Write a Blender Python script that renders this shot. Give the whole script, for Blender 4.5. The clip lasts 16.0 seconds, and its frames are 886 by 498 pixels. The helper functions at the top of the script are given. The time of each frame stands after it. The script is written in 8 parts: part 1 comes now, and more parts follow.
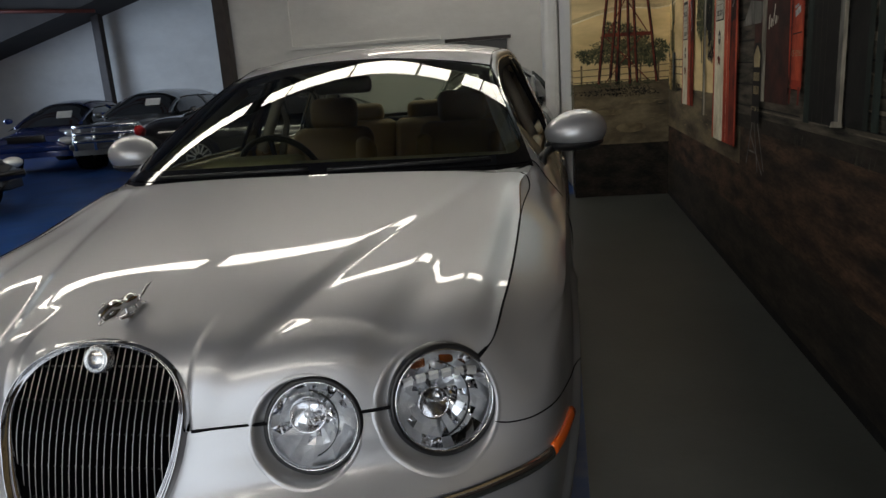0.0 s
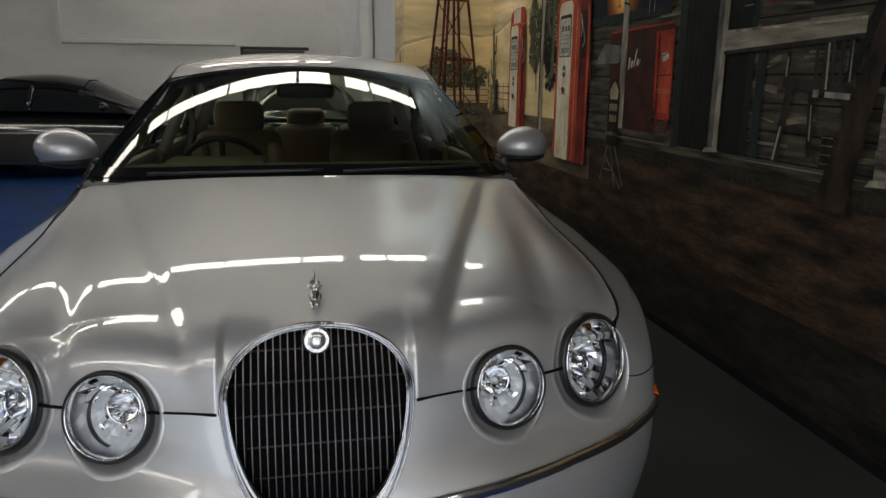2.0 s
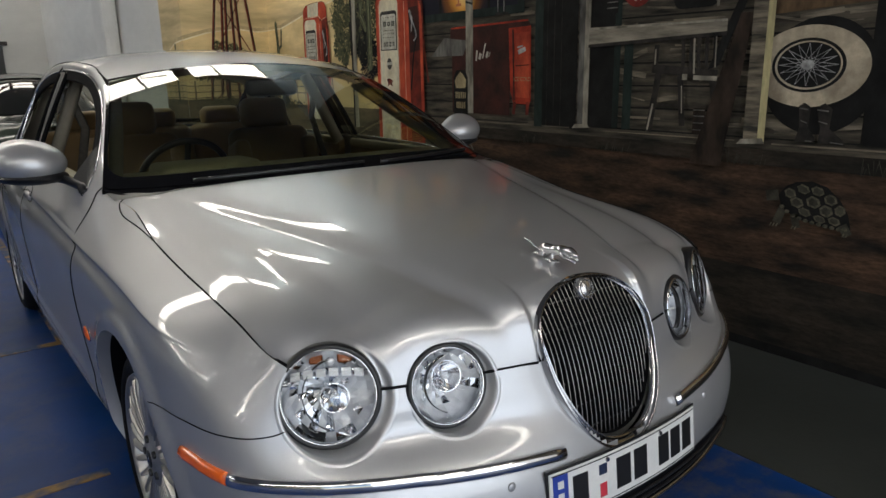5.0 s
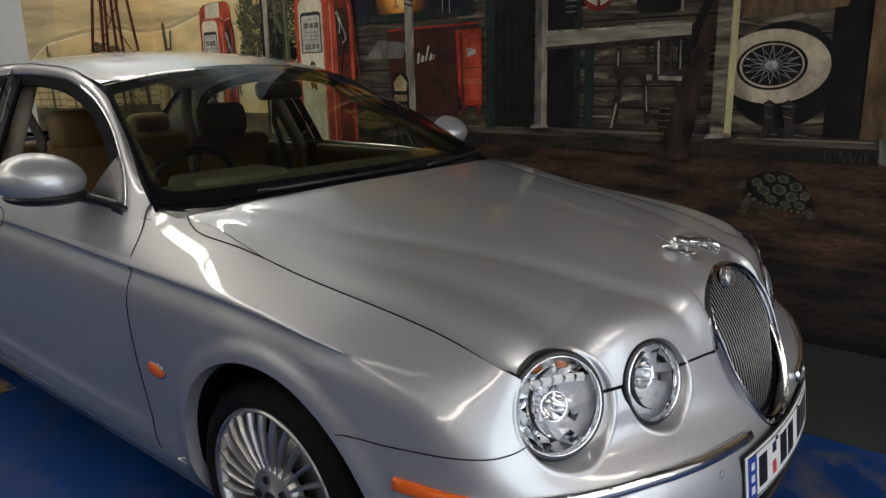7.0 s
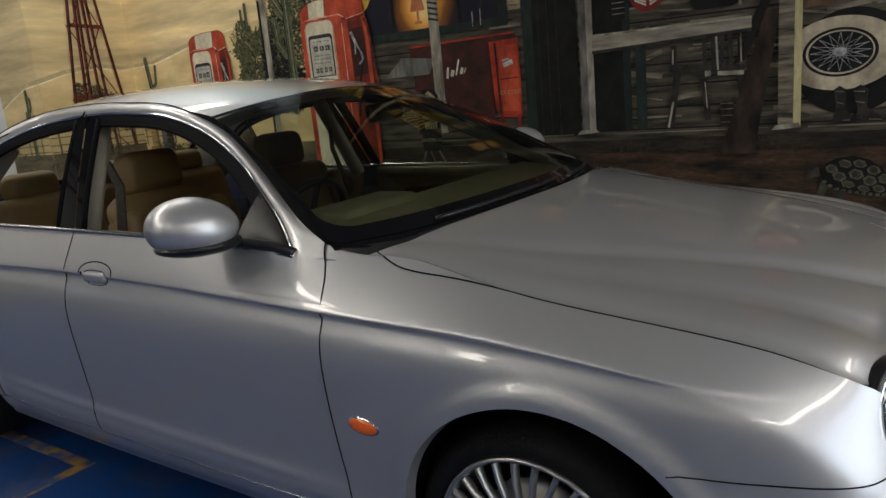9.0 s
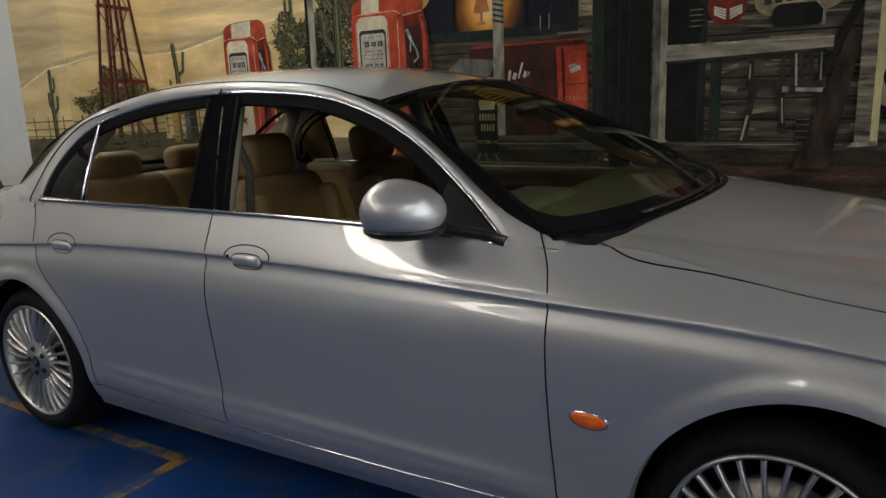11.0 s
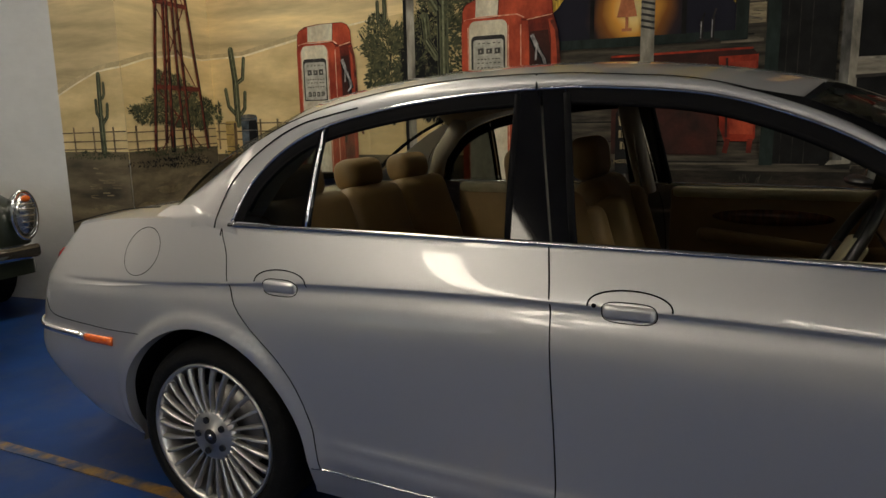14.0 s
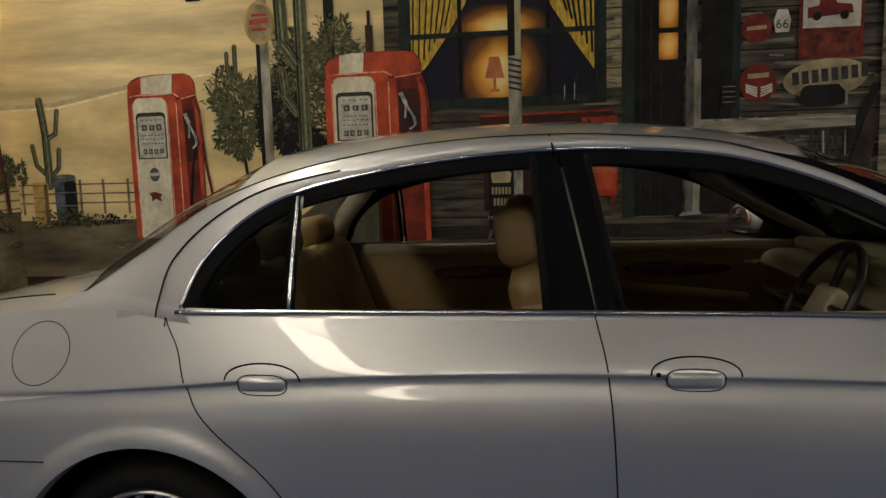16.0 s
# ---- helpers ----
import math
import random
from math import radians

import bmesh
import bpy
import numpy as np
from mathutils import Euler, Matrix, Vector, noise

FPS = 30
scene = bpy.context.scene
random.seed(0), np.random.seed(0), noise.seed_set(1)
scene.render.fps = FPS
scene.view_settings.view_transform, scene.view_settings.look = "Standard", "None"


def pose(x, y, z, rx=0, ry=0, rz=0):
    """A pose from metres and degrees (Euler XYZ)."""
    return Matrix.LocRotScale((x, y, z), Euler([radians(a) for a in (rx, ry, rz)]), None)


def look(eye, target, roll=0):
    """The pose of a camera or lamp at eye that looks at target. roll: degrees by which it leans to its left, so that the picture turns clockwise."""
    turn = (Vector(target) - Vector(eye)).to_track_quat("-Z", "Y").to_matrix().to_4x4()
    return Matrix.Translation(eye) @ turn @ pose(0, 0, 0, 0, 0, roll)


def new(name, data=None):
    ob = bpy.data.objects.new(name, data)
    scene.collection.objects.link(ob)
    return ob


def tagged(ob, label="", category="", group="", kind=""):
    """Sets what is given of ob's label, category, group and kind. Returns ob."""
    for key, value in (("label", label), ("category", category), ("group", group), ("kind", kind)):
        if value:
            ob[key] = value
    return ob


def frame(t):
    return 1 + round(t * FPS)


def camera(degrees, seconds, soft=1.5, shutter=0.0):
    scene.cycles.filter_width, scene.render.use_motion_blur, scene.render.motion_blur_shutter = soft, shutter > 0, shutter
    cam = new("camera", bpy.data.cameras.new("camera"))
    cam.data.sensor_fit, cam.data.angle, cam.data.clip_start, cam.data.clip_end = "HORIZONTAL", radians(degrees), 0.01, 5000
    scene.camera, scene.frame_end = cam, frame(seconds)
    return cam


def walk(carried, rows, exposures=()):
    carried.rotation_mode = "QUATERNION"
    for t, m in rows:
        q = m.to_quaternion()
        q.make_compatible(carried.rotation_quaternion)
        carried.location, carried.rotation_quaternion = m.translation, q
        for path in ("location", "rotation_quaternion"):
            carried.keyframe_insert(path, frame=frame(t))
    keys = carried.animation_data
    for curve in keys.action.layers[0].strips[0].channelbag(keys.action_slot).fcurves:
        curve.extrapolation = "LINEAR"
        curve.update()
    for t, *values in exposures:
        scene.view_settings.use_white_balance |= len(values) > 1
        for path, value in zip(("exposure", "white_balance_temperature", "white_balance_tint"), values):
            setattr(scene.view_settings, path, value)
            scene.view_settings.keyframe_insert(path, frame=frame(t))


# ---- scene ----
cam = camera(64.3, 16.0)
PATH = [
    (0, (0.912, -1.108, 1.355), (0.571, 0.803, 0.873), -4.0),
    (0.5, (0.705, -1.145, 1.38), (0.451, 0.778, 0.892), -2.0),
    (1, (0.448, -1.163, 1.363), (0.376, 0.76, 0.816), -1.7),
    (1.5, (0.252, -1.227, 1.341), (0.425, 0.681, 0.766), 2.3),
    (2, (-0.008, -1.34, 1.379), (0.364, 0.57, 0.916), 0.5),
    (2.5, (-0.219, -1.348, 1.385), (0.303, 0.51, 0.86), -2.4),
    (3, (-0.451, -1.289, 1.4), (0.331, 0.463, 0.836), -3.5),
    (3.5, (-0.69, -1.288, 1.405), (0.14, 0.484, 0.991), -3.4),
    (4, (-0.944, -1.253, 1.4), (0.014, 0.425, 0.884), -2.1),
    (4.2, (-1.01, -1.22, 1.397), (-0.024, 0.441, 0.877), -1.8),
    (6.3, (-1.718, -0.753, 1.376), (-0.27, 0.521, 0.849), -1.9),
    (6.5, (-1.756, -0.68, 1.375), (-0.304, 0.58, 0.822), -2.4),
    (7, (-1.832, -0.499, 1.386), (-0.338, 0.741, 0.904), -1.2),
    (7.5, (-1.945, -0.344, 1.396), (-0.382, 0.826, 0.963), -2.5),
    (8, (-2.051, -0.187, 1.41), (-0.425, 0.896, 0.979), -3.6),
    (8.5, (-2.099, -0.025, 1.404), (-0.469, 1.08, 1.052), -3.9),
    (9, (-2.135, 0.181, 1.4), (-0.53, 1.288, 0.957), -5.4),
    (9.5, (-2.23, 0.331, 1.394), (-0.618, 1.432, 0.959), -2.5),
    (10, (-2.411, 0.457, 1.415), (-0.764, 1.488, 0.941), -3.3),
    (10.2, (-2.461, 0.511, 1.402), (-0.817, 1.557, 0.953), -2.3),
    (12.3, (-2.479, 1.35, 1.383), (-0.739, 2.246, 0.97), -2.9),
    (12.5, (-2.473, 1.441, 1.386), (-0.729, 2.329, 0.974), -2.1),
    (13, (-2.439, 1.695, 1.371), (-0.683, 2.596, 1.044), -2.0),
    (13.5, (-2.425, 1.924, 1.363), (-0.695, 2.857, 0.992), -1.5),
    (14, (-2.515, 2.137, 1.351), (-0.744, 2.989, 0.983), -1.2),
    (14.5, (-2.575, 2.326, 1.366), (-0.767, 3.082, 0.969), -1.1),
    (15, (-2.566, 2.517, 1.361), (-0.728, 3.246, 1.058), -2.3),
    (15.5, (-2.547, 2.662, 1.37), (-0.661, 3.284, 1.129), 0.5),
    (16, (-2.502, 2.786, 1.385), (-0.533, 3.049, 1.153), -1.6),
]
walk(cam, [(t, look(eye, target, roll)) for t, eye, target, roll in PATH],
     [(0, -0.36, 6400, 10), (2.2, -0.34, 6380, 10), (4.2, -0.06, 6250, 10), (6.3, 0.06, 6300, 10), (8.5, 0.18, 6320, 10), (10.2, 0.22, 6330, 10), (12.3, 0.16, 6800, 10), (14.5, 0.05, 7000, 10), (16, 0.0, 7080, 10)])
SOUTH_WATTS, STRIP, PANEL = 158, 12.6, 14.0
STRIP_Y, STRIP_W = 5.3, 0.45
STRIP_X = [(1.12, 1.9), (0.68, 1.07), (-0.09, 0.42), (-1.22, -0.14), (-2.35, -1.27), (-2.85, -2.40), (-3.70, -3.22), (-4.83, -3.75), (-5.96, -4.88), (-6.45, -6.01), (-7.30, -6.80), (-8.43, -7.35), (-9.56, -8.48)]

# ---- world and light ----
world = bpy.data.worlds.new("world")
scene.world = world
world.use_nodes = True
sky = world.node_tree.nodes.new("ShaderNodeTexSky")
sky.sky_type, sky.sun_disc = "NISHITA", False
sky.sun_elevation, sky.sun_rotation = radians(35), radians(250)
world.node_tree.links.new(sky.outputs[0], world.node_tree.nodes["Background"].inputs[0])
world.node_tree.nodes["Background"].inputs[1].default_value = 0.1


def area_lamp(name, m, sx, sy, watts, colour, spread=180):
    d = bpy.data.lights.new(name, "AREA")
    d.shape, d.size, d.size_y, d.energy, d.color = "RECTANGLE", sx, sy, watts, colour
    d.spread = radians(spread)
    ob = new(name, d)
    ob.matrix_world = m
    return ob


# daylight of the open roller doors, one behind the camera's start, one in the far corner
area_lamp("south_door_daylight", look((-0.75, -5.96, 2.1), (-0.75, 2.5, 2.1)), 5.3, 4.0, SOUTH_WATTS, (0.93, 0.96, 1.0))
area_lamp("north_west_door_daylight", look((-15.9, 12.0, 2.2), (-8.0, 14.5, 1.9)), 4.6, 3.4, 160, (0.60, 0.76, 1.0), 84)

# ---- materials ----
M = {}


def material(name, colour, rough=0.5, metal=0.0, var=0.12, scale=8.0, bump=0.0, bscale=60.0, coat=0.0, colour2=None, spec=0.5, stretch=(1, 1, 1), emit=0.0, contrast=(0.3, 0.7), grain=0.05):
    mat = bpy.data.materials.new(name)
    mat.use_nodes = True
    nt = mat.node_tree
    b = nt.nodes["Principled BSDF"]
    b.inputs["Roughness"].default_value = rough
    b.inputs["Metallic"].default_value = metal
    b.inputs["Coat Weight"].default_value = coat
    b.inputs["Coat Roughness"].default_value = 0.03
    b.inputs["Coat IOR"].default_value = 1.52
    b.inputs["Specular IOR Level"].default_value = spec
    tc = nt.nodes.new("ShaderNodeTexCoord")
    mp = nt.nodes.new("ShaderNodeMapping")
    mp.inputs["Scale"].default_value = stretch
    nt.links.new(tc.outputs["Object"], mp.inputs["Vector"])
    n1 = nt.nodes.new("ShaderNodeTexNoise")
    n1.inputs["Scale"].default_value, n1.inputs["Detail"].default_value = scale, 6
    nt.links.new(mp.outputs[0], n1.inputs["Vector"])
    ramp = nt.nodes.new("ShaderNodeValToRGB")
    c2 = colour2 or tuple(max(0.0, c * (1 - var)) for c in colour)
    c1 = colour if colour2 else tuple(min(1.0, c * (1 + var)) for c in colour)
    ramp.color_ramp.elements[0].position, ramp.color_ramp.elements[1].position = contrast
    ramp.color_ramp.elements[0].color, ramp.color_ramp.elements[1].color = (*c2, 1), (*c1, 1)
    nt.links.new(n1.outputs["Fac"], ramp.inputs["Fac"])
    # a finer second scale of stains and grain over the first
    n3 = nt.nodes.new("ShaderNodeTexNoise")
    n3.inputs["Scale"].default_value, n3.inputs["Detail"].default_value, n3.inputs["Roughness"].default_value = scale * 5.3, 8, 0.7
    nt.links.new(mp.outputs[0], n3.inputs["Vector"])
    fine = nt.nodes.new("ShaderNodeMapRange")
    fine.inputs["From Min"].default_value, fine.inputs["From Max"].default_value = 0.3, 0.7
    fine.inputs["To Min"].default_value, fine.inputs["To Max"].default_value = 1 - grain, 1 + grain
    nt.links.new(n3.outputs["Fac"], fine.inputs["Value"])
    both_ = nt.nodes.new("ShaderNodeVectorMath")
    both_.operation = "SCALE"
    nt.links.new(ramp.outputs["Color"], both_.inputs[0])
    nt.links.new(fine.outputs[0], both_.inputs["Scale"])
    nt.links.new(both_.outputs[0], b.inputs["Base Color"])
    if emit:
        nt.links.new(ramp.outputs["Color"], b.inputs["Emission Color"])
        b.inputs["Emission Strength"].default_value = emit
    if bump:
        n2 = nt.nodes.new("ShaderNodeTexNoise")
        n2.inputs["Scale"].default_value, n2.inputs["Detail"].default_value = bscale, 5
        nt.links.new(mp.outputs[0], n2.inputs["Vector"])
        bp = nt.nodes.new("ShaderNodeBump")
        bp.inputs["Strength"].default_value, bp.inputs["Distance"].default_value = bump, 0.01
        nt.links.new(n2.outputs["Fac"], bp.inputs["Height"])
        nt.links.new(bp.outputs["Normal"], b.inputs["Normal"])
    M[name] = mat
    return mat


def glass_material(name, tint, ior=1.45, rough=0.0):
    mat = bpy.data.materials.new(name)
    mat.use_nodes = True
    nt = mat.node_tree
    nt.nodes.remove(nt.nodes["Principled BSDF"])
    out = nt.nodes["Material Output"]
    tr = nt.nodes.new("ShaderNodeBsdfTransparent")
    tr.inputs["Color"].default_value = (*tint, 1)
    gl = nt.nodes.new("ShaderNodeBsdfGlossy")
    gl.inputs["Roughness"].default_value = rough
    fr = nt.nodes.new("ShaderNodeFresnel")
    fr.inputs["IOR"].default_value = ior
    mix = nt.nodes.new("ShaderNodeMixShader")
    nt.links.new(fr.outputs[0], mix.inputs[0])
    nt.links.new(tr.outputs[0], mix.inputs[1])
    nt.links.new(gl.outputs[0], mix.inputs[2])
    nt.links.new(mix.outputs[0], out.inputs["Surface"])
    M[name] = mat
    return mat


def lamp_material(name, colour, strength):
    mat = bpy.data.materials.new(name)
    mat.use_nodes = True
    b = mat.node_tree.nodes["Principled BSDF"]
    b.inputs["Base Color"].default_value = (0.9, 0.9, 0.9, 1)
    b.inputs["Emission Color"].default_value = (*colour, 1)
    b.inputs["Emission Strength"].default_value = strength
    M[name] = mat
    return mat


material("silver paint", (0.52, 0.525, 0.535), 0.42, 0.66, 0.05, 900, 0.02, 1500, coat=1.0)
M["silver paint"].node_tree.nodes["Principled BSDF"].inputs["Coat IOR"].default_value = 1.5
material("chrome", (0.85, 0.85, 0.86), 0.06, 1.0, 0.02, 5)
material("dull chrome", (0.62, 0.62, 0.63), 0.18, 1.0, 0.05, 20)
material("grille chrome", (0.50, 0.50, 0.51), 0.07, 1.0, 0.02, 5)
material("old reflector", (0.42, 0.43, 0.42), 0.16, 0.85, 0.4, 40, 0.3, 50)
material("bar chrome", (0.34, 0.33, 0.31), 0.28, 1.0, 0.1, 30)
material("dark chrome", (0.06, 0.06, 0.06), 0.3, 1.0, 0.1, 30)
material("alloy", (0.55, 0.54, 0.52), 0.36, 0.9, 0.06, 40)
material("black plastic", (0.012, 0.012, 0.013), 0.35, 0, 0.2, 40)
material("gloss black", (0.006, 0.006, 0.007), 0.05, 0, 0.1, 10, spec=0.3)
material("seam black", (0.004, 0.004, 0.005), 0.7, 0, 0.1, 10, spec=0.1)
material("rubber", (0.006, 0.006, 0.006), 0.7, 0, 0.3, 30, 0.3, 120, spec=0.22)
material("leather", (0.25, 0.165, 0.070), 0.48, 0, 0.10, 6, 0.15, 160)
material("leather piping", (0.30, 0.23, 0.15), 0.5, 0, 0.1, 8)
material("dash", (0.40, 0.36, 0.24), 0.55, 0, 0.1, 12, 0.2, 200)
material("carpet", (0.10, 0.09, 0.075), 0.9, 0, 0.2, 60)
material("headliner", (0.30, 0.27, 0.21), 0.9, 0, 0.05, 30)
material("walnut", (0.11, 0.035, 0.014), 0.12, 0, 0.5, 14, stretch=(1, 6, 1), coat=0.8)
material("amber", (0.85, 0.14, 0.015), 0.15, 0, 0.06, 30, coat=0.6)
material("tail red", (0.35, 0.01, 0.012), 0.12, 0, 0.1, 20, coat=0.7)
material("plate white", (0.72, 0.72, 0.70), 0.4, 0, 0.04, 30)
material("plate blue", (0.02, 0.05, 0.32), 0.4, 0, 0.05, 30)
material("plate red", (0.55, 0.04, 0.06), 0.4, 0, 0.05, 30)
# plain white in place of the daylight that the ledge reflects
material("lamp ledge", (0.90, 0.89, 0.86), 0.35, 0.0, 0.03, 30)
# orange-brown colour for the bulb's amber reflections in the bowl
material("amber filter", (0.26, 0.07, 0.015), 0.2, 0.3, 0.3, 60)
material("reflector", (0.90, 0.92, 0.95), 0.20, 0.45, 0.10, 60, 0.15, 60)
material("badge silver", (0.60, 0.59, 0.57), 0.24, 0.9, 0.3, 150)
material("brake disc", (0.30, 0.29, 0.28), 0.4, 0.9, 0.1, 50)
glass_material("clear lens", (0.96, 0.97, 0.98), 1.45)
glass_material("windscreen glass", (0.62, 0.68, 0.57), 1.5)
glass_material("side glass", (0.80, 0.81, 0.77), 1.4)
glass_material("dark glass", (0.10, 0.11, 0.10), 1.5)
lamp_material("strip light", (1.0, 0.93, 0.80), STRIP)
lamp_material("panel light", (1.0, 0.93, 0.82), PANEL)

# ---- mesh helpers ----


def mesh_of(name, verts, faces, smooth=True):
    me = bpy.data.meshes.new(name)
    me.from_pydata([tuple(v) for v in verts], [], [tuple(f) for f in faces])
    me.update()
    if smooth:
        me.polygons.foreach_set("use_smooth", [True] * len(me.polygons))
    return me


def put(name, me, mat, parent=None, label="", category="", group="", kind=""):
    ob = new(name, me)
    if mat:
        me.materials.append(M[mat] if isinstance(mat, str) else mat)
    if parent:
        ob.parent = parent
    return tagged(ob, label, category, group, kind)


def thing(name, label, category, group="", kind="", at=(0, 0, 0)):
    ob = new(name)
    ob.empty_display_size = 0.1
    ob.location = at
    return tagged(ob, label, category, group, kind)


def part(name, bm, mat, parent, label="", smooth=True, angle=35):
    me = bpy.data.meshes.new(name)
    bmesh.ops.recalc_face_normals(bm, faces=bm.faces[:])
    bm.to_mesh(me)
    bm.free()
    if smooth:
        me.polygons.foreach_set("use_smooth", [True] * len(me.polygons))
        me.set_sharp_from_angle(angle=radians(angle))
    return put(name, me, mat, parent, label)


def box_bm(sx, sy, sz, m=Matrix(), bevel=0.0, seg=2, bm=None):
    bm = bm or bmesh.new()
    made = bmesh.ops.create_cube(bm, size=1.0, matrix=m @ Matrix.Diagonal((sx, sy, sz, 1)))
    if bevel:
        edges = list({e for v in made["verts"] for e in v.link_edges})
        bmesh.ops.bevel(bm, geom=edges, offset=bevel, segments=seg, profile=0.5, affect="EDGES")
    return bm


def cyl_bm(r1, r2, depth, m=Matrix(), n=32, bm=None, caps=True):
    bm = bm or bmesh.new()
    bmesh.ops.create_cone(bm, cap_ends=caps, segments=n, radius1=r1, radius2=r2, depth=depth, matrix=m)
    return bm


def ball_bm(rx, ry, rz, m=Matrix(), n=24, bm=None):
    bm = bm or bmesh.new()
    bmesh.ops.create_uvsphere(bm, u_segments=n, v_segments=n // 2, radius=1.0, matrix=m @ Matrix.Diagonal((rx, ry, rz, 1)))
    return bm


def grid_faces(nu, nv, closed=False):
    """Quads of a grid of nu rows by nv points, rows one after another."""
    out = []
    for i in range(nu - (0 if closed else 1)):
        j = (i + 1) % nu
        for k in range(nv - 1):
            out.append((i * nv + k, j * nv + k, j * nv + k + 1, i * nv + k + 1))
    return out


def revolve(profile, n, m=Matrix()):
    """Verts and faces of (radius, height) points turned round the local z axis."""
    verts = []
    for i in range(n):
        a = 2 * math.pi * i / n
        verts += [m @ Vector((r * math.cos(a), r * math.sin(a), h)) for r, h in profile]
    return verts, grid_faces(n, len(profile), True)


def tube(points, radius, n=8, closed=False, flat=1.0, up=None):
    """A tube along points; flat squashes it along the second cross axis."""
    pts = [Vector(p) for p in points]
    verts, count, side = [], len(pts), None
    for i, p in enumerate(pts):
        a = pts[(i - 1) % count] if closed or i else p
        b = pts[(i + 1) % count] if closed or i < count - 1 else p
        d = (b - a).normalized()
        if up or side is None:
            side = d.cross(Vector(up) if up else (Vector((0, 0, 1)) if abs(d.z) < 0.9 else Vector((0, 1, 0)))).normalized()
        else:
            side = (side - d * side.dot(d)).normalized()
        top = side.cross(d)
        for k in range(n):
            t = 2 * math.pi * k / n
            verts.append(p + side * (radius * math.cos(t)) + top * (radius * flat * math.sin(t)))
    faces = []
    for i in range(count if closed else count - 1):
        j = (i + 1) % count
        for k in range(n):
            faces.append((i * n + k, i * n + (k + 1) % n, j * n + (k + 1) % n, j * n + k))
    if not closed:
        faces += [tuple(range(n))[::-1], tuple(range((count - 1) * n, count * n))]
    return verts, faces


def mono(xs, ys, x):
    """Monotone cubic through the knots; x may be an array."""
    xs, ys, x = np.asarray(xs, float), np.asarray(ys, float), np.asarray(x, float)
    h, d = np.diff(xs), np.diff(ys) / np.diff(xs)
    m = np.zeros(len(xs))
    m[0], m[-1] = d[0], d[-1]
    for i in range(1, len(xs) - 1):
        if d[i - 1] * d[i] > 0:
            w1, w2 = 2 * h[i] + h[i - 1], h[i] + 2 * h[i - 1]
            m[i] = (w1 + w2) / (w1 / d[i - 1] + w2 / d[i])
    k = np.clip(np.searchsorted(xs, x, side="right") - 1, 0, len(xs) - 2)
    t = np.clip((x - xs[k]) / h[k], 0, 1)
    a, b = (1 + 2 * t) * (1 - t) ** 2, t * (1 - t) ** 2
    c, e = t * t * (3 - 2 * t), t * t * (t - 1)
    return a * ys[k] + b * h[k] * m[k] + c * ys[k + 1] + e * h[k] * m[k + 1]


def spline(xs, ys, x):
    """Catmull-Rom like cubic through the knots."""
    xs, ys, x = np.asarray(xs, float), np.asarray(ys, float), np.asarray(x, float)
    h, m = np.diff(xs), np.gradient(ys, xs)
    k = np.clip(np.searchsorted(xs, x, side="right") - 1, 0, len(xs) - 2)
    t = np.clip((x - xs[k]) / h[k], 0, 1)
    a, b = (1 + 2 * t) * (1 - t) ** 2, t * (1 - t) ** 2
    c, e = t * t * (3 - 2 * t), t * t * (t - 1)
    return a * ys[k] + b * h[k] * m[k] + c * ys[k + 1] + e * h[k] * m[k + 1]

# ---- the hall ----
material("white wall", (0.64, 0.635, 0.61), 0.8, 0, 0.07, 1.2, 0.25, 18, stretch=(0.8, 0.8, 1.6), grain=0.04)
material("grey floor", (0.046, 0.050, 0.046), 0.42, 0, 0.2, 1.5, 0.06, 30, colour2=(0.026, 0.029, 0.027), spec=0.4)
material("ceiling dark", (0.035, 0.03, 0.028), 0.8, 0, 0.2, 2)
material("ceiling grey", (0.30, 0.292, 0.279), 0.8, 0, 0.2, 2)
material("steel dark", (0.035, 0.027, 0.025), 0.5, 0.2, 0.2, 6)
material("truss red", (0.16, 0.035, 0.022), 0.5, 0, 0.2, 8)
material("yellow line", (0.26, 0.15, 0.04), 0.55, 0, 0.3, 9, colour2=(0.02, 0.05, 0.13), contrast=(0.42, 0.60), grain=0.3)
material("door dark", (0.035, 0.036, 0.035), 0.45, 0, 0.15, 5)


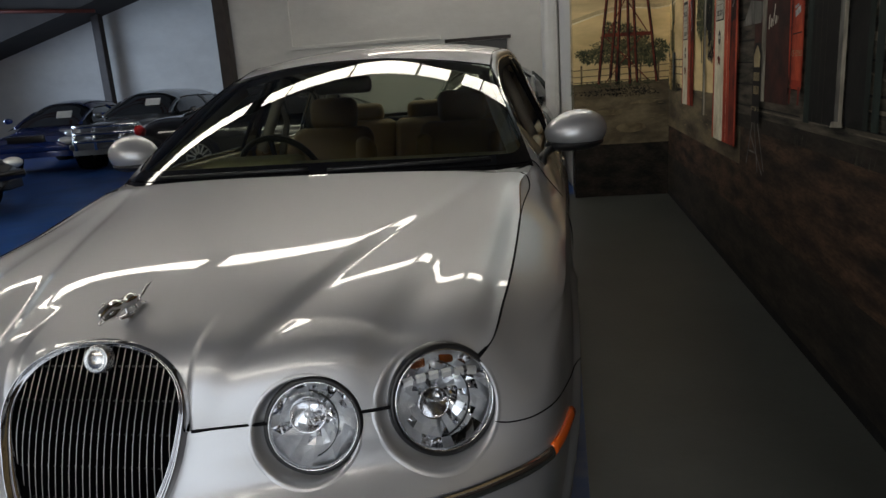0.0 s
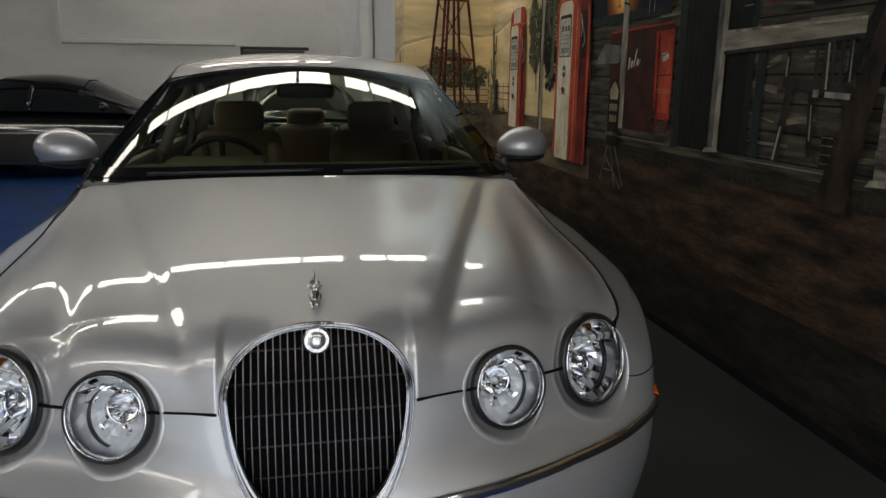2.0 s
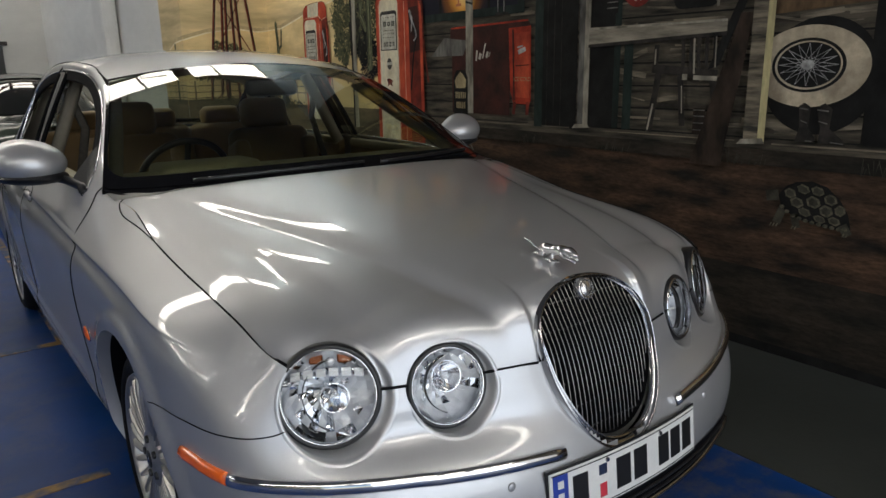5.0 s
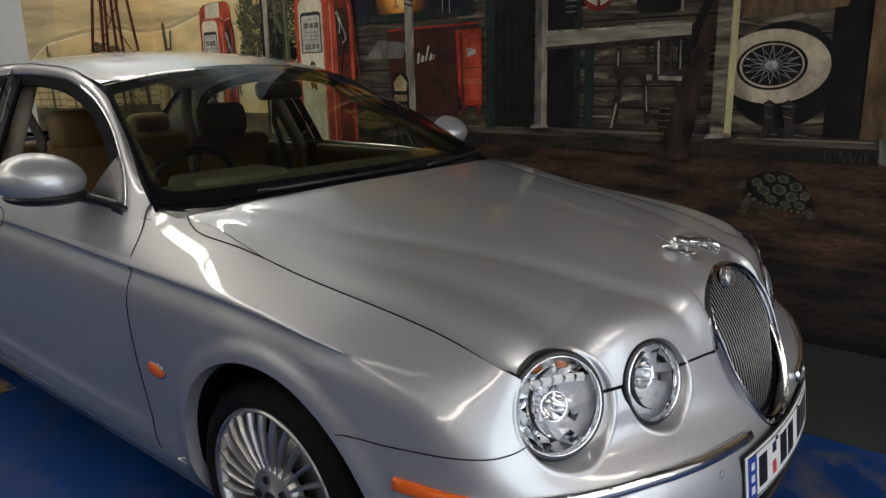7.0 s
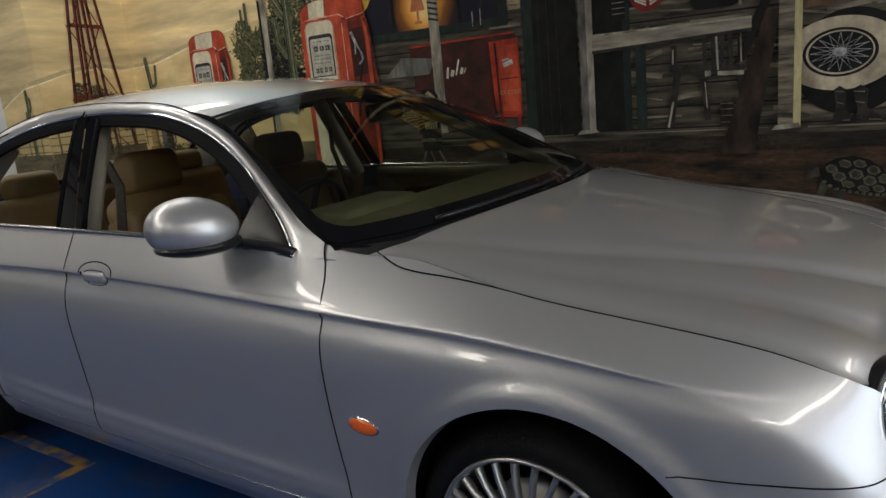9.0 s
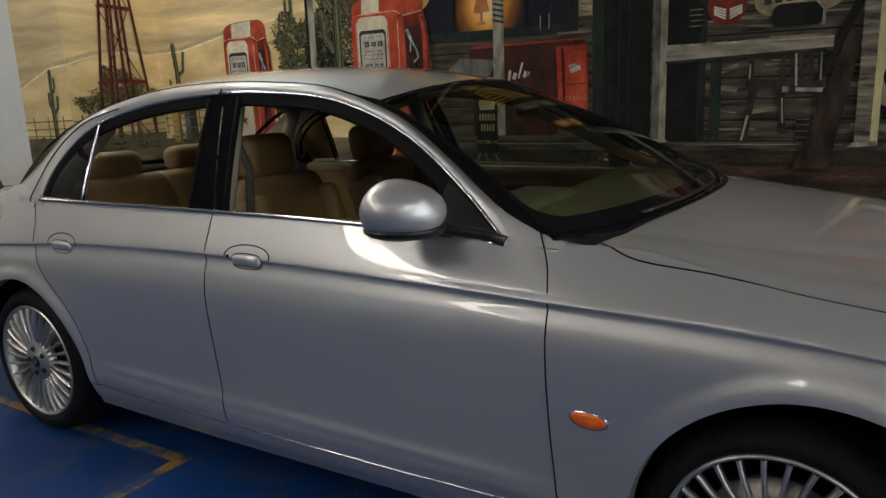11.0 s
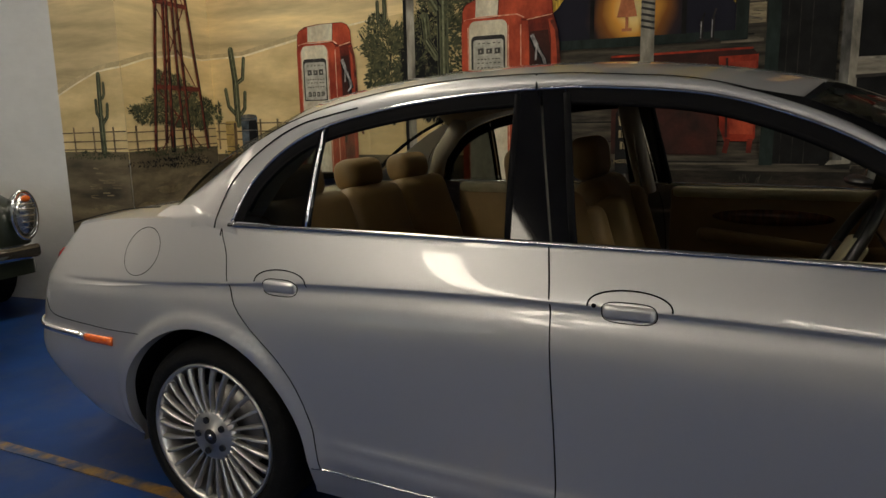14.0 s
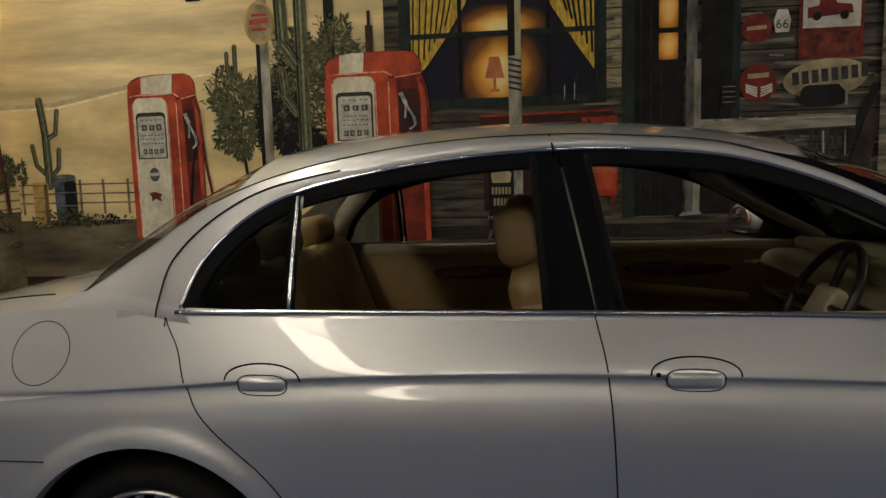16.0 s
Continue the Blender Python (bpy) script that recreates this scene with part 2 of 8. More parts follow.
def floor_material():
    mat = bpy.data.materials.new("blue floor paint")
    mat.use_nodes = True
    nt = mat.node_tree
    b = nt.nodes["Principled BSDF"]
    tc = nt.nodes.new("ShaderNodeTexCoord")
    big = nt.nodes.new("ShaderNodeTexNoise")
    big.inputs["Scale"].default_value, big.inputs["Detail"].default_value = 1.3, 8
    fine = nt.nodes.new("ShaderNodeTexNoise")
    fine.inputs["Scale"].default_value, fine.inputs["Detail"].default_value = 5.0, 12
    fine.inputs["Roughness"].default_value = 0.7
    for n in (big, fine):
        nt.links.new(tc.outputs["Object"], n.inputs["Vector"])
    r1 = nt.nodes.new("ShaderNodeValToRGB")
    r1.color_ramp.elements[0].position, r1.color_ramp.elements[1].position = 0.35, 0.7
    r1.color_ramp.elements[0].color, r1.color_ramp.elements[1].color = (0.0045, 0.027, 0.112, 1), (0.008, 0.055, 0.23, 1)
    nt.links.new(big.outputs["Fac"], r1.inputs["Fac"])
    r2 = nt.nodes.new("ShaderNodeValToRGB")
    r2.color_ramp.elements[0].position, r2.color_ramp.elements[1].position = 0.47, 0.60
    nt.links.new(fine.outputs["Fac"], r2.inputs["Fac"])
    # wear: grey-brown concrete shows through, most of all in front of the bays
    sep = nt.nodes.new("ShaderNodeSeparateXYZ")
    nt.links.new(tc.outputs["Object"], sep.inputs[0])
    near = nt.nodes.new("ShaderNodeMapRange")
    near.inputs["From Min"].default_value, near.inputs["From Max"].default_value = 1.3, -0.2
    near.inputs["To Min"].default_value, near.inputs["To Max"].default_value = 0.16, 0.6
    nt.links.new(sep.outputs["Y"], near.inputs["Value"])
    mul = nt.nodes.new("ShaderNodeMath")
    mul.operation = "MULTIPLY"
    nt.links.new(r2.outputs["Color"], mul.inputs[0])
    nt.links.new(near.outputs[0], mul.inputs[1])
    mix = nt.nodes.new("ShaderNodeMixRGB")
    mix.inputs["Color2"].default_value = (0.13, 0.115, 0.08, 1)
    nt.links.new(mul.outputs[0], mix.inputs["Fac"])
    nt.links.new(r1.outputs["Color"], mix.inputs["Color1"])
    nt.links.new(mix.outputs[0], b.inputs["Base Color"])
    b.inputs["Roughness"].default_value = 0.40
    b.inputs["Specular IOR Level"].default_value = 0.24
    bp = nt.nodes.new("ShaderNodeBump")
    bp.inputs["Strength"].default_value, bp.inputs["Distance"].default_value = 0.12, 0.004
    nt.links.new(fine.outputs["Fac"], bp.inputs["Height"])
    nt.links.new(bp.outputs[0], b.inputs["Normal"])
    M["blue floor"] = mat


floor_material()
X0, X1, Y0, Y1, ZC = -16.0, 1.975, -6.0, 17.0, 4.6


def slab(name, lo, hi, mat, label="", category="", bevel=0.0):
    c = [(a + b) / 2 for a, b in zip(lo, hi)]
    bm = box_bm(*[b - a for a, b in zip(lo, hi)], Matrix.Translation(c), bevel)
    ob = part(name, bm, mat, None, smooth=False)
    return tagged(ob, label, category, kind="structure")


slab("floor", (X0, Y0, -0.2), (X1 + 0.3, Y1, 0.0), "blue floor", "worn blue painted concrete floor of the showroom", "floor")
slab("floor_strip", (0.97, Y0, -0.01), (X1, 6.5, 0.004), "grey floor", "dark grey floor strip along the painted wall", "floor")
slab("wall_east", (X1, Y0, -0.2), (X1 + 0.25, 6.5, ZC), "white wall", "side wall that carries the painted mural", "wall")
slab("wall_south", (X0, Y0 - 0.2, 4.15), (X1 + 0.25, Y0, ZC), "white wall", "plain wall above the roller door openings", "wall")
slab("wall_south_end", (1.4, Y0 - 0.2, -0.2), (X1 + 0.25, Y0, 4.15), "white wall", "plain wall closing the hall", "wall")
slab("wall_south_start", (X0, Y0 - 0.2, -0.2), (-6.2, Y0, 4.15), "white wall", "plain wall closing the hall", "wall")
slab("wall_north_left", (X0, Y1, -0.2), (-4.9, Y1 + 0.2, ZC), "white wall", "white rendered wall behind the parked cars", "wall")
slab("wall_return", (-5.1, 11.5, -0.2), (-4.9, Y1, ZC), "white wall", "white wall return beside a steel column", "wall")
slab("wall_north", (-4.9, 11.4, -0.2), (1.2, 11.6, ZC), "white wall", "white rendered rear wall with a dark door", "wall")
slab("wall_west_low", (X0 - 0.2, Y0, -0.2), (X0, Y1, 0.2), "white wall", "low sill of the open side", "wall")
slab("wall_west_high", (X0 - 0.2, Y0, 4.0), (X0, Y1, ZC), "white wall", "wall above the open side", "wall")
slab("wall_west_b", (X0 - 0.2, Y0, 0.2), (X0, 9.6, 4.0), "white wall", "white wall beside the roller door opening", "wall")
slab("wall_west_c", (X0 - 0.2, 14.4, 0.2), (X0, Y1, 4.0), "white wall", "white wall beside the roller door opening", "wall")
slab("ceiling", (X0, Y0, ZC), (X1 + 0.25, Y1 + 0.2, ZC + 0.1), "ceiling grey", "grey roof lining of the hall", "ceiling")


def stub_wall():
    """The short wall past the corner: its front is painted, its end runs back to the rear wall."""
    pts = [(1.975, 6.34), (1.04, 6.28), (1.03, 6.93), (0.61, 11.4), (1.2, 11.4), (2.2, 6.9), (2.2, 6.4)]
    n = len(pts)
    verts = [(x, y, z) for z in (-0.2, ZC) for x, y in pts]
    faces = [(i, (i + 1) % n, (i + 1) % n + n, i + n) for i in range(n)] + [tuple(range(n)), tuple(range(2 * n - 1, n - 1, -1))]
    ob = put("wall_stub", mesh_of("wall_stub", verts, faces, False), "white wall")
    tagged(ob, "short white wall whose front carries the mural", "wall", kind="structure")
    slab("pilaster", (0.72, 8.1, 0), (0.90, 8.6, ZC), "white wall", "white pilaster on the wall end", "pilaster", 0.06)


stub_wall()
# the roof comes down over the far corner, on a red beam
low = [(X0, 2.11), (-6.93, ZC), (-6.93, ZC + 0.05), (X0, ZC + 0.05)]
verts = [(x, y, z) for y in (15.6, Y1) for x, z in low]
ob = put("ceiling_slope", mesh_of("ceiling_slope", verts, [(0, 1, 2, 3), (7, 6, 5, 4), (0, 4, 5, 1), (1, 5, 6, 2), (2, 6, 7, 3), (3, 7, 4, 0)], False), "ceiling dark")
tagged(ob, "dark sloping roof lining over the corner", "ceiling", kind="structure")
v, f = tube([(X0, 15.5, 3.75), (-13.0, 15.5, 3.62), (-10.3, 15.5, 3.42)], 0.05, 6)
tagged(put("roof_beam", mesh_of("roof_beam", v, f), "truss red"), "red steel roof beam in the corner", "beam", kind="structure")
for x, y in ((-11.1, 16.8), (-4.98, 11.32)):
    slab("steel_column", (x - 0.11, y - 0.18, 0), (x + 0.11, y + 0.02, ZC), "steel dark", "dark painted steel column at the wall", "column", 0.01)
slab("door_1", (-0.97, 11.34, 0), (0.03, 11.42, 1.86), "door dark", "closed dark grey door in the white rear wall", "door", 0.008)
slab("door_trim", (-1.03, 11.36, 0), (-0.975, 11.42, 1.92), "steel dark", "dark door frame post", "trim")
slab("door_trim_top", (-1.03, 11.36, 1.865), (0.1, 11.42, 1.92), "steel dark", "dark door frame head", "trim")
slab("cable_trunking", (-3.79, 11.35, 1.93), (-1.1, 11.42, 2.0), "white wall", "white cable trunking on the rear wall", "trunking", 0.01)
slab("panel_post", (-3.85, 11.36, 2.0), (-3.78, 11.42, ZC), "white wall", "raised batten on the white rear wall", "trim")
slab("yellow_line", (-0.82, 3.0, -0.01), (-0.765, 6.4, 0.004), "yellow line", "worn yellow bay marking on the floor", "floor marking")
slab("yellow_line_end", (-1.6, 3.0, -0.01), (-0.82, 3.055, 0.004), "yellow line", "worn yellow bay marking on the floor", "floor marking")
slab("yellow_line_side", (-1.5, 1.46, -0.01), (-0.9, 1.51, 0.004), "yellow line", "worn yellow bay marking on the floor", "floor marking")


def roof_light_row(row_y, sheets):
    """A row of roof lights under the ceiling, in sheets with dark bars and gaps between."""
    ob = thing("roof_light_row", "row of bright white roof lights with dark bars", "roof light", "rows of roof lights", at=(0, row_y, ZC - 0.06))
    for x0, x1 in sheets:
        part("diffuser", box_bm(x1 - x0, STRIP_W, 0.03, Matrix.Translation(((x0 + x1) / 2, 0, 0))), "strip light", ob, smooth=False)
    x0, x1 = min(p[0] for p in sheets) - 0.1, max(p[1] for p in sheets) + 0.04
    part("housing", box_bm(x1 - x0, STRIP_W + 0.12, 0.05, Matrix.Translation(((x0 + x1) / 2, 0, 0.04))), "steel dark", ob, smooth=False)


roof_light_row(STRIP_Y, STRIP_X)
roof_light_row(-3.55, STRIP_X)
roof_light_row(10.7, [(-2.3, -1.25), (-1.2, -0.1), (0.05, 0.55)])


def panel_light(x, y):
    """A louvred ceiling fitting: dark tray, four lit cells and the bars between."""
    ob = thing("ceiling_light", "bright louvred ceiling light in a dark tray", "ceiling light", "louvred ceiling lights", at=(x, y, ZC - 0.10))
    part("tray", box_bm(0.70, 1.30, 0.06, Matrix.Translation((0, 0, 0.05)), 0.01, 1), "steel dark", ob, smooth=False)
    for i in (-1, 1):
        for j in range(4):
            part("diffuser", box_bm(0.26, 0.24, 0.03, Matrix.Translation((i * 0.16, (j - 1.5) * 0.30, 0.012)), 0.006, 1), "panel light", ob, smooth=False)
    return ob


panel_light(-6.4, 3.9)
panel_light(-6.4, 1.4)


def truss(y):
    ob = thing("roof_truss", "red painted steel roof truss under the dark roof", "truss", "roof trusses", at=(0, y, 0))
    for z in (3.75, 4.5):
        part("chord", box_bm(X1 - X0, 0.07, 0.07, Matrix.Translation(((X0 + X1) / 2, 0, z))), "truss red", ob, smooth=False)
    n = 14
    for k in range(n):
        a, b = X0 + (X1 - X0) * k / n, X0 + (X1 - X0) * (k + 1) / n
        p, q = ((a, 0, 3.75), (b, 0, 4.5)) if k % 2 else ((a, 0, 4.5), (b, 0, 3.75))
        v, f = tube([p, q], 0.025, 6)
        put("brace", mesh_of("brace", v, f), "truss red", ob)


for y in (-4.0, 10.6, 14.0):
    truss(y)

# ---- the silver saloon ----
# Lofted from seven level lines that run round half the body, from the nose to the tail: (across, along, height) at each of sixteen ribs.
LEVELS = [
    [(0, -0.02, 0.20), (0.2, -0.01, 0.20), (0.42, 0.03, 0.20), (0.66, 0.12, 0.20), (0.78, 0.25, 0.20), (0.84, 0.42, 0.20), (0.85, 0.88, 0.19), (0.85, 1.41, 0.19),
     (0.85, 2.0, 0.19), (0.85, 2.65, 0.19), (0.85, 3.36, 0.20), (0.85, 3.79, 0.21), (0.80, 4.3, 0.25), (0.68, 4.64, 0.27), (0.45, 4.76, 0.28), (0, 4.79, 0.28)],
    [(0, -0.09, 0.28), (0.2, -0.08, 0.28), (0.42, -0.04, 0.28), (0.67, 0.06, 0.28), (0.81, 0.21, 0.29), (0.885, 0.41, 0.30), (0.89, 0.88, 0.30), (0.895, 1.41, 0.30),
     (0.90, 2.0, 0.30), (0.90, 2.65, 0.30), (0.89, 3.36, 0.31), (0.885, 3.79, 0.32), (0.845, 4.3, 0.35), (0.73, 4.69, 0.37), (0.45, 4.82, 0.38), (0, 4.85, 0.38)],
    [(0, -0.118, 0.42), (0.2, -0.108, 0.42), (0.42, -0.07, 0.42), (0.68, 0.035, 0.43), (0.84, 0.19, 0.45), (0.91, 0.40, 0.48), (0.924, 0.88, 0.56), (0.930, 1.41, 0.58),
     (0.932, 2.0, 0.59), (0.929, 2.65, 0.59), (0.919, 3.36, 0.58), (0.915, 3.79, 0.57), (0.885, 4.3, 0.50), (0.77, 4.74, 0.5), (0.45, 4.87, 0.5), (0, 4.9, 0.5)],
    [(0, -0.09, 0.54), (0.2, -0.08, 0.54), (0.42, -0.045, 0.545), (0.68, 0.06, 0.55), (0.855, 0.215, 0.57), (0.913, 0.40, 0.60), (0.934, 0.88, 0.74), (0.939, 1.41, 0.76),
     (0.939, 2.0, 0.76), (0.935, 2.65, 0.77), (0.919, 3.36, 0.75), (0.905, 3.79, 0.73), (0.872, 4.3, 0.65), (0.758, 4.735, 0.63), (0.45, 4.86, 0.62), (0, 4.89, 0.62)],
    [(0, -0.045, 0.62), (0.2, -0.03, 0.62), (0.42, 0.036, 0.622), (0.68, 0.132, 0.625), (0.845, 0.23, 0.66), (0.903, 0.40, 0.75), (0.918, 0.88, 0.835), (0.919, 1.41, 0.856),
     (0.917, 2.0, 0.872), (0.911, 2.65, 0.878), (0.895, 3.36, 0.856), (0.880, 3.79, 0.828), (0.853, 4.3, 0.775), (0.738, 4.735, 0.73), (0.45, 4.85, 0.72), (0, 4.88, 0.72)],
    [(0, -0.015, 0.68), (0.2, -0.004, 0.68), (0.42, 0.056, 0.685), (0.67, 0.152, 0.69), (0.805, 0.24, 0.735), (0.872, 0.395, 0.80), (0.900, 0.88, 0.875), (0.910, 1.41, 0.896),
     (0.909, 2.0, 0.912), (0.904, 2.65, 0.918), (0.886, 3.36, 0.896), (0.868, 3.79, 0.868), (0.832, 4.3, 0.815), (0.718, 4.71, 0.81), (0.45, 4.83, 0.8), (0, 4.86, 0.8)],
    [(0, 0.005, 0.727), (0.2, 0.012, 0.727), (0.42, 0.072, 0.727), (0.65, 0.168, 0.735), (0.752, 0.235, 0.806), (0.778, 0.385, 0.858), (0.788, 0.88, 0.926), (0.775, 1.33, 1.012),
     (0.838, 2.0, 1.032), (0.829, 2.65, 1.033), (0.805, 3.36, 1.030), (0.782, 3.79, 1.036), (0.715, 4.3, 1.010), (0.655, 4.61, 0.965), (0.42, 4.735, 0.955), (0, 4.765, 0.95)],
]
HUB_F, HUB_R, HUB_X = (0.882, 0.325), (3.791, 0.325), 0.873


def groove_z(y):
    return mono((0.33, 0.50, 0.66, 0.85, 1.415, 2.63, 3.46, 3.683, 4.4), (0.798, 0.817, 0.833, 0.849, 0.876, 0.899, 0.872, 0.851, 0.80), y)


def wall_grid():
    """Half the body's side: an array (ribs, heights, 3), on the side of positive x."""
    per = 22
    u = np.linspace(0, 15, 15 * per + 1)
    w = np.concatenate([np.linspace(0, 1, 11)[:-1], np.linspace(1, 2, 31)[:-1], np.linspace(2, 4, 21)[:-1], np.linspace(4, 5, 19)[:-1], np.linspace(5, 6, 31)])
    lev = np.array(LEVELS)
    # knots spaced by the ribs' distances, so that the corners round evenly
    knot = np.concatenate([[0], np.cumsum(np.linalg.norm(np.diff(lev[4], axis=0), axis=1) ** 0.8)])
    along = np.stack([[spline(knot, lev[l, :, c], np.interp(u, np.arange(16), knot)) for c in range(3)] for l in range(7)])
    out = np.zeros((len(u), len(w), 3))
    for c in range(3):
        for i in range(len(u)):
            out[i, :, c] = spline(np.arange(7), along[:, c, i], w)
    y, z = out[..., 1], out[..., 2]
    # the feature line pressed into the flank
    side = np.clip((out[..., 0] - 0.74) / 0.08, 0, 1)
    fade = np.clip((y - 0.33) / 0.12, 0, 1) * np.clip((4.55 - y) / 0.15, 0, 1) * side
    dz = z - groove_z(y)
    q = np.clip((0.006 - dz) / 0.012, 0, 1)
    step = q * q * (3 - 2 * q)
    q = np.clip((-dz - 0.008) / 0.05, 0, 1)
    out[..., 0] -= fade * 0.0065 * step * (1 - q * q * (3 - 2 * q))
    # the shoulder widens towards the door's front corner
    def ease(a):
        a = np.clip(a, 0, 1)
        return a * a * (3 - 2 * a)
    bump = ease((y - 1.16) / 0.34) * ease((2.0 - y) / 0.4) * np.clip(w - 5, 0, 1)[None, :] * (out[..., 0] > 0.7)
    out[..., 0] += 0.042 * bump
    out[..., 2] -= 0.016 * bump
    # the lower door swells out again above the sill
    out[..., 0] += side * 0.012 * np.exp(-(((z - 0.345) / 0.05) ** 2)) * np.clip((y - 1.2) / 0.3, 0, 1) * np.clip((3.5 - y) / 0.3, 0, 1)
    out[..., 0] += side * 0.005 * np.exp(-(((z - 0.392 - 0.012 * (y - 2.4)) / 0.014) ** 2)) * np.clip((y - 1.35) / 0.3, 0, 1) * np.clip((3.4 - y) / 0.3, 0, 1)
    # flared wheel arches
    for (hy, hz), a, b in ((ARCH_F, 0.395, 0.405), (ARCH_R, 0.395, 0.395)):
        r = np.sqrt(((y - hy) / a) ** 2 + ((z - hz) / b) ** 2)
        lower = np.clip((z - 0.2) / 0.12, 0, 1)
        q = np.clip((r - 1.05) / 0.10, 0, 1)
        out[..., 0] += side * lower * 0.013 * (1 - q * q * (3 - 2 * q))
    return out


ARCH_F, ARCH_R = (0.815, 0.33), (3.775, 0.31)


def in_arch(y, z):
    f = np.sqrt(((y - ARCH_F[0]) / 0.395) ** 2 + ((z - ARCH_F[1]) / 0.405) ** 2)
    r = np.sqrt(((y - ARCH_R[0]) / 0.395) ** 2 + ((z - ARCH_R[1]) / 0.395) ** 2)
    return f, r


def b_seam(z):
    return mono((0.25, 0.52, 0.73, 0.89, 1.05), (2.602, 2.605, 2.614, 2.625, 2.656), z)


def rear_seam(z):
    return mono((0.2, 0.31, 0.39, 0.455, 0.565, 0.65, 0.737, 0.807, 0.87, 0.935, 1.0, 1.1), (3.338, 3.341, 3.347, 3.357, 3.402, 3.468, 3.572, 3.640, 3.674, 3.700, 3.745, 3.775), z)


def panel_of(x, y, z):
    if y < 0.62 and (z < 0.648 or (x < 0.70 and y < 0.25)):
        return "front_bumper"
    if y < 1.415:
        return "front_wing" if z > 0.297 or y < 1.0 else "sill"
    if y < rear_seam(z) and z < 0.297:
        return "sill"
    if y < b_seam(z):
        return "front_door"
    if y < rear_seam(z):
        return "rear_door"
    if z < 0.655 and y > 3.95:
        return "rear_bumper"
    return "quarter_panel"


def split_panels(verts, normals, faces, namer, parent, mat, mirror=False):
    """Meshes of the faces that share a name, with the whole surface's normals."""
    s = -1 if mirror else 1
    by = {}
    for f in faces:
        c = sum((Vector(verts[k]) for k in f), Vector()) / len(f)
        by.setdefault(namer(c.x, c.y, c.z), []).append(f)
    made = {}
    for name, fs in by.items():
        used = sorted({k for f in fs for k in f})
        at = {k: i for i, k in enumerate(used)}
        vs = [(verts[k][0] * s, verts[k][1], verts[k][2]) for k in used]
        fl = [tuple(at[k] for k in (f[::-1] if mirror else f)) for f in fs]
        me = mesh_of(name, vs, fl)
        me.normals_split_custom_set_from_vertices([(normals[k][0] * s, normals[k][1], normals[k][2]) for k in used])
        made[name] = put(name, me, mat, parent)
    return made


def surface_normals(verts, faces):
    v = np.asarray(verts, float)
    n = np.zeros_like(v)
    for f in faces:
        a, b, c, d = v[f[0]], v[f[1]], v[f[2]], v[f[-1]]
        m = np.cross(c - a, d - b)
        for k in f:
            n[k] += m
    ln = np.linalg.norm(n, axis=1, keepdims=True)
    return n / np.maximum(ln, 1e-9)


car = thing("saloon_car", "silver metallic four-door saloon with chrome grille and four round headlamps", "car")


def in_grille(x, z):
    h = (z - 0.757) / (0.116 if z > 0.757 else 0.248)
    return (abs(x) / 0.186) ** 2.2 + abs(h) ** 2.0 < 1


def body_side():
    g = wall_grid()
    nu, nv = g.shape[:2]
    verts = g.reshape(-1, 3).copy()
    faces = grid_faces(nu, nv)
    normals = surface_normals(verts, faces)
    if normals[nv * (nu // 2) + 20][0] < 0:
        normals, faces = -normals, [f[::-1] for f in faces]
    fa, ra = in_arch(verts[:, 1], verts[:, 2])
    side = verts[:, 0] > 0.5
    keep, cut = [], set()
    for f in faces:
        c = verts[list(f)].mean(0)
        a, b = in_arch(c[1], c[2])
        if (c[0] > 0.5 and (a < 1 or b < 1)) or (c[1] < 0.12 and in_grille(c[0], c[2])):
            cut.update(f)
        else:
            keep.append(f)
    rim = {k for f in keep for k in f if verts[k][0] > 0.5} & cut
    for k in rim:
        for vals, (hy, hz) in ((fa, ARCH_F), (ra, ARCH_R)):
            if abs(vals[k] - 1) < 0.25:
                verts[k, 1] = hy + (verts[k, 1] - hy) / vals[k]
                verts[k, 2] = max(0.15, hz + (verts[k, 2] - hz) / vals[k])
    for mirror in (False, True):
        split_panels(verts, normals, keep, panel_of, car, "silver paint", mirror)
    return verts, keep


TOP_LINE = wall_grid()[:, -1]
SIDE_V, SIDE_F = body_side()
from mathutils.bvhtree import BVHTree

SIDE_TREE = BVHTree.FromPolygons([tuple(v) for v in SIDE_V], [tuple(f) for f in SIDE_F])


def on_side(y, z, lift=0.0):
    """The point of the flank (positive x) at that place along and height."""
    hit = SIDE_TREE.ray_cast(Vector((2.0, y, z)), Vector((-1, 0, 0)))
    if hit[0] is None:
        hit = SIDE_TREE.find_nearest(Vector((0.9, y, z)))
    p, n = hit[0], hit[1]
    if n.x < 0:
        n = -n
    return p + n * lift


def on_front(x, z, lift=0.0):
    hit = SIDE_TREE.ray_cast(Vector((x, -2.0, z)), Vector((0, 1, 0)))
    if hit[0] is None:
        hit = SIDE_TREE.find_nearest(Vector((x, 0, z)))
    p, n = hit[0], hit[1]
    if n.y > 0:
        n = -n
    return p + n * lift


def flip(points):
    return [(-p[0], p[1], p[2]) for p in points]


def both(name, verts, faces, mat, label=""):
    """A part on each side of the car."""
    put(name, mesh_of(name, verts, faces), mat, car, label)
    put(name, mesh_of(name, flip(verts), [f[::-1] for f in faces]), mat, car, label)


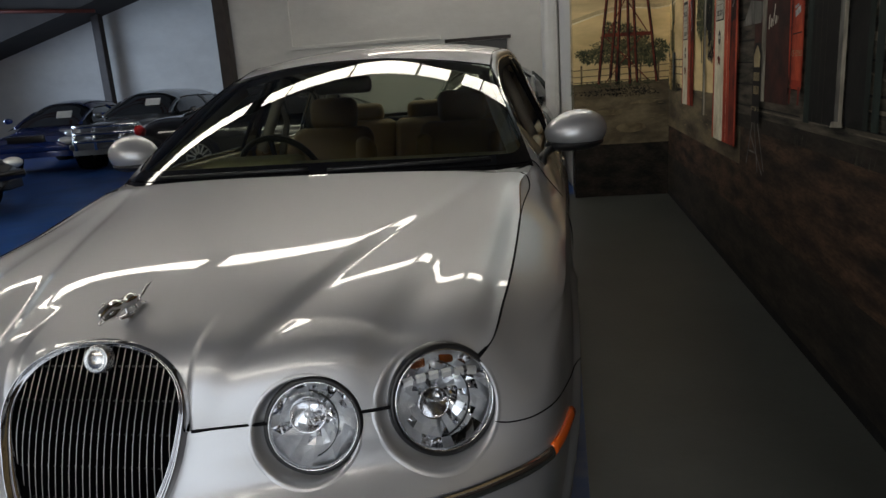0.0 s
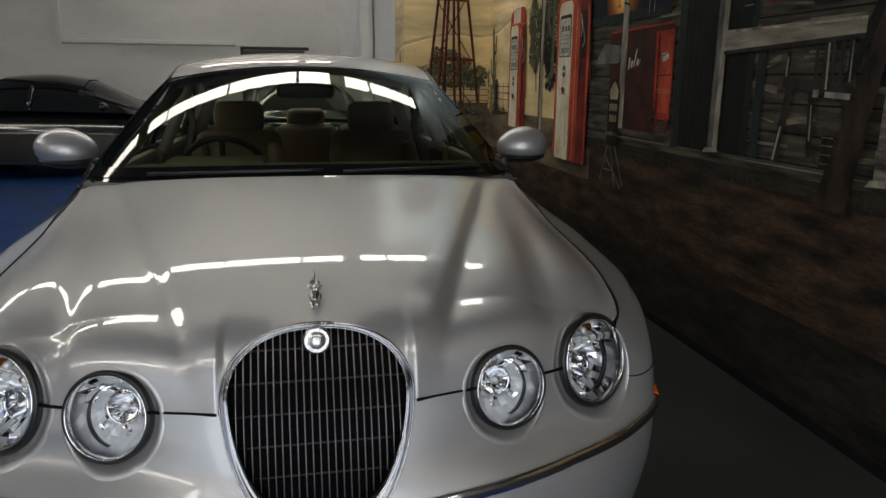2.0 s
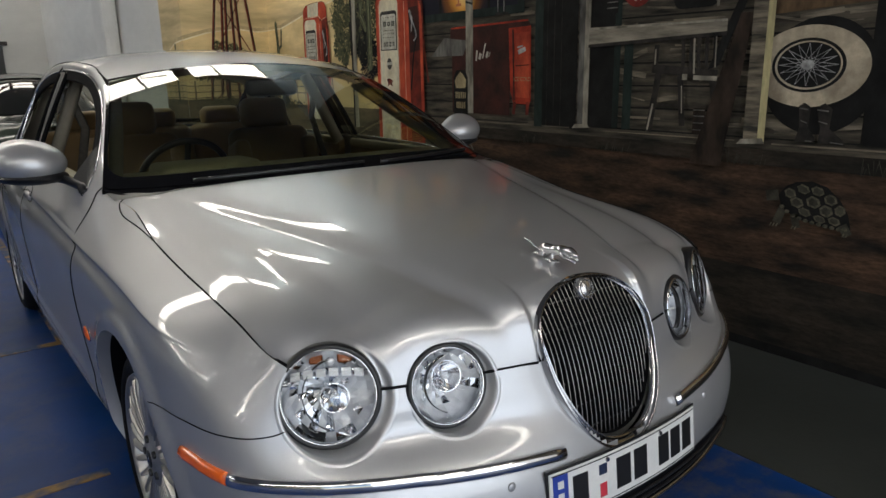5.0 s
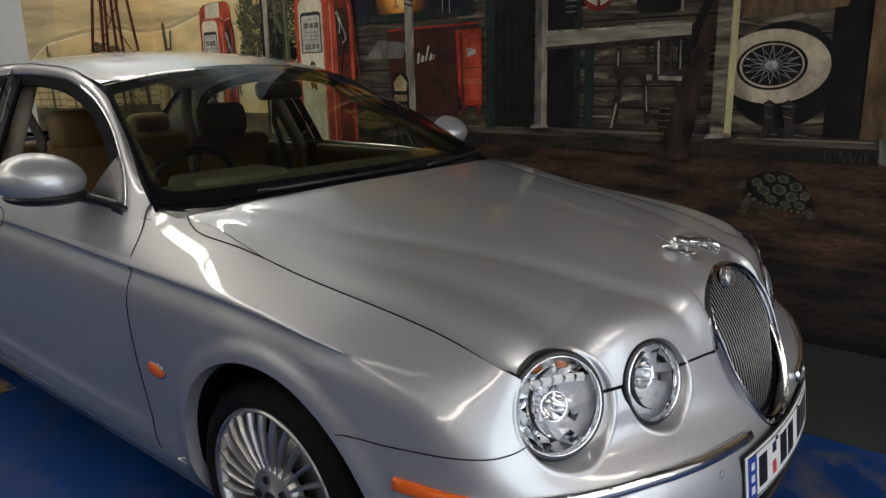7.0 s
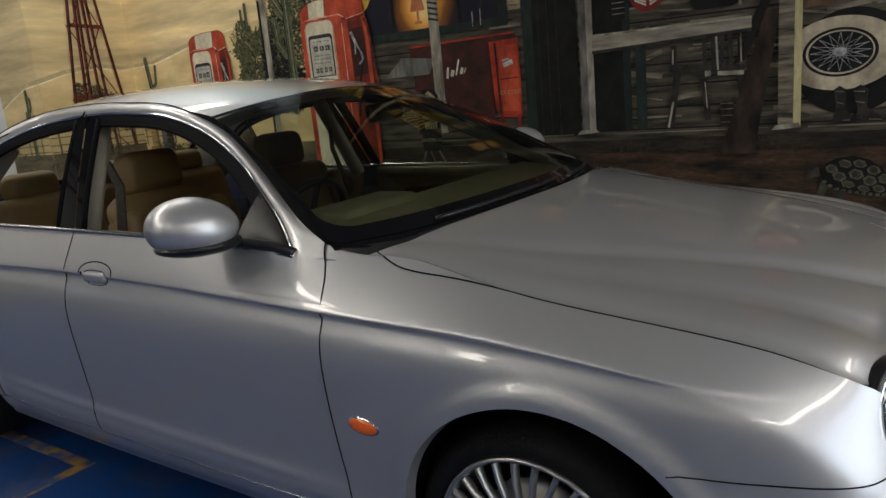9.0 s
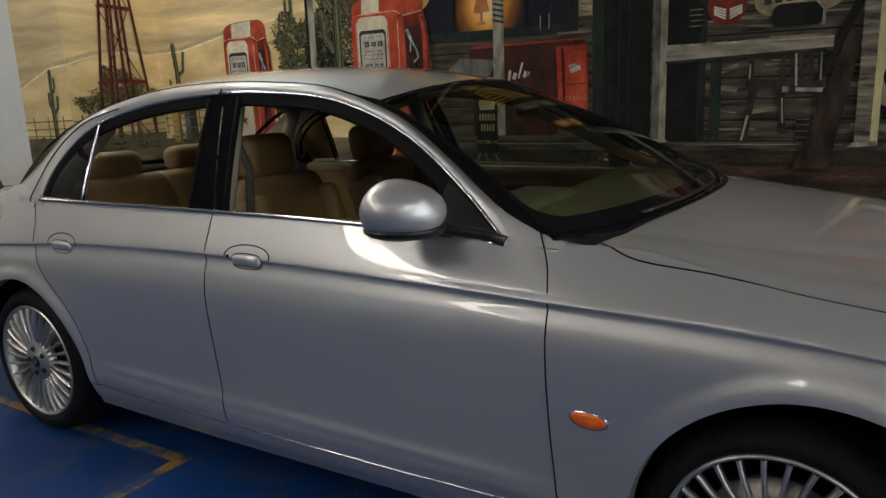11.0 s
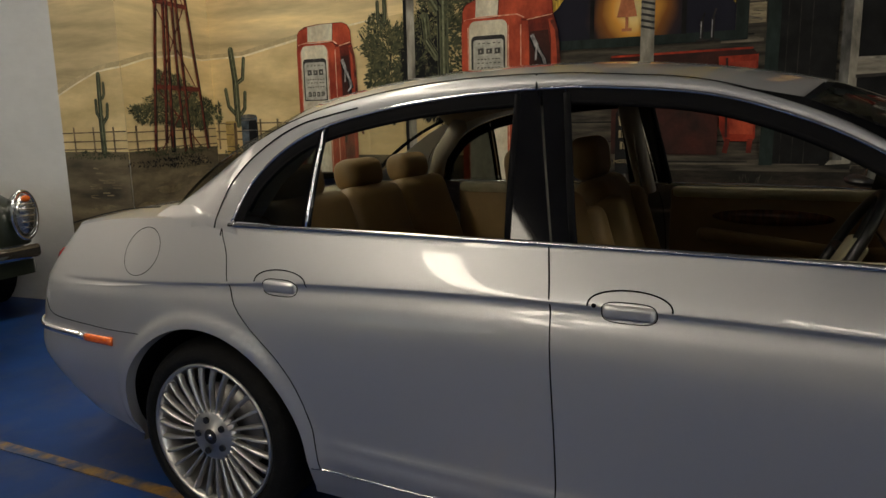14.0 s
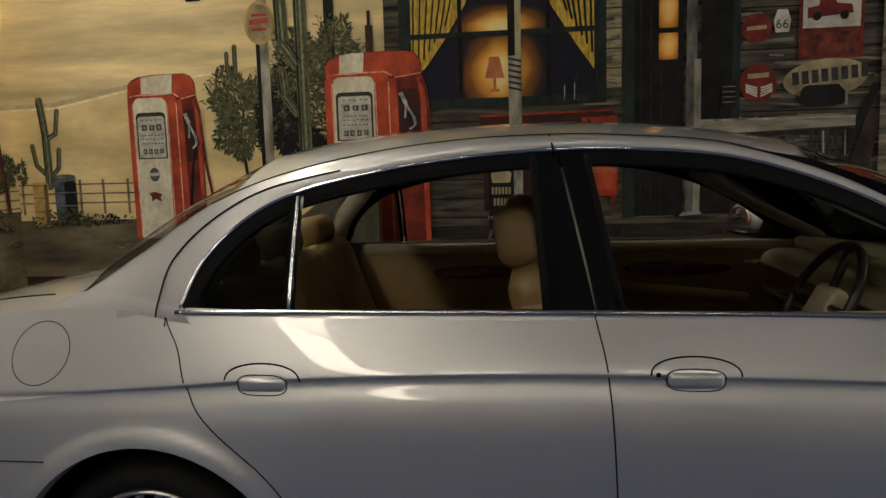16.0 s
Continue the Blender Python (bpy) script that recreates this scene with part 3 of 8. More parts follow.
# bonnet
def bonnet_lead(x):
    a = abs(x)
    if a < 0.2:
        z = 0.727 + 0.157 * (1 - (a / 0.2) ** 2.4) ** (1 / 2.4)
        return 0.012 + (z - 0.727) * 0.41, z
    y = float(mono((0.2, 0.42, 0.55, 0.65, 0.752), (0.012, 0.072, 0.115, 0.168, 0.235), a))
    z = float(mono((0.2, 0.45, 0.60, 0.68, 0.752), (0.727, 0.727, 0.727, 0.75, 0.806), a))
    return y, z


def bonnet_edge(y):
    """Half width and height of the bonnet's side edge, on the top line of the wings."""
    k = slice(4 * 22, 7 * 22 + 1)
    return float(np.interp(y, TOP_LINE[k, 1], TOP_LINE[k, 0])) - 0.004, float(np.interp(y, TOP_LINE[k, 1], TOP_LINE[k, 2])) - 0.001


def bonnet_z(x, y):
    zc = float(mono((0.05, 0.172, 0.4, 0.7, 1.0, 1.25), (0.884, 0.902, 0.950, 0.998, 1.036, 1.062), y))
    xe, ze = bonnet_edge(max(0.235, y))
    s = min(1.0, abs(x) / xe)
    zb = ze + (zc - ze) * (1 - s ** 2.3)
    front = math.exp(-max(0.0, y - 0.1) / 0.5)
    x1, x2 = 0.42 + 0.24 * y, 0.655 + 0.08 * y
    a = abs(x)
    zb += front * (0.009 * math.exp(-(((a - x1) / 0.085) ** 2)) + 0.014 * math.exp(-(((a - x2) / 0.06) ** 2)) - 0.010 * math.exp(-(((a - (x1 + x2) / 2 + 0.01) / 0.04) ** 2)))
    d = a - (0.250 + 0.33 * y)
    zb -= (0.004 + 0.016 * front) * math.exp(-math.sqrt(d * d + 0.00015) / (0.06 if d < 0 else 0.05))
    # the raised middle drops to a lower tier, and that to the outer one
    h = 0.004 + 0.009 * front
    q = min(1.0, max(0.0, (d + 0.045) / 0.055))
    e = min(1.0, max(0.0, (s - 0.68) / 0.27))
    zb -= h * q * q * (3 - 2 * q) * (1 - e * e * (3 - 2 * e))
    q = min(1.0, max(0.0, (a - (0.475 + 0.15 * y)) / 0.03))
    zb -= 0.004 * front * q * q * (3 - 2 * q) * (1 - e * e * (3 - 2 * e))
    if s > 0.92:
        zb = zb + (ze - zb) * ((s - 0.92) / 0.08) ** 2
    return zb


def cowl_y(x):
    return 1.18 + 0.19 * (abs(x) / 0.8) ** 2


def bonnet_point(s, v):
    a = abs(s)
    # rows run from the leading edge back to the cowl
    x_front = 0.752 * a
    yl, zl = bonnet_lead(x_front)
    yr = cowl_y(0.775 * a) - 0.02
    y = yl + (yr - yl) * v
    xe, _ = bonnet_edge(max(0.235, y))
    x = xe * a
    zt = bonnet_z(x, y)
    rise = 1 - math.exp(-(y - yl) / (0.028 if a > 0.26 else 0.035))
    z = zl + (zt - zl) * rise
    return (math.copysign(x, s), y, z)


def bonnet():
    nu, nv = 181, 90
    ss = np.linspace(-1, 1, nu)
    vs = np.linspace(0, 1, nv) ** 1.9
    verts = [bonnet_point(s, v) for s in ss for v in vs]
    faces = grid_faces(nu, nv)
    n = surface_normals(verts, faces)
    if n[len(n) // 2][2] < 0:
        n, faces = -n, [f[::-1] for f in faces]
    return np.array(verts), faces, n


BON_V, BON_F, BON_N = bonnet()
BON_TREE = BVHTree.FromPolygons([tuple(v) for v in BON_V], [tuple(f) for f in BON_F])

# headlamps: centre, radius, turn outwards, tilt up
LAMPS = [("inner", (0.4225, 0.075, 0.711), 0.089, 15, 13), ("outer", (0.664, 0.174, 0.720), 0.106, 27, 13)]


def lamp_pose(c, turn, tilt):
    """Local z looks out of the lamp."""
    d = Vector((math.sin(radians(turn)) * math.cos(radians(tilt)), -math.cos(radians(turn)) * math.cos(radians(tilt)), math.sin(radians(tilt))))
    return Matrix.Translation(c) @ d.to_track_quat("Z", "Y").to_matrix().to_4x4()


LAMP_M = [lamp_pose(c, t, e) for _, c, _, t, e in LAMPS]


def in_lamp(p):
    for (_, _, r, _, _), m in zip(LAMPS, LAMP_M):
        q = m.inverted() @ Vector((abs(p[0]), p[1], p[2]))
        if q.x * q.x + q.y * q.y < (r * 0.93) ** 2 and abs(q.z) < 0.10:
            return True
    return False


def recess_circle(r):
    """Centre and radius, in the lamp's own plane, of the shallow dish that the lamp sits in."""
    return -0.17 * r, -0.09 * r, 1.17 * r


def in_recess(p):
    for (_, _, r, _, _), m in zip(LAMPS, LAMP_M):
        q = m.inverted() @ Vector((abs(p[0]), p[1], p[2]))
        cx, cy, rad = recess_circle(r)
        if ((q.x - cx) ** 2 + (q.y - cy) ** 2 < rad * rad and abs(q.z) < 0.13) or in_lamp(p):
            return True
    return False


def lamp_dish(m, r):
    cx, cy, rad = recess_circle(r)
    n, rows = 72, []
    out = m.to_3x3() @ Vector((0, 0, 1))
    for k in range(n):
        c, s_ = math.cos(2 * math.pi * k / n), math.sin(2 * math.pi * k / n)
        row = []
        for g, lift in ((1.07, 0.0002), (1.03, 0.0016), (0.98, 0.0012)):
            p = m @ Vector((cx + rad * g * c, cy + rad * g * s_, 0.0))
            hits = [h for h in (tree.ray_cast(p + out * 0.12, -out, 0.26) for tree in (SIDE_TREE, BON_TREE)) if h[0] is not None]
            hit = min(hits, key=lambda h: h[3]) if hits else min((tree.find_nearest(p) for tree in (SIDE_TREE, BON_TREE)), key=lambda h: h[3])
            row.append(np.array(hit[0] + (hit[1] if hit[1].dot(out) > 0 else -hit[1]) * lift))
        rows.append(row)
    rows = np.array(rows)
    rows = sum(np.roll(rows, d, 0) for d in (-2, -1, 0, 1, 2)) / 5
    verts = []
    for k in range(n):
        q = m @ Vector((1.06 * r * math.cos(2 * math.pi * k / n), 1.06 * r * math.sin(2 * math.pi * k / n), -0.008))
        a = Vector(rows[k][2])
        verts += [Vector(p) for p in rows[k]] + [a.lerp(q, t) - out * (0.004 * math.sin(math.pi * t)) for t in (0.25, 0.5, 0.75)] + [q]
    both("lamp_surround", verts, grid_faces(n, 7, True), "silver paint")


bon_faces = [f for f in BON_F if not in_recess(BON_V[list(f)].mean(0))]
for (_, _, r_, _, _), m_ in zip(LAMPS, LAMP_M):
    lamp_dish(m_, r_)
split_panels(BON_V, BON_N, bon_faces, lambda x, y, z: "bonnet", car, "silver paint")
for ob in [o for o in car.children if o.name.split(".")[0] in ("front_bumper", "front_wing")]:
    bm = bmesh.new()
    bm.from_mesh(ob.data)
    gone = [f for f in bm.faces if in_recess(f.calc_center_median())]
    if gone:
        cut = set(gone)
        corner = {lp.vertex_index: tuple(ob.data.corner_normals[lp.index].vector) for lp in ob.data.loops}
        keepf = [f for f in bm.faces if f not in cut]
        used = sorted({v.index for f in keepf for v in f.verts})
        at = {k: i for i, k in enumerate(used)}
        me = mesh_of(ob.name, [tuple(ob.data.vertices[k].co) for k in used], [tuple(at[v.index] for v in f.verts) for f in keepf])
        me.normals_split_custom_set_from_vertices([corner[k] for k in used])
        me.materials.append(M["silver paint"])
        ob.data = me
    bm.free()


def headlamp(kind, m, r, s):
    """One lamp under the car: ring, bezel, bowl, bulbs and lens."""
    mm = Matrix.Diagonal((s, 1, 1, 1)) @ m
    root = thing_part("headlamp")
    def add(name, profile, mat, n=48, label=""):
        v, f = revolve(profile, n)
        put(name, mesh_of(name, [mm @ p for p in v], f if s > 0 else [q[::-1] for q in f]), mat, root, label)
    v, f = revolve([(r * 0.955, 0.004), (r * 0.972, 0.008), (r * 1.03, 0.009), (r * 1.075, 0.003), (r * 1.085, -0.008), (r * 1.08, -0.04), (r * 0.93, -0.04)], 56)
    root.data = mesh_of("headlamp", [mm @ p for p in v], f if s > 0 else [q[::-1] for q in f])
    root.data.materials.append(M["black plastic"])
    add("bezel", [(r * 0.930, -0.006), (r * 0.940, 0.008), (r * 0.958, 0.011), (r * 0.972, 0.007), (r * 0.960, -0.02)], "chrome", 56)
    # reflector of flat facets, deeper and shallower by turns
    n, rings = (26, 5) if kind == "outer" else (22, 5)
    rnd = random.Random(int(r * 1000))
    depth = [[rnd.uniform(-0.008, 0.008) for _ in range(n)] for _ in range(rings + 1)]
    v = []
    for k in range(n):
        a = 2 * math.pi * k / n
        for q in range(rings + 1):
            g = 0.95 - 0.80 * q / rings
            z = -0.010 - 0.075 * (1 - (g / 0.95) ** 2) + (depth[q][k] if 0 < q < rings else 0)
            v.append(mm @ Vector((r * g * math.cos(a), r * g * math.sin(a), z)))
    ob = put("reflector", mesh_of("reflector", v, grid_faces(n, rings + 1, True), False), "reflector", root)
    ob.data.materials.append(M["chrome"])
    ob.data.polygons.foreach_set("material_index", [int(rnd.random() < 0.34) for _ in range(n * rings)])
    v, f = revolve([(0.0, -0.030), (r * 0.10, -0.034), (r * 0.15, -0.046), (r * 0.20, -0.088)], 20, mm)
    put("bulb_holder", mesh_of("bulb_holder", v, f), "dull chrome", root)
    if kind == "outer":
        # the indicator chamber above a segmented ledge, whitened for the daylight it mirrors
        for k in range(6):
            x0, x1 = (k - 3) * 0.255 * r + 0.004, (k - 2) * 0.255 * r - 0.003
            arc = [(x, r * (0.50 - 0.10 * (x / r) ** 2)) for x in (x0, x1)]
            v = [mm @ Vector((x, y + dy, z)) for x, y in arc for dy, z in ((-0.012, -0.010), (0.0, -0.004), (0.006, -0.010))]
            put("ledge", mesh_of("ledge", v, grid_faces(2, 3), False), "lamp ledge", root)
        v = [mm @ Vector((x, r * (0.43 - 0.10 * (x / r) ** 2), z)) for x in np.linspace(-0.82 * r, 0.82 * r, 10) for z in (-0.009, -0.050)]
        put("visor", mesh_of("visor", v, grid_faces(10, 2)), "chrome", root, "chrome ledge below an amber indicator bulb")
        # added blocks either side of the bulb, coloured as its amber reflections
        for x, w in ((-0.36, 0.30), (0.22, 0.28)):
            part("amber_filter", box_bm(r * w, r * 0.20, 0.008, mm @ Matrix.Translation((x * r, r * 0.72, -0.030)), 0.003, 1), "amber filter", root)
        part("indicator_bulb", ball_bm(0.010, 0.010, 0.009, mm @ Matrix.Translation((-r * 0.06, r * 0.68, -0.016)), 16), "reflector", root)
        v, f = revolve([(r * 0.32, -0.040), (r * 0.30, -0.034), (r * 0.28, -0.040), (r * 0.20, -0.062), (r * 0.06, -0.075)], 32, mm @ Matrix.Translation((-r * 0.12, -r * 0.12, 0)))
        put("main_bulb", mesh_of("main_bulb", v, f), "chrome", root)
    else:
        v, f = revolve([(r * 0.42, -0.040), (r * 0.40, -0.034), (r * 0.38, -0.040), (r * 0.26, -0.060), (r * 0.08, -0.072)], 32, mm @ Matrix.Translation((-r * 0.16, r * 0.14, 0)))
        put("main_bulb", mesh_of("main_bulb", v, f), "chrome", root)
        part("bulb_tip", ball_bm(r * 0.10, r * 0.10, 0.012, mm @ Matrix.Translation((-r * 0.16, r * 0.14, -0.045)), 16), "reflector", root)
    v = []
    for t in np.linspace(-1.25, 1.35, 24):
        for g, z in ((0.735, -0.010), (0.755, -0.006), (0.76, -0.022)):
            v.append(mm @ Vector((r * (g * math.cos(t) - 0.22), r * g * math.sin(t), z)))
    put("trim_arc", mesh_of("trim_arc", v, grid_faces(24, 3)), "dark chrome", root)
    dome = [(r * 0.95 * math.cos(a), 0.004 + 0.024 * math.sin(a)) for a in np.linspace(0.0, math.pi / 2 - 0.001, 8)]
    add("lens", dome, "clear lens", 56)


def thing_part(name):
    ob = new(name, bpy.data.meshes.new(name))
    ob.parent = car
    return ob


for (kind, c, r, _, _), m in zip(LAMPS, LAMP_M):
    for s in (1, -1):
        headlamp(kind, m, r, s)


# grille
def grille_outline(k=1.0, n=64):
    out = []
    for i in range(n):
        a = 2 * math.pi * i / n
        c, s = math.cos(a), math.sin(a)
        x = 0.193 * k * math.copysign(abs(c) ** 0.88, c)
        z = 0.757 + (0.126 * k * abs(s) ** 0.92 if s >= 0 else -0.258 * k * abs(s))
        x *= 1 - 0.06 * max(0.0, -s)
        out.append((x, z))
    return out


def grille_y(z, x=0.0):
    return float(mono((0.48, 0.56, 0.65, 0.738, 0.82, 0.90), (-0.088, -0.072, -0.046, -0.012, 0.032, 0.080), z))


def grille():
    root = thing_part("grille")
    ring = [(x, grille_y(z, x) - 0.007, z) for x, z in grille_outline()]
    # hollow chrome band: raised outer bead, sunk middle, raised inner bead
    rows = []
    for k, d in ((1.022, 0.034), (1.021, 0.012), (1.015, 0.004), (1.006, 0.002), (0.998, 0.005), (0.990, 0.011), (0.962, 0.020), (0.952, 0.020), (0.948, 0.015), (0.940, 0.012), (0.930, 0.014), (0.926, 0.022)):
        rows.append([(x * k, grille_y(z, x) + d - 0.14 * max(0.0, 0.68 - z), 0.757 + (z - 0.757) * (1 + (k - 1) * 1.15)) for x, z in grille_outline()])
    n_, m_ = len(rows[0]), len(rows)
    v = [p for r_ in rows for p in r_]
    f = [(j * n_ + i, j * n_ + (i + 1) % n_, (j + 1) * n_ + (i + 1) % n_, (j + 1) * n_ + i) for j in range(m_ - 1) for i in range(n_)]
    root.data = mesh_of("grille", v, f)
    root.data.materials.append(M["grille chrome"])
    inner = grille_outline(0.94)
    verts = [(x, grille_y(z, x) + 0.055, z) for x, z in inner]
    put("backing", mesh_of("backing", verts, [tuple(range(len(verts)))], False), "seam black", root)
    wall = [(x, grille_y(z, x) + d, z) for d in (0.014, 0.06) for x, z in grille_outline(0.93)]
    n = len(inner)
    put("throat", mesh_of("throat", wall, [(i, (i + 1) % n, n + (i + 1) % n, n + i) for i in range(n)]), "seam black", root)
    # collar that closes the gap to the bonnet and the bumper
    wall = [(x * k, grille_y(z, x) + d, 0.757 + (z - 0.757) * k) for k, d in ((1.0, 0.022), (1.03, 0.08)) for x, z in grille_outline(1.01)]
    put("collar", mesh_of("collar", wall, [(i, (i + 1) % n, n + (i + 1) % n, n + i) for i in range(n)]), "silver paint", root)
    xs, zs = np.array([p[0] for p in inner]), np.array([p[1] for p in inner])
    for x in np.linspace(-0.164, 0.164, 23):
        t = abs(x) / 0.1805
        top, bot = 0.757 + 0.118 * max(0, 1 - t ** 2.5) ** (1 / 2.3), 0.757 - 0.240 * max(0, 1 - t ** 2.1) ** (1 / 1.9)
        v, zs_ = [], np.linspace(bot, top, 9)
        # a thin blade with a rounded front edge, bowed forwards in the middle
        for z in zs_:
            y = grille_y(z, x) + 0.024 - 0.010 * math.sin(math.pi * (z - bot) / (top - bot))
            v += [(x - 0.0011, y + 0.020, z), (x - 0.0011, y + 0.0014, z), (x, y, z), (x + 0.0011, y + 0.0014, z), (x + 0.0011, y + 0.020, z)]
        ob = put("grille_bar", mesh_of("grille_bar", v, grid_faces(9, 5)), "bar chrome", root)
        ob.data.materials.append(M["seam black"])
        ob.data.polygons.foreach_set("material_index", [1, 0, 0, 1] * 8)
    for z in np.linspace(0.545, 0.835, 6):
        t = (z - 0.757) / 0.118 if z > 0.757 else (0.757 - z) / 0.240
        w = 0.178 * max(0.05, 1 - abs(t) ** 2.2) ** (1 / 2.3)
        v, f = tube([(x, grille_y(z, x) + 0.030, z) for x in np.linspace(-w, w, 9)], 0.0017, 6)
        put("cross_bar", mesh_of("cross_bar", v, f), "dark chrome", root)
    m = Matrix.Translation((0, grille_y(0.856) + 0.004, 0.856)) @ Euler((radians(72), 0, 0)).to_matrix().to_4x4()
    v, f = revolve([(0.0, 0.010), (0.017, 0.009), (0.020, 0.006), (0.0235, 0.010), (0.0275, 0.007), (0.030, -0.010)], 40, m)
    put("badge", mesh_of("badge", v, f), "badge silver", root, "round chrome badge")
    part("badge_relief", ball_bm(0.012, 0.014, 0.0025, m @ Matrix.Translation((0, 0, 0.009)), 14), "badge silver", root)


grille()


# bonnet ornament: a long chrome running shape on a small plinth, leaning over the grille
def limb(bm, points, radii, n=10):
    """A tapered round limb through the points, added to bm."""
    k = np.arange(len(points))
    t = np.linspace(0, len(points) - 1, 5 * len(points))
    pts = [Vector(p) for p in zip(*[spline(k, np.array([q[c] for q in points]), t) for c in range(3)])]
    rad = mono(k, radii, t)
    rows = []
    for i, p in enumerate(pts):
        d = (pts[min(i + 1, len(pts) - 1)] - pts[max(i - 1, 0)]).normalized()
        a = d.cross(Vector((1, 0, 0))).normalized()
        b = d.cross(a)
        rows.append([bm.verts.new(p + (a * math.cos(q) + b * math.sin(q)) * float(rad[i])) for q in np.linspace(0, 2 * math.pi, n, endpoint=False)])
    for r0, r1 in zip(rows, rows[1:]):
        for i in range(n):
            bm.faces.new((r0[i], r0[(i + 1) % n], r1[(i + 1) % n], r1[i]))
    bm.faces.new(rows[0][::-1])
    bm.faces.new(rows[-1])


def ornament():
    root = thing_part("bonnet_ornament")
    bm = bmesh.new()
    z = 0.905
    limb(bm, [(0, 0.215, z + 0.022), (0, 0.195, z + 0.030), (0, 0.165, z + 0.030), (0, 0.138, z + 0.033), (0, 0.118, z + 0.037), (0, 0.104, z + 0.036), (0, 0.090, z + 0.030), (0, 0.084, z + 0.027)], (0.006, 0.0145, 0.012, 0.0150, 0.0105, 0.0105, 0.007, 0.0035), 14)
    for x in (-1, 1):
        limb(bm, [(x * 0.006, 0.135, z + 0.028), (x * 0.007, 0.117, z + 0.020), (x * 0.006, 0.102, z + 0.018 + 0.002 * x), (x * 0.005, 0.086, z + 0.015 + 0.003 * x)], (0.009, 0.0065, 0.0048, 0.0036))
        limb(bm, [(x * 0.006, 0.200, z + 0.026), (x * 0.008, 0.203, z + 0.014), (x * 0.007, 0.218, z + 0.013), (x * 0.006, 0.234, z + 0.009)], (0.011, 0.0085, 0.0055, 0.004))
        limb(bm, [(x * 0.005, 0.108, z + 0.043), (x * 0.006, 0.111, z + 0.048)], (0.0035, 0.0015), 6)
    limb(bm, [(0, 0.210, z + 0.024), (0, 0.232, z + 0.027), (0, 0.255, z + 0.038), (0, 0.275, z + 0.043)], (0.005, 0.0035, 0.0028, 0.0015), 8)
    limb(bm, [(0, 0.172, z + 0.026), (0, 0.172, z + 0.008), (0, 0.172, z - 0.004)], (0.006, 0.005, 0.011), 12)
    ball_bm(0.012, 0.030, 0.005, Matrix.Translation((0, 0.172, z + 0.002)), 14, bm)
    bmesh.ops.recalc_face_normals(bm, faces=bm.faces[:])
    me = bpy.data.meshes.new("bonnet_ornament")
    bm.to_mesh(me)
    bm.free()
    me.polygons.foreach_set("use_smooth", [True] * len(me.polygons))
    me.materials.append(M["chrome"])
    root.data = me
    tagged(root, "chrome leaping ornament on the bonnet")


ornament()


# shut lines
def seam(name, points, r=0.0020, mat="seam black"):
    v, f = tube(points, r, 6)
    both(name, v, f, mat)


def side_line(pairs, n=40, lift=0.0004):
    ys, zs = np.array([p[0] for p in pairs]), np.array([p[1] for p in pairs])
    t = np.linspace(0, len(pairs) - 1, n)
    k = np.arange(len(pairs))
    return [on_side(float(y), float(z), lift) for y, z in zip(spline(k, ys, t), spline(k, zs, t))]


rise = [Vector((0.800, 1.478, 1.029)), Vector((0.822, 1.464, 1.012)), on_side(1.447, 0.980, 0.001), on_side(1.433, 0.950, 0.0006), on_side(1.420, 0.910, 0.0004)]
rise = [Vector(p) for p in zip(*[spline(np.arange(5), np.array([q[c] for q in rise]), np.linspace(0, 4, 20)) for c in range(3)])]
seam("wing_seam", rise + side_line([(1.415, 0.876), (1.411, 0.7), (1.404, 0.5), (1.390, 0.31)]))
seam("door_seam", side_line([(float(b_seam(z)), z) for z in (1.028, 0.9, 0.7, 0.5, 0.31)]))
seam("rear_door_seam", side_line([(float(rear_seam(z)), z) for z in (1.05, 1.0, 0.94, 0.87, 0.80, 0.737, 0.65, 0.565, 0.455, 0.39, 0.31)]), 0.0018)
seam("sill_seam", side_line([(1.25, 0.302), (1.8, 0.296), (2.4, 0.299), (3.0, 0.304), (3.37, 0.309)]), 0.0028, "dull chrome")
seam("rear_bumper_seam", side_line([(4.06, 0.652), (4.25, 0.645), (4.45, 0.645), (4.6, 0.655), (4.665, 0.70)], 24), 0.0016)
lead = [bonnet_point(s, 0.0) for s in np.linspace(0.27, 1, 60)]
run = []
for p in lead + [None]:
    if p is not None and not in_lamp(p):
        run.append(Vector(p) + Vector((0, -0.001, 0.0)))
    else:
        if len(run) > 2:
            seam("bonnet_gap", run, 0.0034)
        run = []


def ring_line(cy, cz, r, h, n=48):
    return [on_side(cy + r * math.cos(a), cz + h * math.sin(a), -0.0006) for a in np.linspace(0, 2 * math.pi, n, endpoint=False)]


v, f = tube(ring_line(4.115, 0.917, 0.092, 0.077), 0.0016, 6, True)
put("fuel_flap_seam", mesh_of("fuel_flap_seam", flip(v), f), "seam black", car)


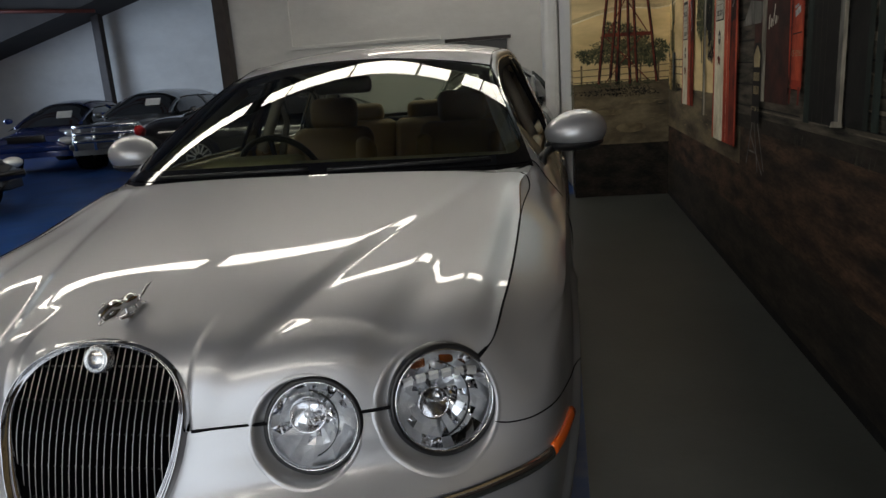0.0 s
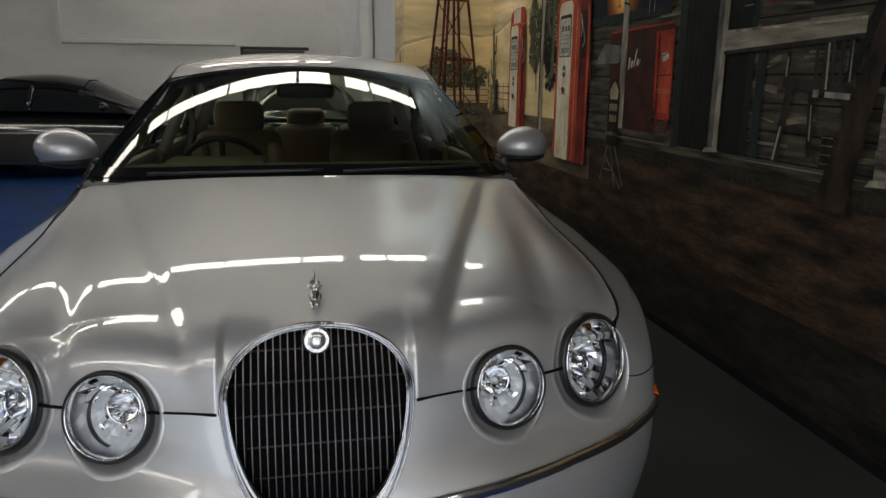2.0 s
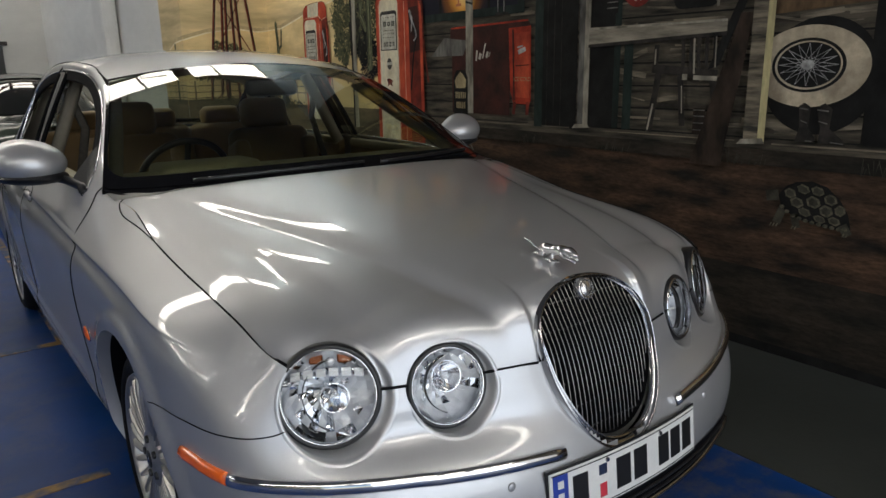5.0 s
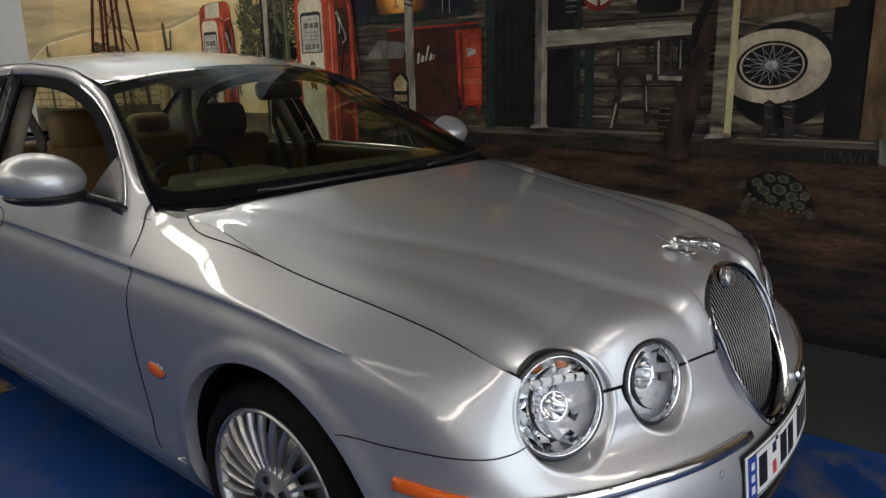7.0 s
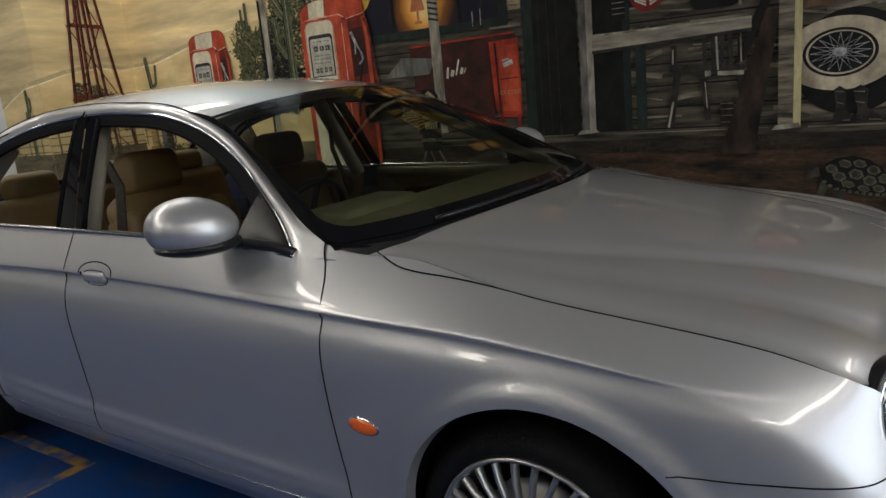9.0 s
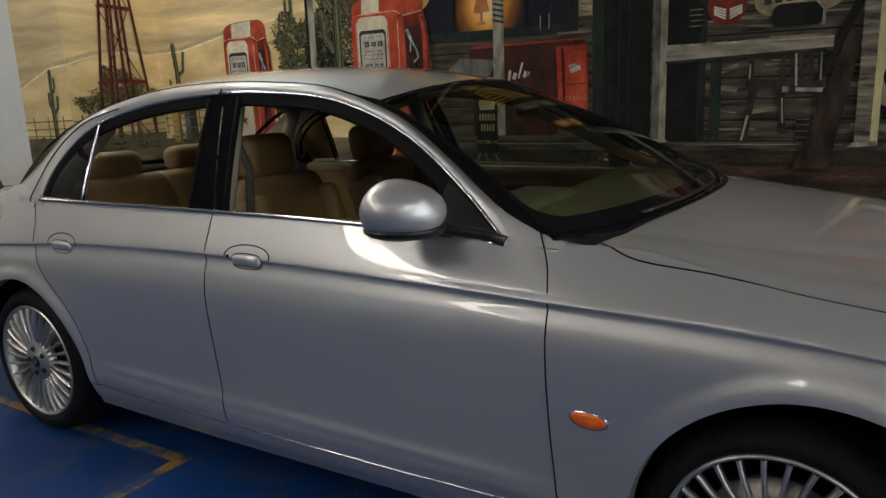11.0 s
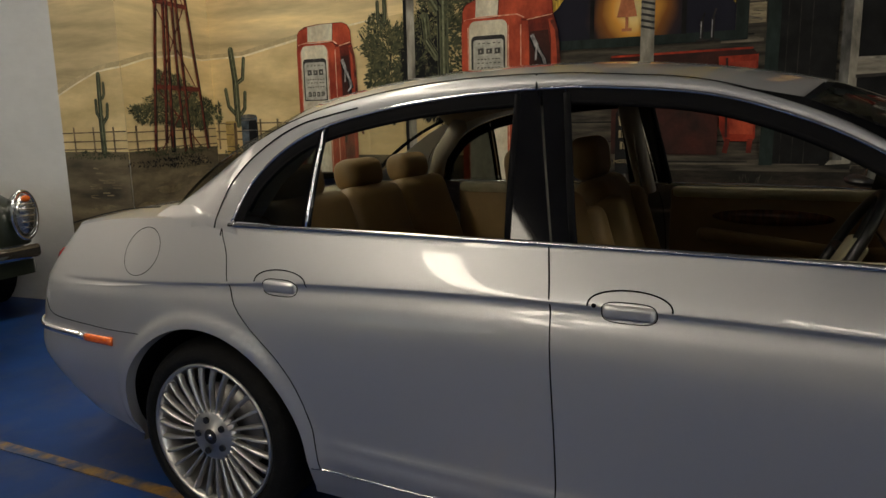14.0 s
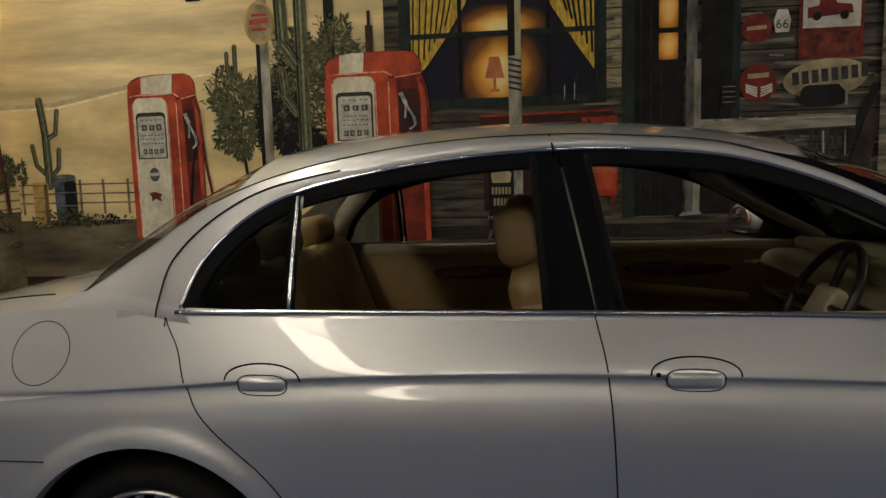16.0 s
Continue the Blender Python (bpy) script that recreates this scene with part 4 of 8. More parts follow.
# arch lips, liners and wheels
def arch(centre, a, b, lo):
    pts = []
    for t in np.linspace(lo[0], lo[1], 60):
        y, z = centre[0] + a * math.cos(t), centre[1] + b * math.sin(t)
        p = on_side(centre[0] + a * 1.015 * math.cos(t), centre[1] + b * 1.015 * math.sin(t))
        pts.append((p.x, y, z))
    n = len(pts)
    lip = [p for p in pts] + [(x - 0.035, centre[0] + (y - centre[0]) * 0.985, centre[1] + (z - centre[1]) * 0.985) for x, y, z in pts]
    both("arch_lip", lip, [(i, i + 1, n + i + 1, n + i) for i in range(n - 1)], "silver paint")
    deep = [(x - 0.03, y, z) for x, y, z in pts] + [(0.52, centre[0] + (y - centre[0]) * 1.02, centre[1] + (z - centre[1]) * 1.02) for x, y, z in pts]
    both("arch_liner", deep, [(i, i + 1, n + i + 1, n + i) for i in range(n - 1)], "seam black")
    back = [(0.52, y, z) for _, y, z in deep[n:]]
    both("arch_back", back, [tuple(range(n))], "seam black")


arch(ARCH_F, 0.395, 0.405, (-0.30, math.pi + 0.30))
arch(ARCH_R, 0.395, 0.395, (-0.22, math.pi + 0.22))


def wheel(hy, hz, s):
    root = thing_part("wheel")
    m = Matrix.Translation((s * (HUB_X - 0.0), hy, hz)) @ Euler((0, radians(90 * s), 0)).to_matrix().to_4x4()
    # local z points outwards
    R, r = 0.327, 0.248
    prof = [(r - 0.004, -0.20), (r + 0.03, -0.215), (R - 0.02, -0.205), (R - 0.002, -0.18), (R, -0.11), (R - 0.002, -0.045), (R - 0.012, -0.015), (R - 0.03, 0.008), (R - 0.055, 0.018), (r + 0.012, 0.014), (r + 0.002, 0.004), (r - 0.004, -0.01)]
    v, f = revolve(prof, 72, m)
    root.data = mesh_of("wheel", v, f)
    root.data.materials.append(M["rubber"])
    tagged(root, "black low-profile tyre on a many-spoked alloy wheel")
    rim = [(r + 0.002, 0.004), (r - 0.001, 0.012), (r - 0.007, 0.012), (r - 0.012, 0.002), (r - 0.02, -0.02), (r - 0.025, -0.10), (r - 0.03, -0.19)]
    v, f = revolve(rim, 72, m)
    put("rim", mesh_of("rim", v, f), "alloy", root)
    for k in range(27):
        a = 2 * math.pi * k / 27
        c = []
        for q, (rad, h, w) in enumerate(((0.080, 0.004, 0.0042), (0.13, 0.010, 0.0048), (0.19, 0.012, 0.0060), (r - 0.014, 0.006, 0.0075))):
            tw = a + 0.10 * (rad / r) * s
            e, d = Vector((math.cos(tw), math.sin(tw), 0)), Vector((-math.sin(tw), math.cos(tw), 0))
            c += [e * rad + d * w * o + Vector((0, 0, h + zz)) for o, zz in ((-1, -0.022), (-0.8, -0.003), (0, 0.0), (0.8, -0.003), (1, -0.022))]
        fs = [(i * 5 + j, i * 5 + j + 1, i * 5 + j + 6, i * 5 + j + 5) for i in range(3) for j in range(4)]
        put("spoke", mesh_of("spoke", [m @ p for p in c], fs), "alloy", root)
    v, f = revolve([(0.0, 0.012), (0.030, 0.012), (0.032, 0.008), (0.078, 0.005), (0.088, -0.002), (0.092, -0.03)], 40, m)
    put("hub", mesh_of("hub", v, f), "alloy", root)
    v, f = revolve([(0.0, 0.016), (0.024, 0.0145), (0.028, 0.010)], 28, m)
    put("hub_cap", mesh_of("hub_cap", v, f), "black plastic", root, "dark round hub cap")
    v, f = revolve([(0.0, 0.0185), (0.009, 0.017), (0.012, 0.013)], 18, m)
    put("hub_emblem", mesh_of("hub_emblem", v, f), "dull chrome", root)
    for k in range(5):
        a = 2 * math.pi * k / 5 + 0.3
        part("wheel_nut", cyl_bm(0.013, 0.011, 0.014, m @ Matrix.Translation((0.056 * math.cos(a), 0.056 * math.sin(a), 0.006)), 12), "black plastic", root)
    v, f = revolve([(0.06, -0.06), (0.16, -0.06), (0.16, -0.085), (0.06, -0.085)], 40, m)
    put("brake_disc", mesh_of("brake_disc", v, f), "brake disc", root)
    v, f = revolve([(0.0, -0.12), (r - 0.03, -0.12)], 40, m)
    put("wheel_back", mesh_of("wheel_back", v, f), "seam black", root)


for hy, hz in (HUB_F, HUB_R):
    for s in (1, -1):
        wheel(hy, hz, s)


# bumper trim, markers, number plate, lower intake
def front_line(points, n, lift):
    """Points on the nose and round its corner for (across, along, height) guides."""
    g = np.array(points)
    t = np.linspace(0, len(g) - 1, n)
    k = np.arange(len(g))
    out = []
    for q in np.stack([spline(k, g[:, c], t) for c in range(3)], 1):
        hit = SIDE_TREE.find_nearest(Vector(q))
        nrm = hit[1] if hit[1].dot(Vector((q[0], q[1] - 1.5, 0))) > 0 else -hit[1]
        out.append(hit[0] + nrm * lift)
    return out


line = front_line([(0.93, 0.547, 0.650), (0.915, 0.42, 0.655), (0.892, 0.32, 0.660), (0.862, 0.255, 0.660), (0.825, 0.222, 0.656), (0.79, 0.195, 0.660), (0.765, 0.180, 0.668)], 40, 0.0006)
seam("bumper_seam", line, 0.0015)
strip = front_line([(0.209, -0.085, 0.538), (0.42, -0.04, 0.548), (0.66, 0.06, 0.558), (0.80, 0.16, 0.566), (0.869, 0.238, 0.571)], 30, 0.004)
v, f = tube(strip, 0.011, 10, flat=1.5)
both("bumper_strip", v, f, "chrome", "chrome bumper strip")
mark = front_line([(0.872, 0.243, 0.571), (0.895, 0.31, 0.575), (0.913, 0.405, 0.577)], 12, 0.003)
v, f = tube(mark, 0.010, 10, flat=1.6)
both("side_marker", v, f, "amber", "amber side marker lamp")
rm = [on_side(float(y), float(z), 0.003) for y, z in zip(np.linspace(4.20, 4.36, 10), np.linspace(0.606, 0.598, 10))]
v, f = tube(rm, 0.010, 10, flat=1.6)
both("rear_side_marker", v, f, "amber", "amber rear side marker lamp")
rs = front_line([(0.868, 4.37, 0.598), (0.82, 4.55, 0.594), (0.75, 4.70, 0.59), (0.5, 4.80, 0.59), (0.3, 4.82, 0.59)], 24, 0.004)
v, f = tube(rs, 0.010, 10, flat=1.4)
both("rear_bumper_strip", v, f, "chrome", "chrome rear bumper strip")
for s in (1, -1):
    p = on_side(1.303, 0.596)
    m = Matrix.Translation((s * (p.x + 0.001), p.y, p.z)) @ Euler((radians(4), 0, 0)).to_matrix().to_4x4()
    rep = part("repeater", ball_bm(0.011, 0.047, 0.021, m, 24), "amber", car, "oval amber side repeater")
    part("repeater_rim", ball_bm(0.006, 0.051, 0.024, m, 24), "chrome", rep)
    part("parking_sensor", ball_bm(0.011, 0.004, 0.011, Matrix.Translation(Vector((s * 0.36, 0, 0)) + Vector((0, on_front(0.36, 0.505).y, 0.505))), 14), "silver paint", car)
    part("tail_lamp", ball_bm(0.035, 0.040, 0.075, Matrix.Translation((s * 0.668, 4.695, 0.80)), 24), "tail red", car, "red tail lamp")


def number_plate(m, w=0.545, h=0.122):
    """A pressed plate that follows the bumper's curve."""
    def bent(sx, sy, sz, x=0.0, y=0.0, z=0.0, bevel=0.0):
        bm = box_bm(sx, sy, sz, Matrix.Translation((x, y, z)), bevel, 1)
        long = [e for e in bm.edges if abs(e.verts[0].co.x - e.verts[1].co.x) > 0.06]
        if long:
            bmesh.ops.subdivide_edges(bm, edges=long, cuts=10, use_grid_fill=True)
        for v_ in bm.verts:
            v_.co.y += 0.30 * v_.co.x ** 2
        bm.transform(m)
        return bm
    root = part("number_plate", bent(w, 0.004, h, bevel=0.0015), "plate white", car, "white number plate with blue band and dark bars", smooth=False)
    part("plate_frame", bent(w + 0.010, 0.004, h + 0.010, 0, 0.003), "black plastic", root, smooth=False)
    for z in (-1, 1):
        part("plate_border", bent(w - 0.012, 0.003, 0.0025, 0, -0.0015, z * (h / 2 - 0.006)), "black plastic", root, smooth=False)
    part("plate_band", bent(0.042, 0.003, h - 0.016, -w / 2 + 0.030, -0.0015), "plate blue", root, smooth=False)
    for k in range(3):
        part("band_bar", bent(0.016, 0.003, 0.018, -w / 2 + 0.030, -0.0025, 0.030 - 0.030 * k), "plate white", root, smooth=False)
    for x, bw in ((-0.185, 0.045), (-0.045, 0.05), (0.018, 0.05), (0.115, 0.045), (0.170, 0.045), (0.228, 0.045)):
        part("plate_bar", bent(bw, 0.003, 0.078, x, -0.0015), "black plastic", root, smooth=False)
    part("plate_mark", bent(0.022, 0.003, 0.034, -0.115, -0.0015, -0.024), "plate red", root, smooth=False)
    part("plate_mark", bent(0.026, 0.003, 0.026, -0.115, -0.0015, 0.028), "dull chrome", root, smooth=False)
    for x in (-0.10, 0.10):
        part("plate_screw", cyl_bm(0.006, 0.005, 0.004, m @ Matrix.Translation((x, 0.30 * x * x - 0.004, h / 2 - 0.014)) @ Euler((radians(90), 0, 0)).to_matrix().to_4x4(), 12), "dull chrome", root)


number_plate(Matrix.Translation((0.0, -0.125, 0.452)) @ Euler((radians(-6), 0, 0)).to_matrix().to_4x4())


def intake():
    verts, n = [], 40
    for t in np.linspace(-1, 1, n):
        x = 0.62 * t
        top, bot = 0.385 - 0.03 * t ** 4, 0.30 + 0.02 * t ** 4
        for z in (bot, top):
            p = on_front(abs(x), z, 0.004)
            verts.append((x, p.y, z))
    root = put("intake", mesh_of("intake", verts, [(2 * i, 2 * i + 1, 2 * i + 3, 2 * i + 2) for i in range(n - 1)]), "seam black", car, "black lower air intake")
    pts = [(v_[0], v_[1] - 0.004, v_[2]) for v_ in verts[0::2]]
    v, f = tube(pts, 0.009, 8)
    put("intake_lip", mesh_of("intake_lip", v, f), "dull chrome", root)
    for z in (0.325, 0.352):
        v, f = tube([(x, on_front(abs(x), z, 0.006).y, z) for x in np.linspace(-0.56, 0.56, 30)], 0.004, 6)
        put("intake_bar", mesh_of("intake_bar", v, f), "black plastic", root)


intake()

# cabin
D_Y = (1.56, 1.72, 1.90, 2.08, 2.30, 2.55, 2.75, 3.00, 3.22, 3.42, 3.56, 3.665, 3.715)
D_Z = (1.002, 1.115, 1.235, 1.325, 1.392, 1.418, 1.421, 1.405, 1.374, 1.327, 1.258, 1.155, 1.035)
O_X = (0.799, 0.749, 0.674, 0.622, 0.603, 0.617, 0.630, 0.640, 0.645, 0.648, 0.655, 0.668, 0.690)
O_Y = (1.476, 1.62, 1.83, 2.03, 2.30, 2.55, 2.75, 3.00, 3.25, 3.50, 3.70, 3.88, 4.06)
O_Z = (1.026, 1.082, 1.218, 1.334, 1.423, 1.450, 1.458, 1.450, 1.420, 1.365, 1.285, 1.170, 1.055)


def belt(y):
    return float(mono((1.4, 1.56, 2.0, 2.65, 3.36, 3.7, 4.1), (0.832, 0.834, 0.838, 0.829, 0.805, 0.790, 0.76), y)), float(mono((1.4, 1.56, 2.0, 2.65, 3.36, 3.7, 4.1), (0.995, 1.0, 1.028, 1.034, 1.031, 1.027, 1.03), y))


def glass_x(y, z):
    xb, zb = belt(y)
    xo, zo = float(spline(O_Y, O_X, y)), float(spline(O_Y, O_Z, y))
    t = max(0.0, min(1.0, (z - zb) / max(0.02, zo - zb)))
    return xb + (xo - xb) * t ** 1.15


def dlo_top(y):
    return float(spline(D_Y, D_Z, y))


def ruled(name, low, high, mat, rows=6, bulge=0.0, out=(1, 0, 0.5), sides=True, label=""):
    n = len(low)
    verts = []
    for a, b in zip(low, high):
        a, b = Vector(a), Vector(b)
        for k in range(rows):
            t = k / (rows - 1)
            verts.append(a.lerp(b, t) + Vector(out).normalized() * bulge * 4 * t * (1 - t))
    fs = grid_faces(n, rows)
    if sides:
        both(name, verts, fs, mat, label)
    else:
        return put(name, mesh_of(name, verts, fs), mat, car, label)


tt = np.linspace(0, len(D_Y) - 1, 97)
kk = np.arange(len(D_Y))
dl = []
for t in tt:
    y, z = float(spline(kk, D_Y, t)), float(spline(kk, D_Z, t))
    dl.append((glass_x(y, z) + 0.004, y, z))
ol = [(float(spline(kk, O_X, t)), float(spline(kk, O_Y, t)), float(spline(kk, O_Z, t))) for t in tt]
rail_low, rail_high = [(0.795, 1.36, 0.955), (0.832, 1.47, 0.984)] + dl, [(0.762, 1.34, 0.985), (0.784, 1.405, 1.010)] + ol
ruled("roof_rail", rail_low, rail_high, "silver paint", 7, 0.010, (1, 0, 0.8))
edge = [bonnet_point(1.0, v) for v in np.linspace(0.0, 1, 50) ** 1.3]
run = [Vector(p) for p in edge if not in_lamp(p) and p[1] < 0.92]
# the shut line leaves the edge and rounds up to the cowl
foot = [Vector(a).lerp(Vector(b), t) + Vector((1, 0, 0.8)).normalized() * 0.04 * t * (1 - t) for a, b in zip(rail_low[:12], rail_high[:12]) for t in np.linspace(0, 1, 7)]
FOOT_TREE = BVHTree.FromPolygons(foot, grid_faces(12, 7))
for x, y in ((0.788, 1.00), (0.793, 1.07), (0.799, 1.14), (0.803, 1.20), (0.801, 1.25), (0.790, 1.295), (0.765, 1.335), (0.735, 1.362), (0.712, 1.376)):
    hits = [tree.ray_cast(Vector((x, y, 2.0)), Vector((0, 0, -1)))[0] for tree in (BON_TREE, SIDE_TREE, FOOT_TREE)]
    run.append(Vector((x, y, max([q.z for q in hits if q], default=1.0) + 0.001)))
tail = [Vector(p) for p in zip(*[spline(np.arange(9), np.array([q[c] for q in run[-9:]]), np.linspace(0, 8, 48)) for c in range(3)])]
line = run[:-9] + tail
for _ in range(12):
    line = [p if k in (0, len(line) - 1) or p.y < 0.9 else (line[k - 1] + p * 2 + line[k + 1]) / 4 for k, p in enumerate(line)]
lifted = []
for p in line:
    hits = [tree.ray_cast(Vector((p.x, p.y, 2.0)), Vector((0, 0, -1)))[0] for tree in (BON_TREE, SIDE_TREE, FOOT_TREE)]
    lifted.append(Vector((p.x, p.y, max([p.z] + [q.z for q in hits if q and q.z < p.z + 0.03]) + 0.0006)))
seam("bonnet_seam", lifted, 0.0020)
# the pillar's foot runs smoothly into the wing
for ob in [o for o in car.children if o.name.split(".")[0] == "roof_rail"]:
    sgn = 1 if ob.data.vertices[0].co.x > 0 else -1
    nrm = []
    for v_ in ob.data.vertices:
        n_ = v_.normal.copy()
        if n_.x * sgn < 0:
            n_ = -n_
        w_ = max(0.0, min(1.0, (1.80 - v_.co.y) / 0.35))
        if w_ > 0:
            b_ = SIDE_TREE.find_nearest(Vector((abs(v_.co.x), v_.co.y, min(v_.co.z, 0.985))))[1].copy()
            if b_.x < 0:
                b_ = -b_
            n_ = n_.lerp(Vector((b_.x * sgn, b_.y, b_.z)), w_ * w_ * (3 - 2 * w_)).normalized()
        nrm.append(tuple(n_))
    ob.data.normals_split_custom_set_from_vertices(nrm)
v, f = tube([(x - 0.004, y, z + 0.0035) for x, y, z in ol[26:80]], 0.0016, 6)
both("roof_seam", v, f, "seam black")
v, f = tube(dl, 0.0055, 8)
both("window_trim", v, f, "chrome", "thin chrome window trim")
bl = [(belt(y)[0] + 0.006, y, belt(y)[1] - 0.002) for y in np.linspace(1.56, 3.725, 60)]
rail = [Vector(a).lerp(Vector(b), t) + Vector((1, 0, 0.8)).normalized() * 0.04 * t * (1 - t) for a, b in zip(dl, ol) for t in np.linspace(0, 1, 7)]
RAIL_TREE = BVHTree.FromPolygons(rail, grid_faces(len(dl), 7))
sm = []
for y, z in zip((3.3, 3.4, 3.5, 3.595, 3.69, 3.745, 3.765), (1.392, 1.375, 1.352, 1.312, 1.235, 1.160, 1.10)):
    q = RAIL_TREE.find_nearest(Vector((0.70, y, z)))[0]
    sm.append(q + Vector((0.0015, 0, 0.001)))
sm += [Vector((0.794, 3.775, 1.045)), Vector((0.806, 3.776, 1.015))]
sm = [Vector(p) for p in zip(*[spline(np.arange(len(sm)), np.array([q[c] for q in sm]), np.linspace(0, len(sm) - 1, 50)) for c in range(3)])]
v, f = tube(sm, 0.0024, 6)
both("door_frame_seam", v, f, "seam black")
v, f = tube(bl, 0.008, 8)
both("belt_trim", v, f, "dull chrome", "chrome trim below the side windows")
inner = []
for k, (x, y, z) in enumerate(dl):
    a, b = dl[max(0, k - 1)], dl[min(len(dl) - 1, k + 1)]
    d = Vector((b[1] - a[1], b[2] - a[2])).normalized()
    yi, zi = y + d.y * 0.040, max(z - d.x * 0.040, belt(min(3.7, y))[1] + 0.001)
    inner.append((glass_x(yi, zi) - 0.004, yi, zi))
ruled("window_seal", [(x - 0.003, y, z) for x, y, z in dl], inner, "seam black", 4, 0.004, (1, 0, 0))
v, f = tube([(x - 0.006, y, z) for x, y, z in inner[2:-3]], 0.008, 6)
both("window_channel", v, f, "seam black")
# the lower edge of the cabin down to the body
bot = [on_side(float(y), 0.99) for y in np.linspace(1.42, 3.9, 60)]
ruled("door_shoulder", [(p.x - 0.004, p.y, p.z) for p in bot], [(belt(p.y)[0] + 0.002, p.y, belt(p.y)[1]) for p in bot], "silver paint", 4)
# foot of the rear pillar
ruled("rear_pillar_foot", [(0.812, 3.66, 0.98), (0.797, 3.8, 0.98), (0.772, 4.0, 0.975), (0.737, 4.2, 0.975)], [(0.794, 3.715, 1.035), (0.768, 3.84, 1.06), (0.728, 3.95, 1.075), (0.69, 4.08, 1.062)], "silver paint", 5, 0.006)
v, f = tube([(dl_p[0] - 0.010, dl_p[1] + 0.0, dl_p[2]) for dl_p in [(0.64, 2.751, 1.459)]] + [(0.672, 2.738, 1.415)], 0.003, 6)
both("frame_seam", v, f, "seam black")


def b_front(z):
    return 2.588 + 0.077 * (z - 1.03) / 0.40


def b_back(z):
    return 2.763 + 0.032 * (z - 1.03) / 0.40


def pane(name, y0, y1, mat, lift, inset=0.018, n=30):
    """A patch of the side glass between two lines; y0 and y1 are functions of the height."""
    low, high = [], []
    for t in np.linspace(0, 1, n):
        ya, yb = y0(1.03), y1(1.03)
        y = ya + (yb - ya) * t
        low.append((belt(y)[0] + lift, y, belt(y)[1]))
        zt = dlo_top(y)
        yt = y0(zt) + (y1(zt) - y0(zt)) * t
        zt = max(belt(yt)[1] + 0.002, dlo_top(yt) - inset)
        high.append((glass_x(yt, zt) + lift, yt, zt))
    ruled(name, low, high, mat, 8, 0.006, (1, 0, 0.3))


# the door windows are wound down; only the fixed quarter panes stand
pane("quarter_window", lambda z: 3.425, lambda z: 3.71, "dark glass", -0.006)
pane("door_pillar_cover", b_front, lambda z: b_seam(1.0) + (2.751 - 2.66) * (z - 1.03) / 0.42 - 0.003, "gloss black", 0.004, 0.006, 12)
pane("rear_door_pillar_cover", lambda z: b_seam(1.0) + (2.751 - 2.66) * (z - 1.03) / 0.42 + 0.003, b_back, "gloss black", 0.004, 0.006, 12)
pane("quarter_post", lambda z: 3.398, lambda z: 3.432, "gloss black", 0.003, 0.004, 4)
pane("mirror_sail", lambda z: 1.575, lambda z: 1.80 - 0.1 * (z - 1.03), "black plastic", 0.002, 0.010, 12)
v, f = tube([(glass_x(3.413, z) + 0.006, 3.413, z) for z in np.linspace(1.03, 1.318, 10)], 0.005, 6)
both("quarter_trim", v, f, "chrome")


def b_at(fn, lift):
    return [(glass_x(float(fn(z)), float(z)) + lift, float(fn(z)), float(z)) for z in np.linspace(1.035, 1.405, 10)]


for fn in (b_front, b_back):
    v, f = tube(b_at(fn, 0.0), 0.010, 8)
    both("pillar_seal", v, f, "seam black")


def screen_patch(low, high, mat, name, s0, s1, v0, v1, bulge, out, n=30, rows=14, lift=0.0, label=""):
    verts = []
    for s in np.linspace(s0, s1, n):
        a, b = Vector(low(s)), Vector(high(s))
        for t in np.linspace(v0, v1, rows):
            verts.append(a.lerp(b, t) + Vector(out).normalized() * (bulge * 4 * t * (1 - t) + lift))
    return put(name, mesh_of(name, verts, grid_faces(n, rows)), mat, car, label)


def ws_low(s):
    x = 0.803 * s
    return (x, cowl_y(x) + 0.085 * s ** 8, 1.050 - 0.024 * s * s)


def ws_high(s):
    return (0.606 * s, 2.025 + 0.075 * s * s, 1.442 - 0.062 * s * s)


WS = dict(bulge=0.020, out=(0, -0.5, 0.85))
screen_patch(ws_low, ws_high, "windscreen glass", "windscreen", -0.99, 0.99, 0.035, 0.975, label="slightly green windscreen glass", **WS)
for s0, s1, v0, v1 in ((-1, 1, -0.03, 0.035), (-1, 1, 0.975, 1.0), (-1, -0.99, 0, 1), (0.99, 1, 0, 1)):
    screen_patch(ws_low, ws_high, "gloss black", "screen_border", s0, s1, v0, v1, lift=-0.001, **WS)
# black rubber between the glass and the screen pillar, round the lower corner
def glass_edge(t):
    return Vector(ws_low(1.0)).lerp(Vector(ws_high(1.0)), t) + Vector(WS["out"]).normalized() * (0.02 * 4 * t * (1 - t) + 0.001)


corner = [(0.748, 1.352, 1.016), (0.768, 1.375, 1.012), (0.785, 1.415, 1.012), (0.796, 1.452, 1.018)]
side = [ol[k] for k in range(0, 40, 2)]
inner_ = [glass_edge(0.0)] * 3 + [glass_edge(0.01)] + [glass_edge(max(0.02, min(1.0, (p[1] - 1.458) / 0.642))) for p in side]
ruled("screen_rubber", inner_, corner + side, "seam black", 3)
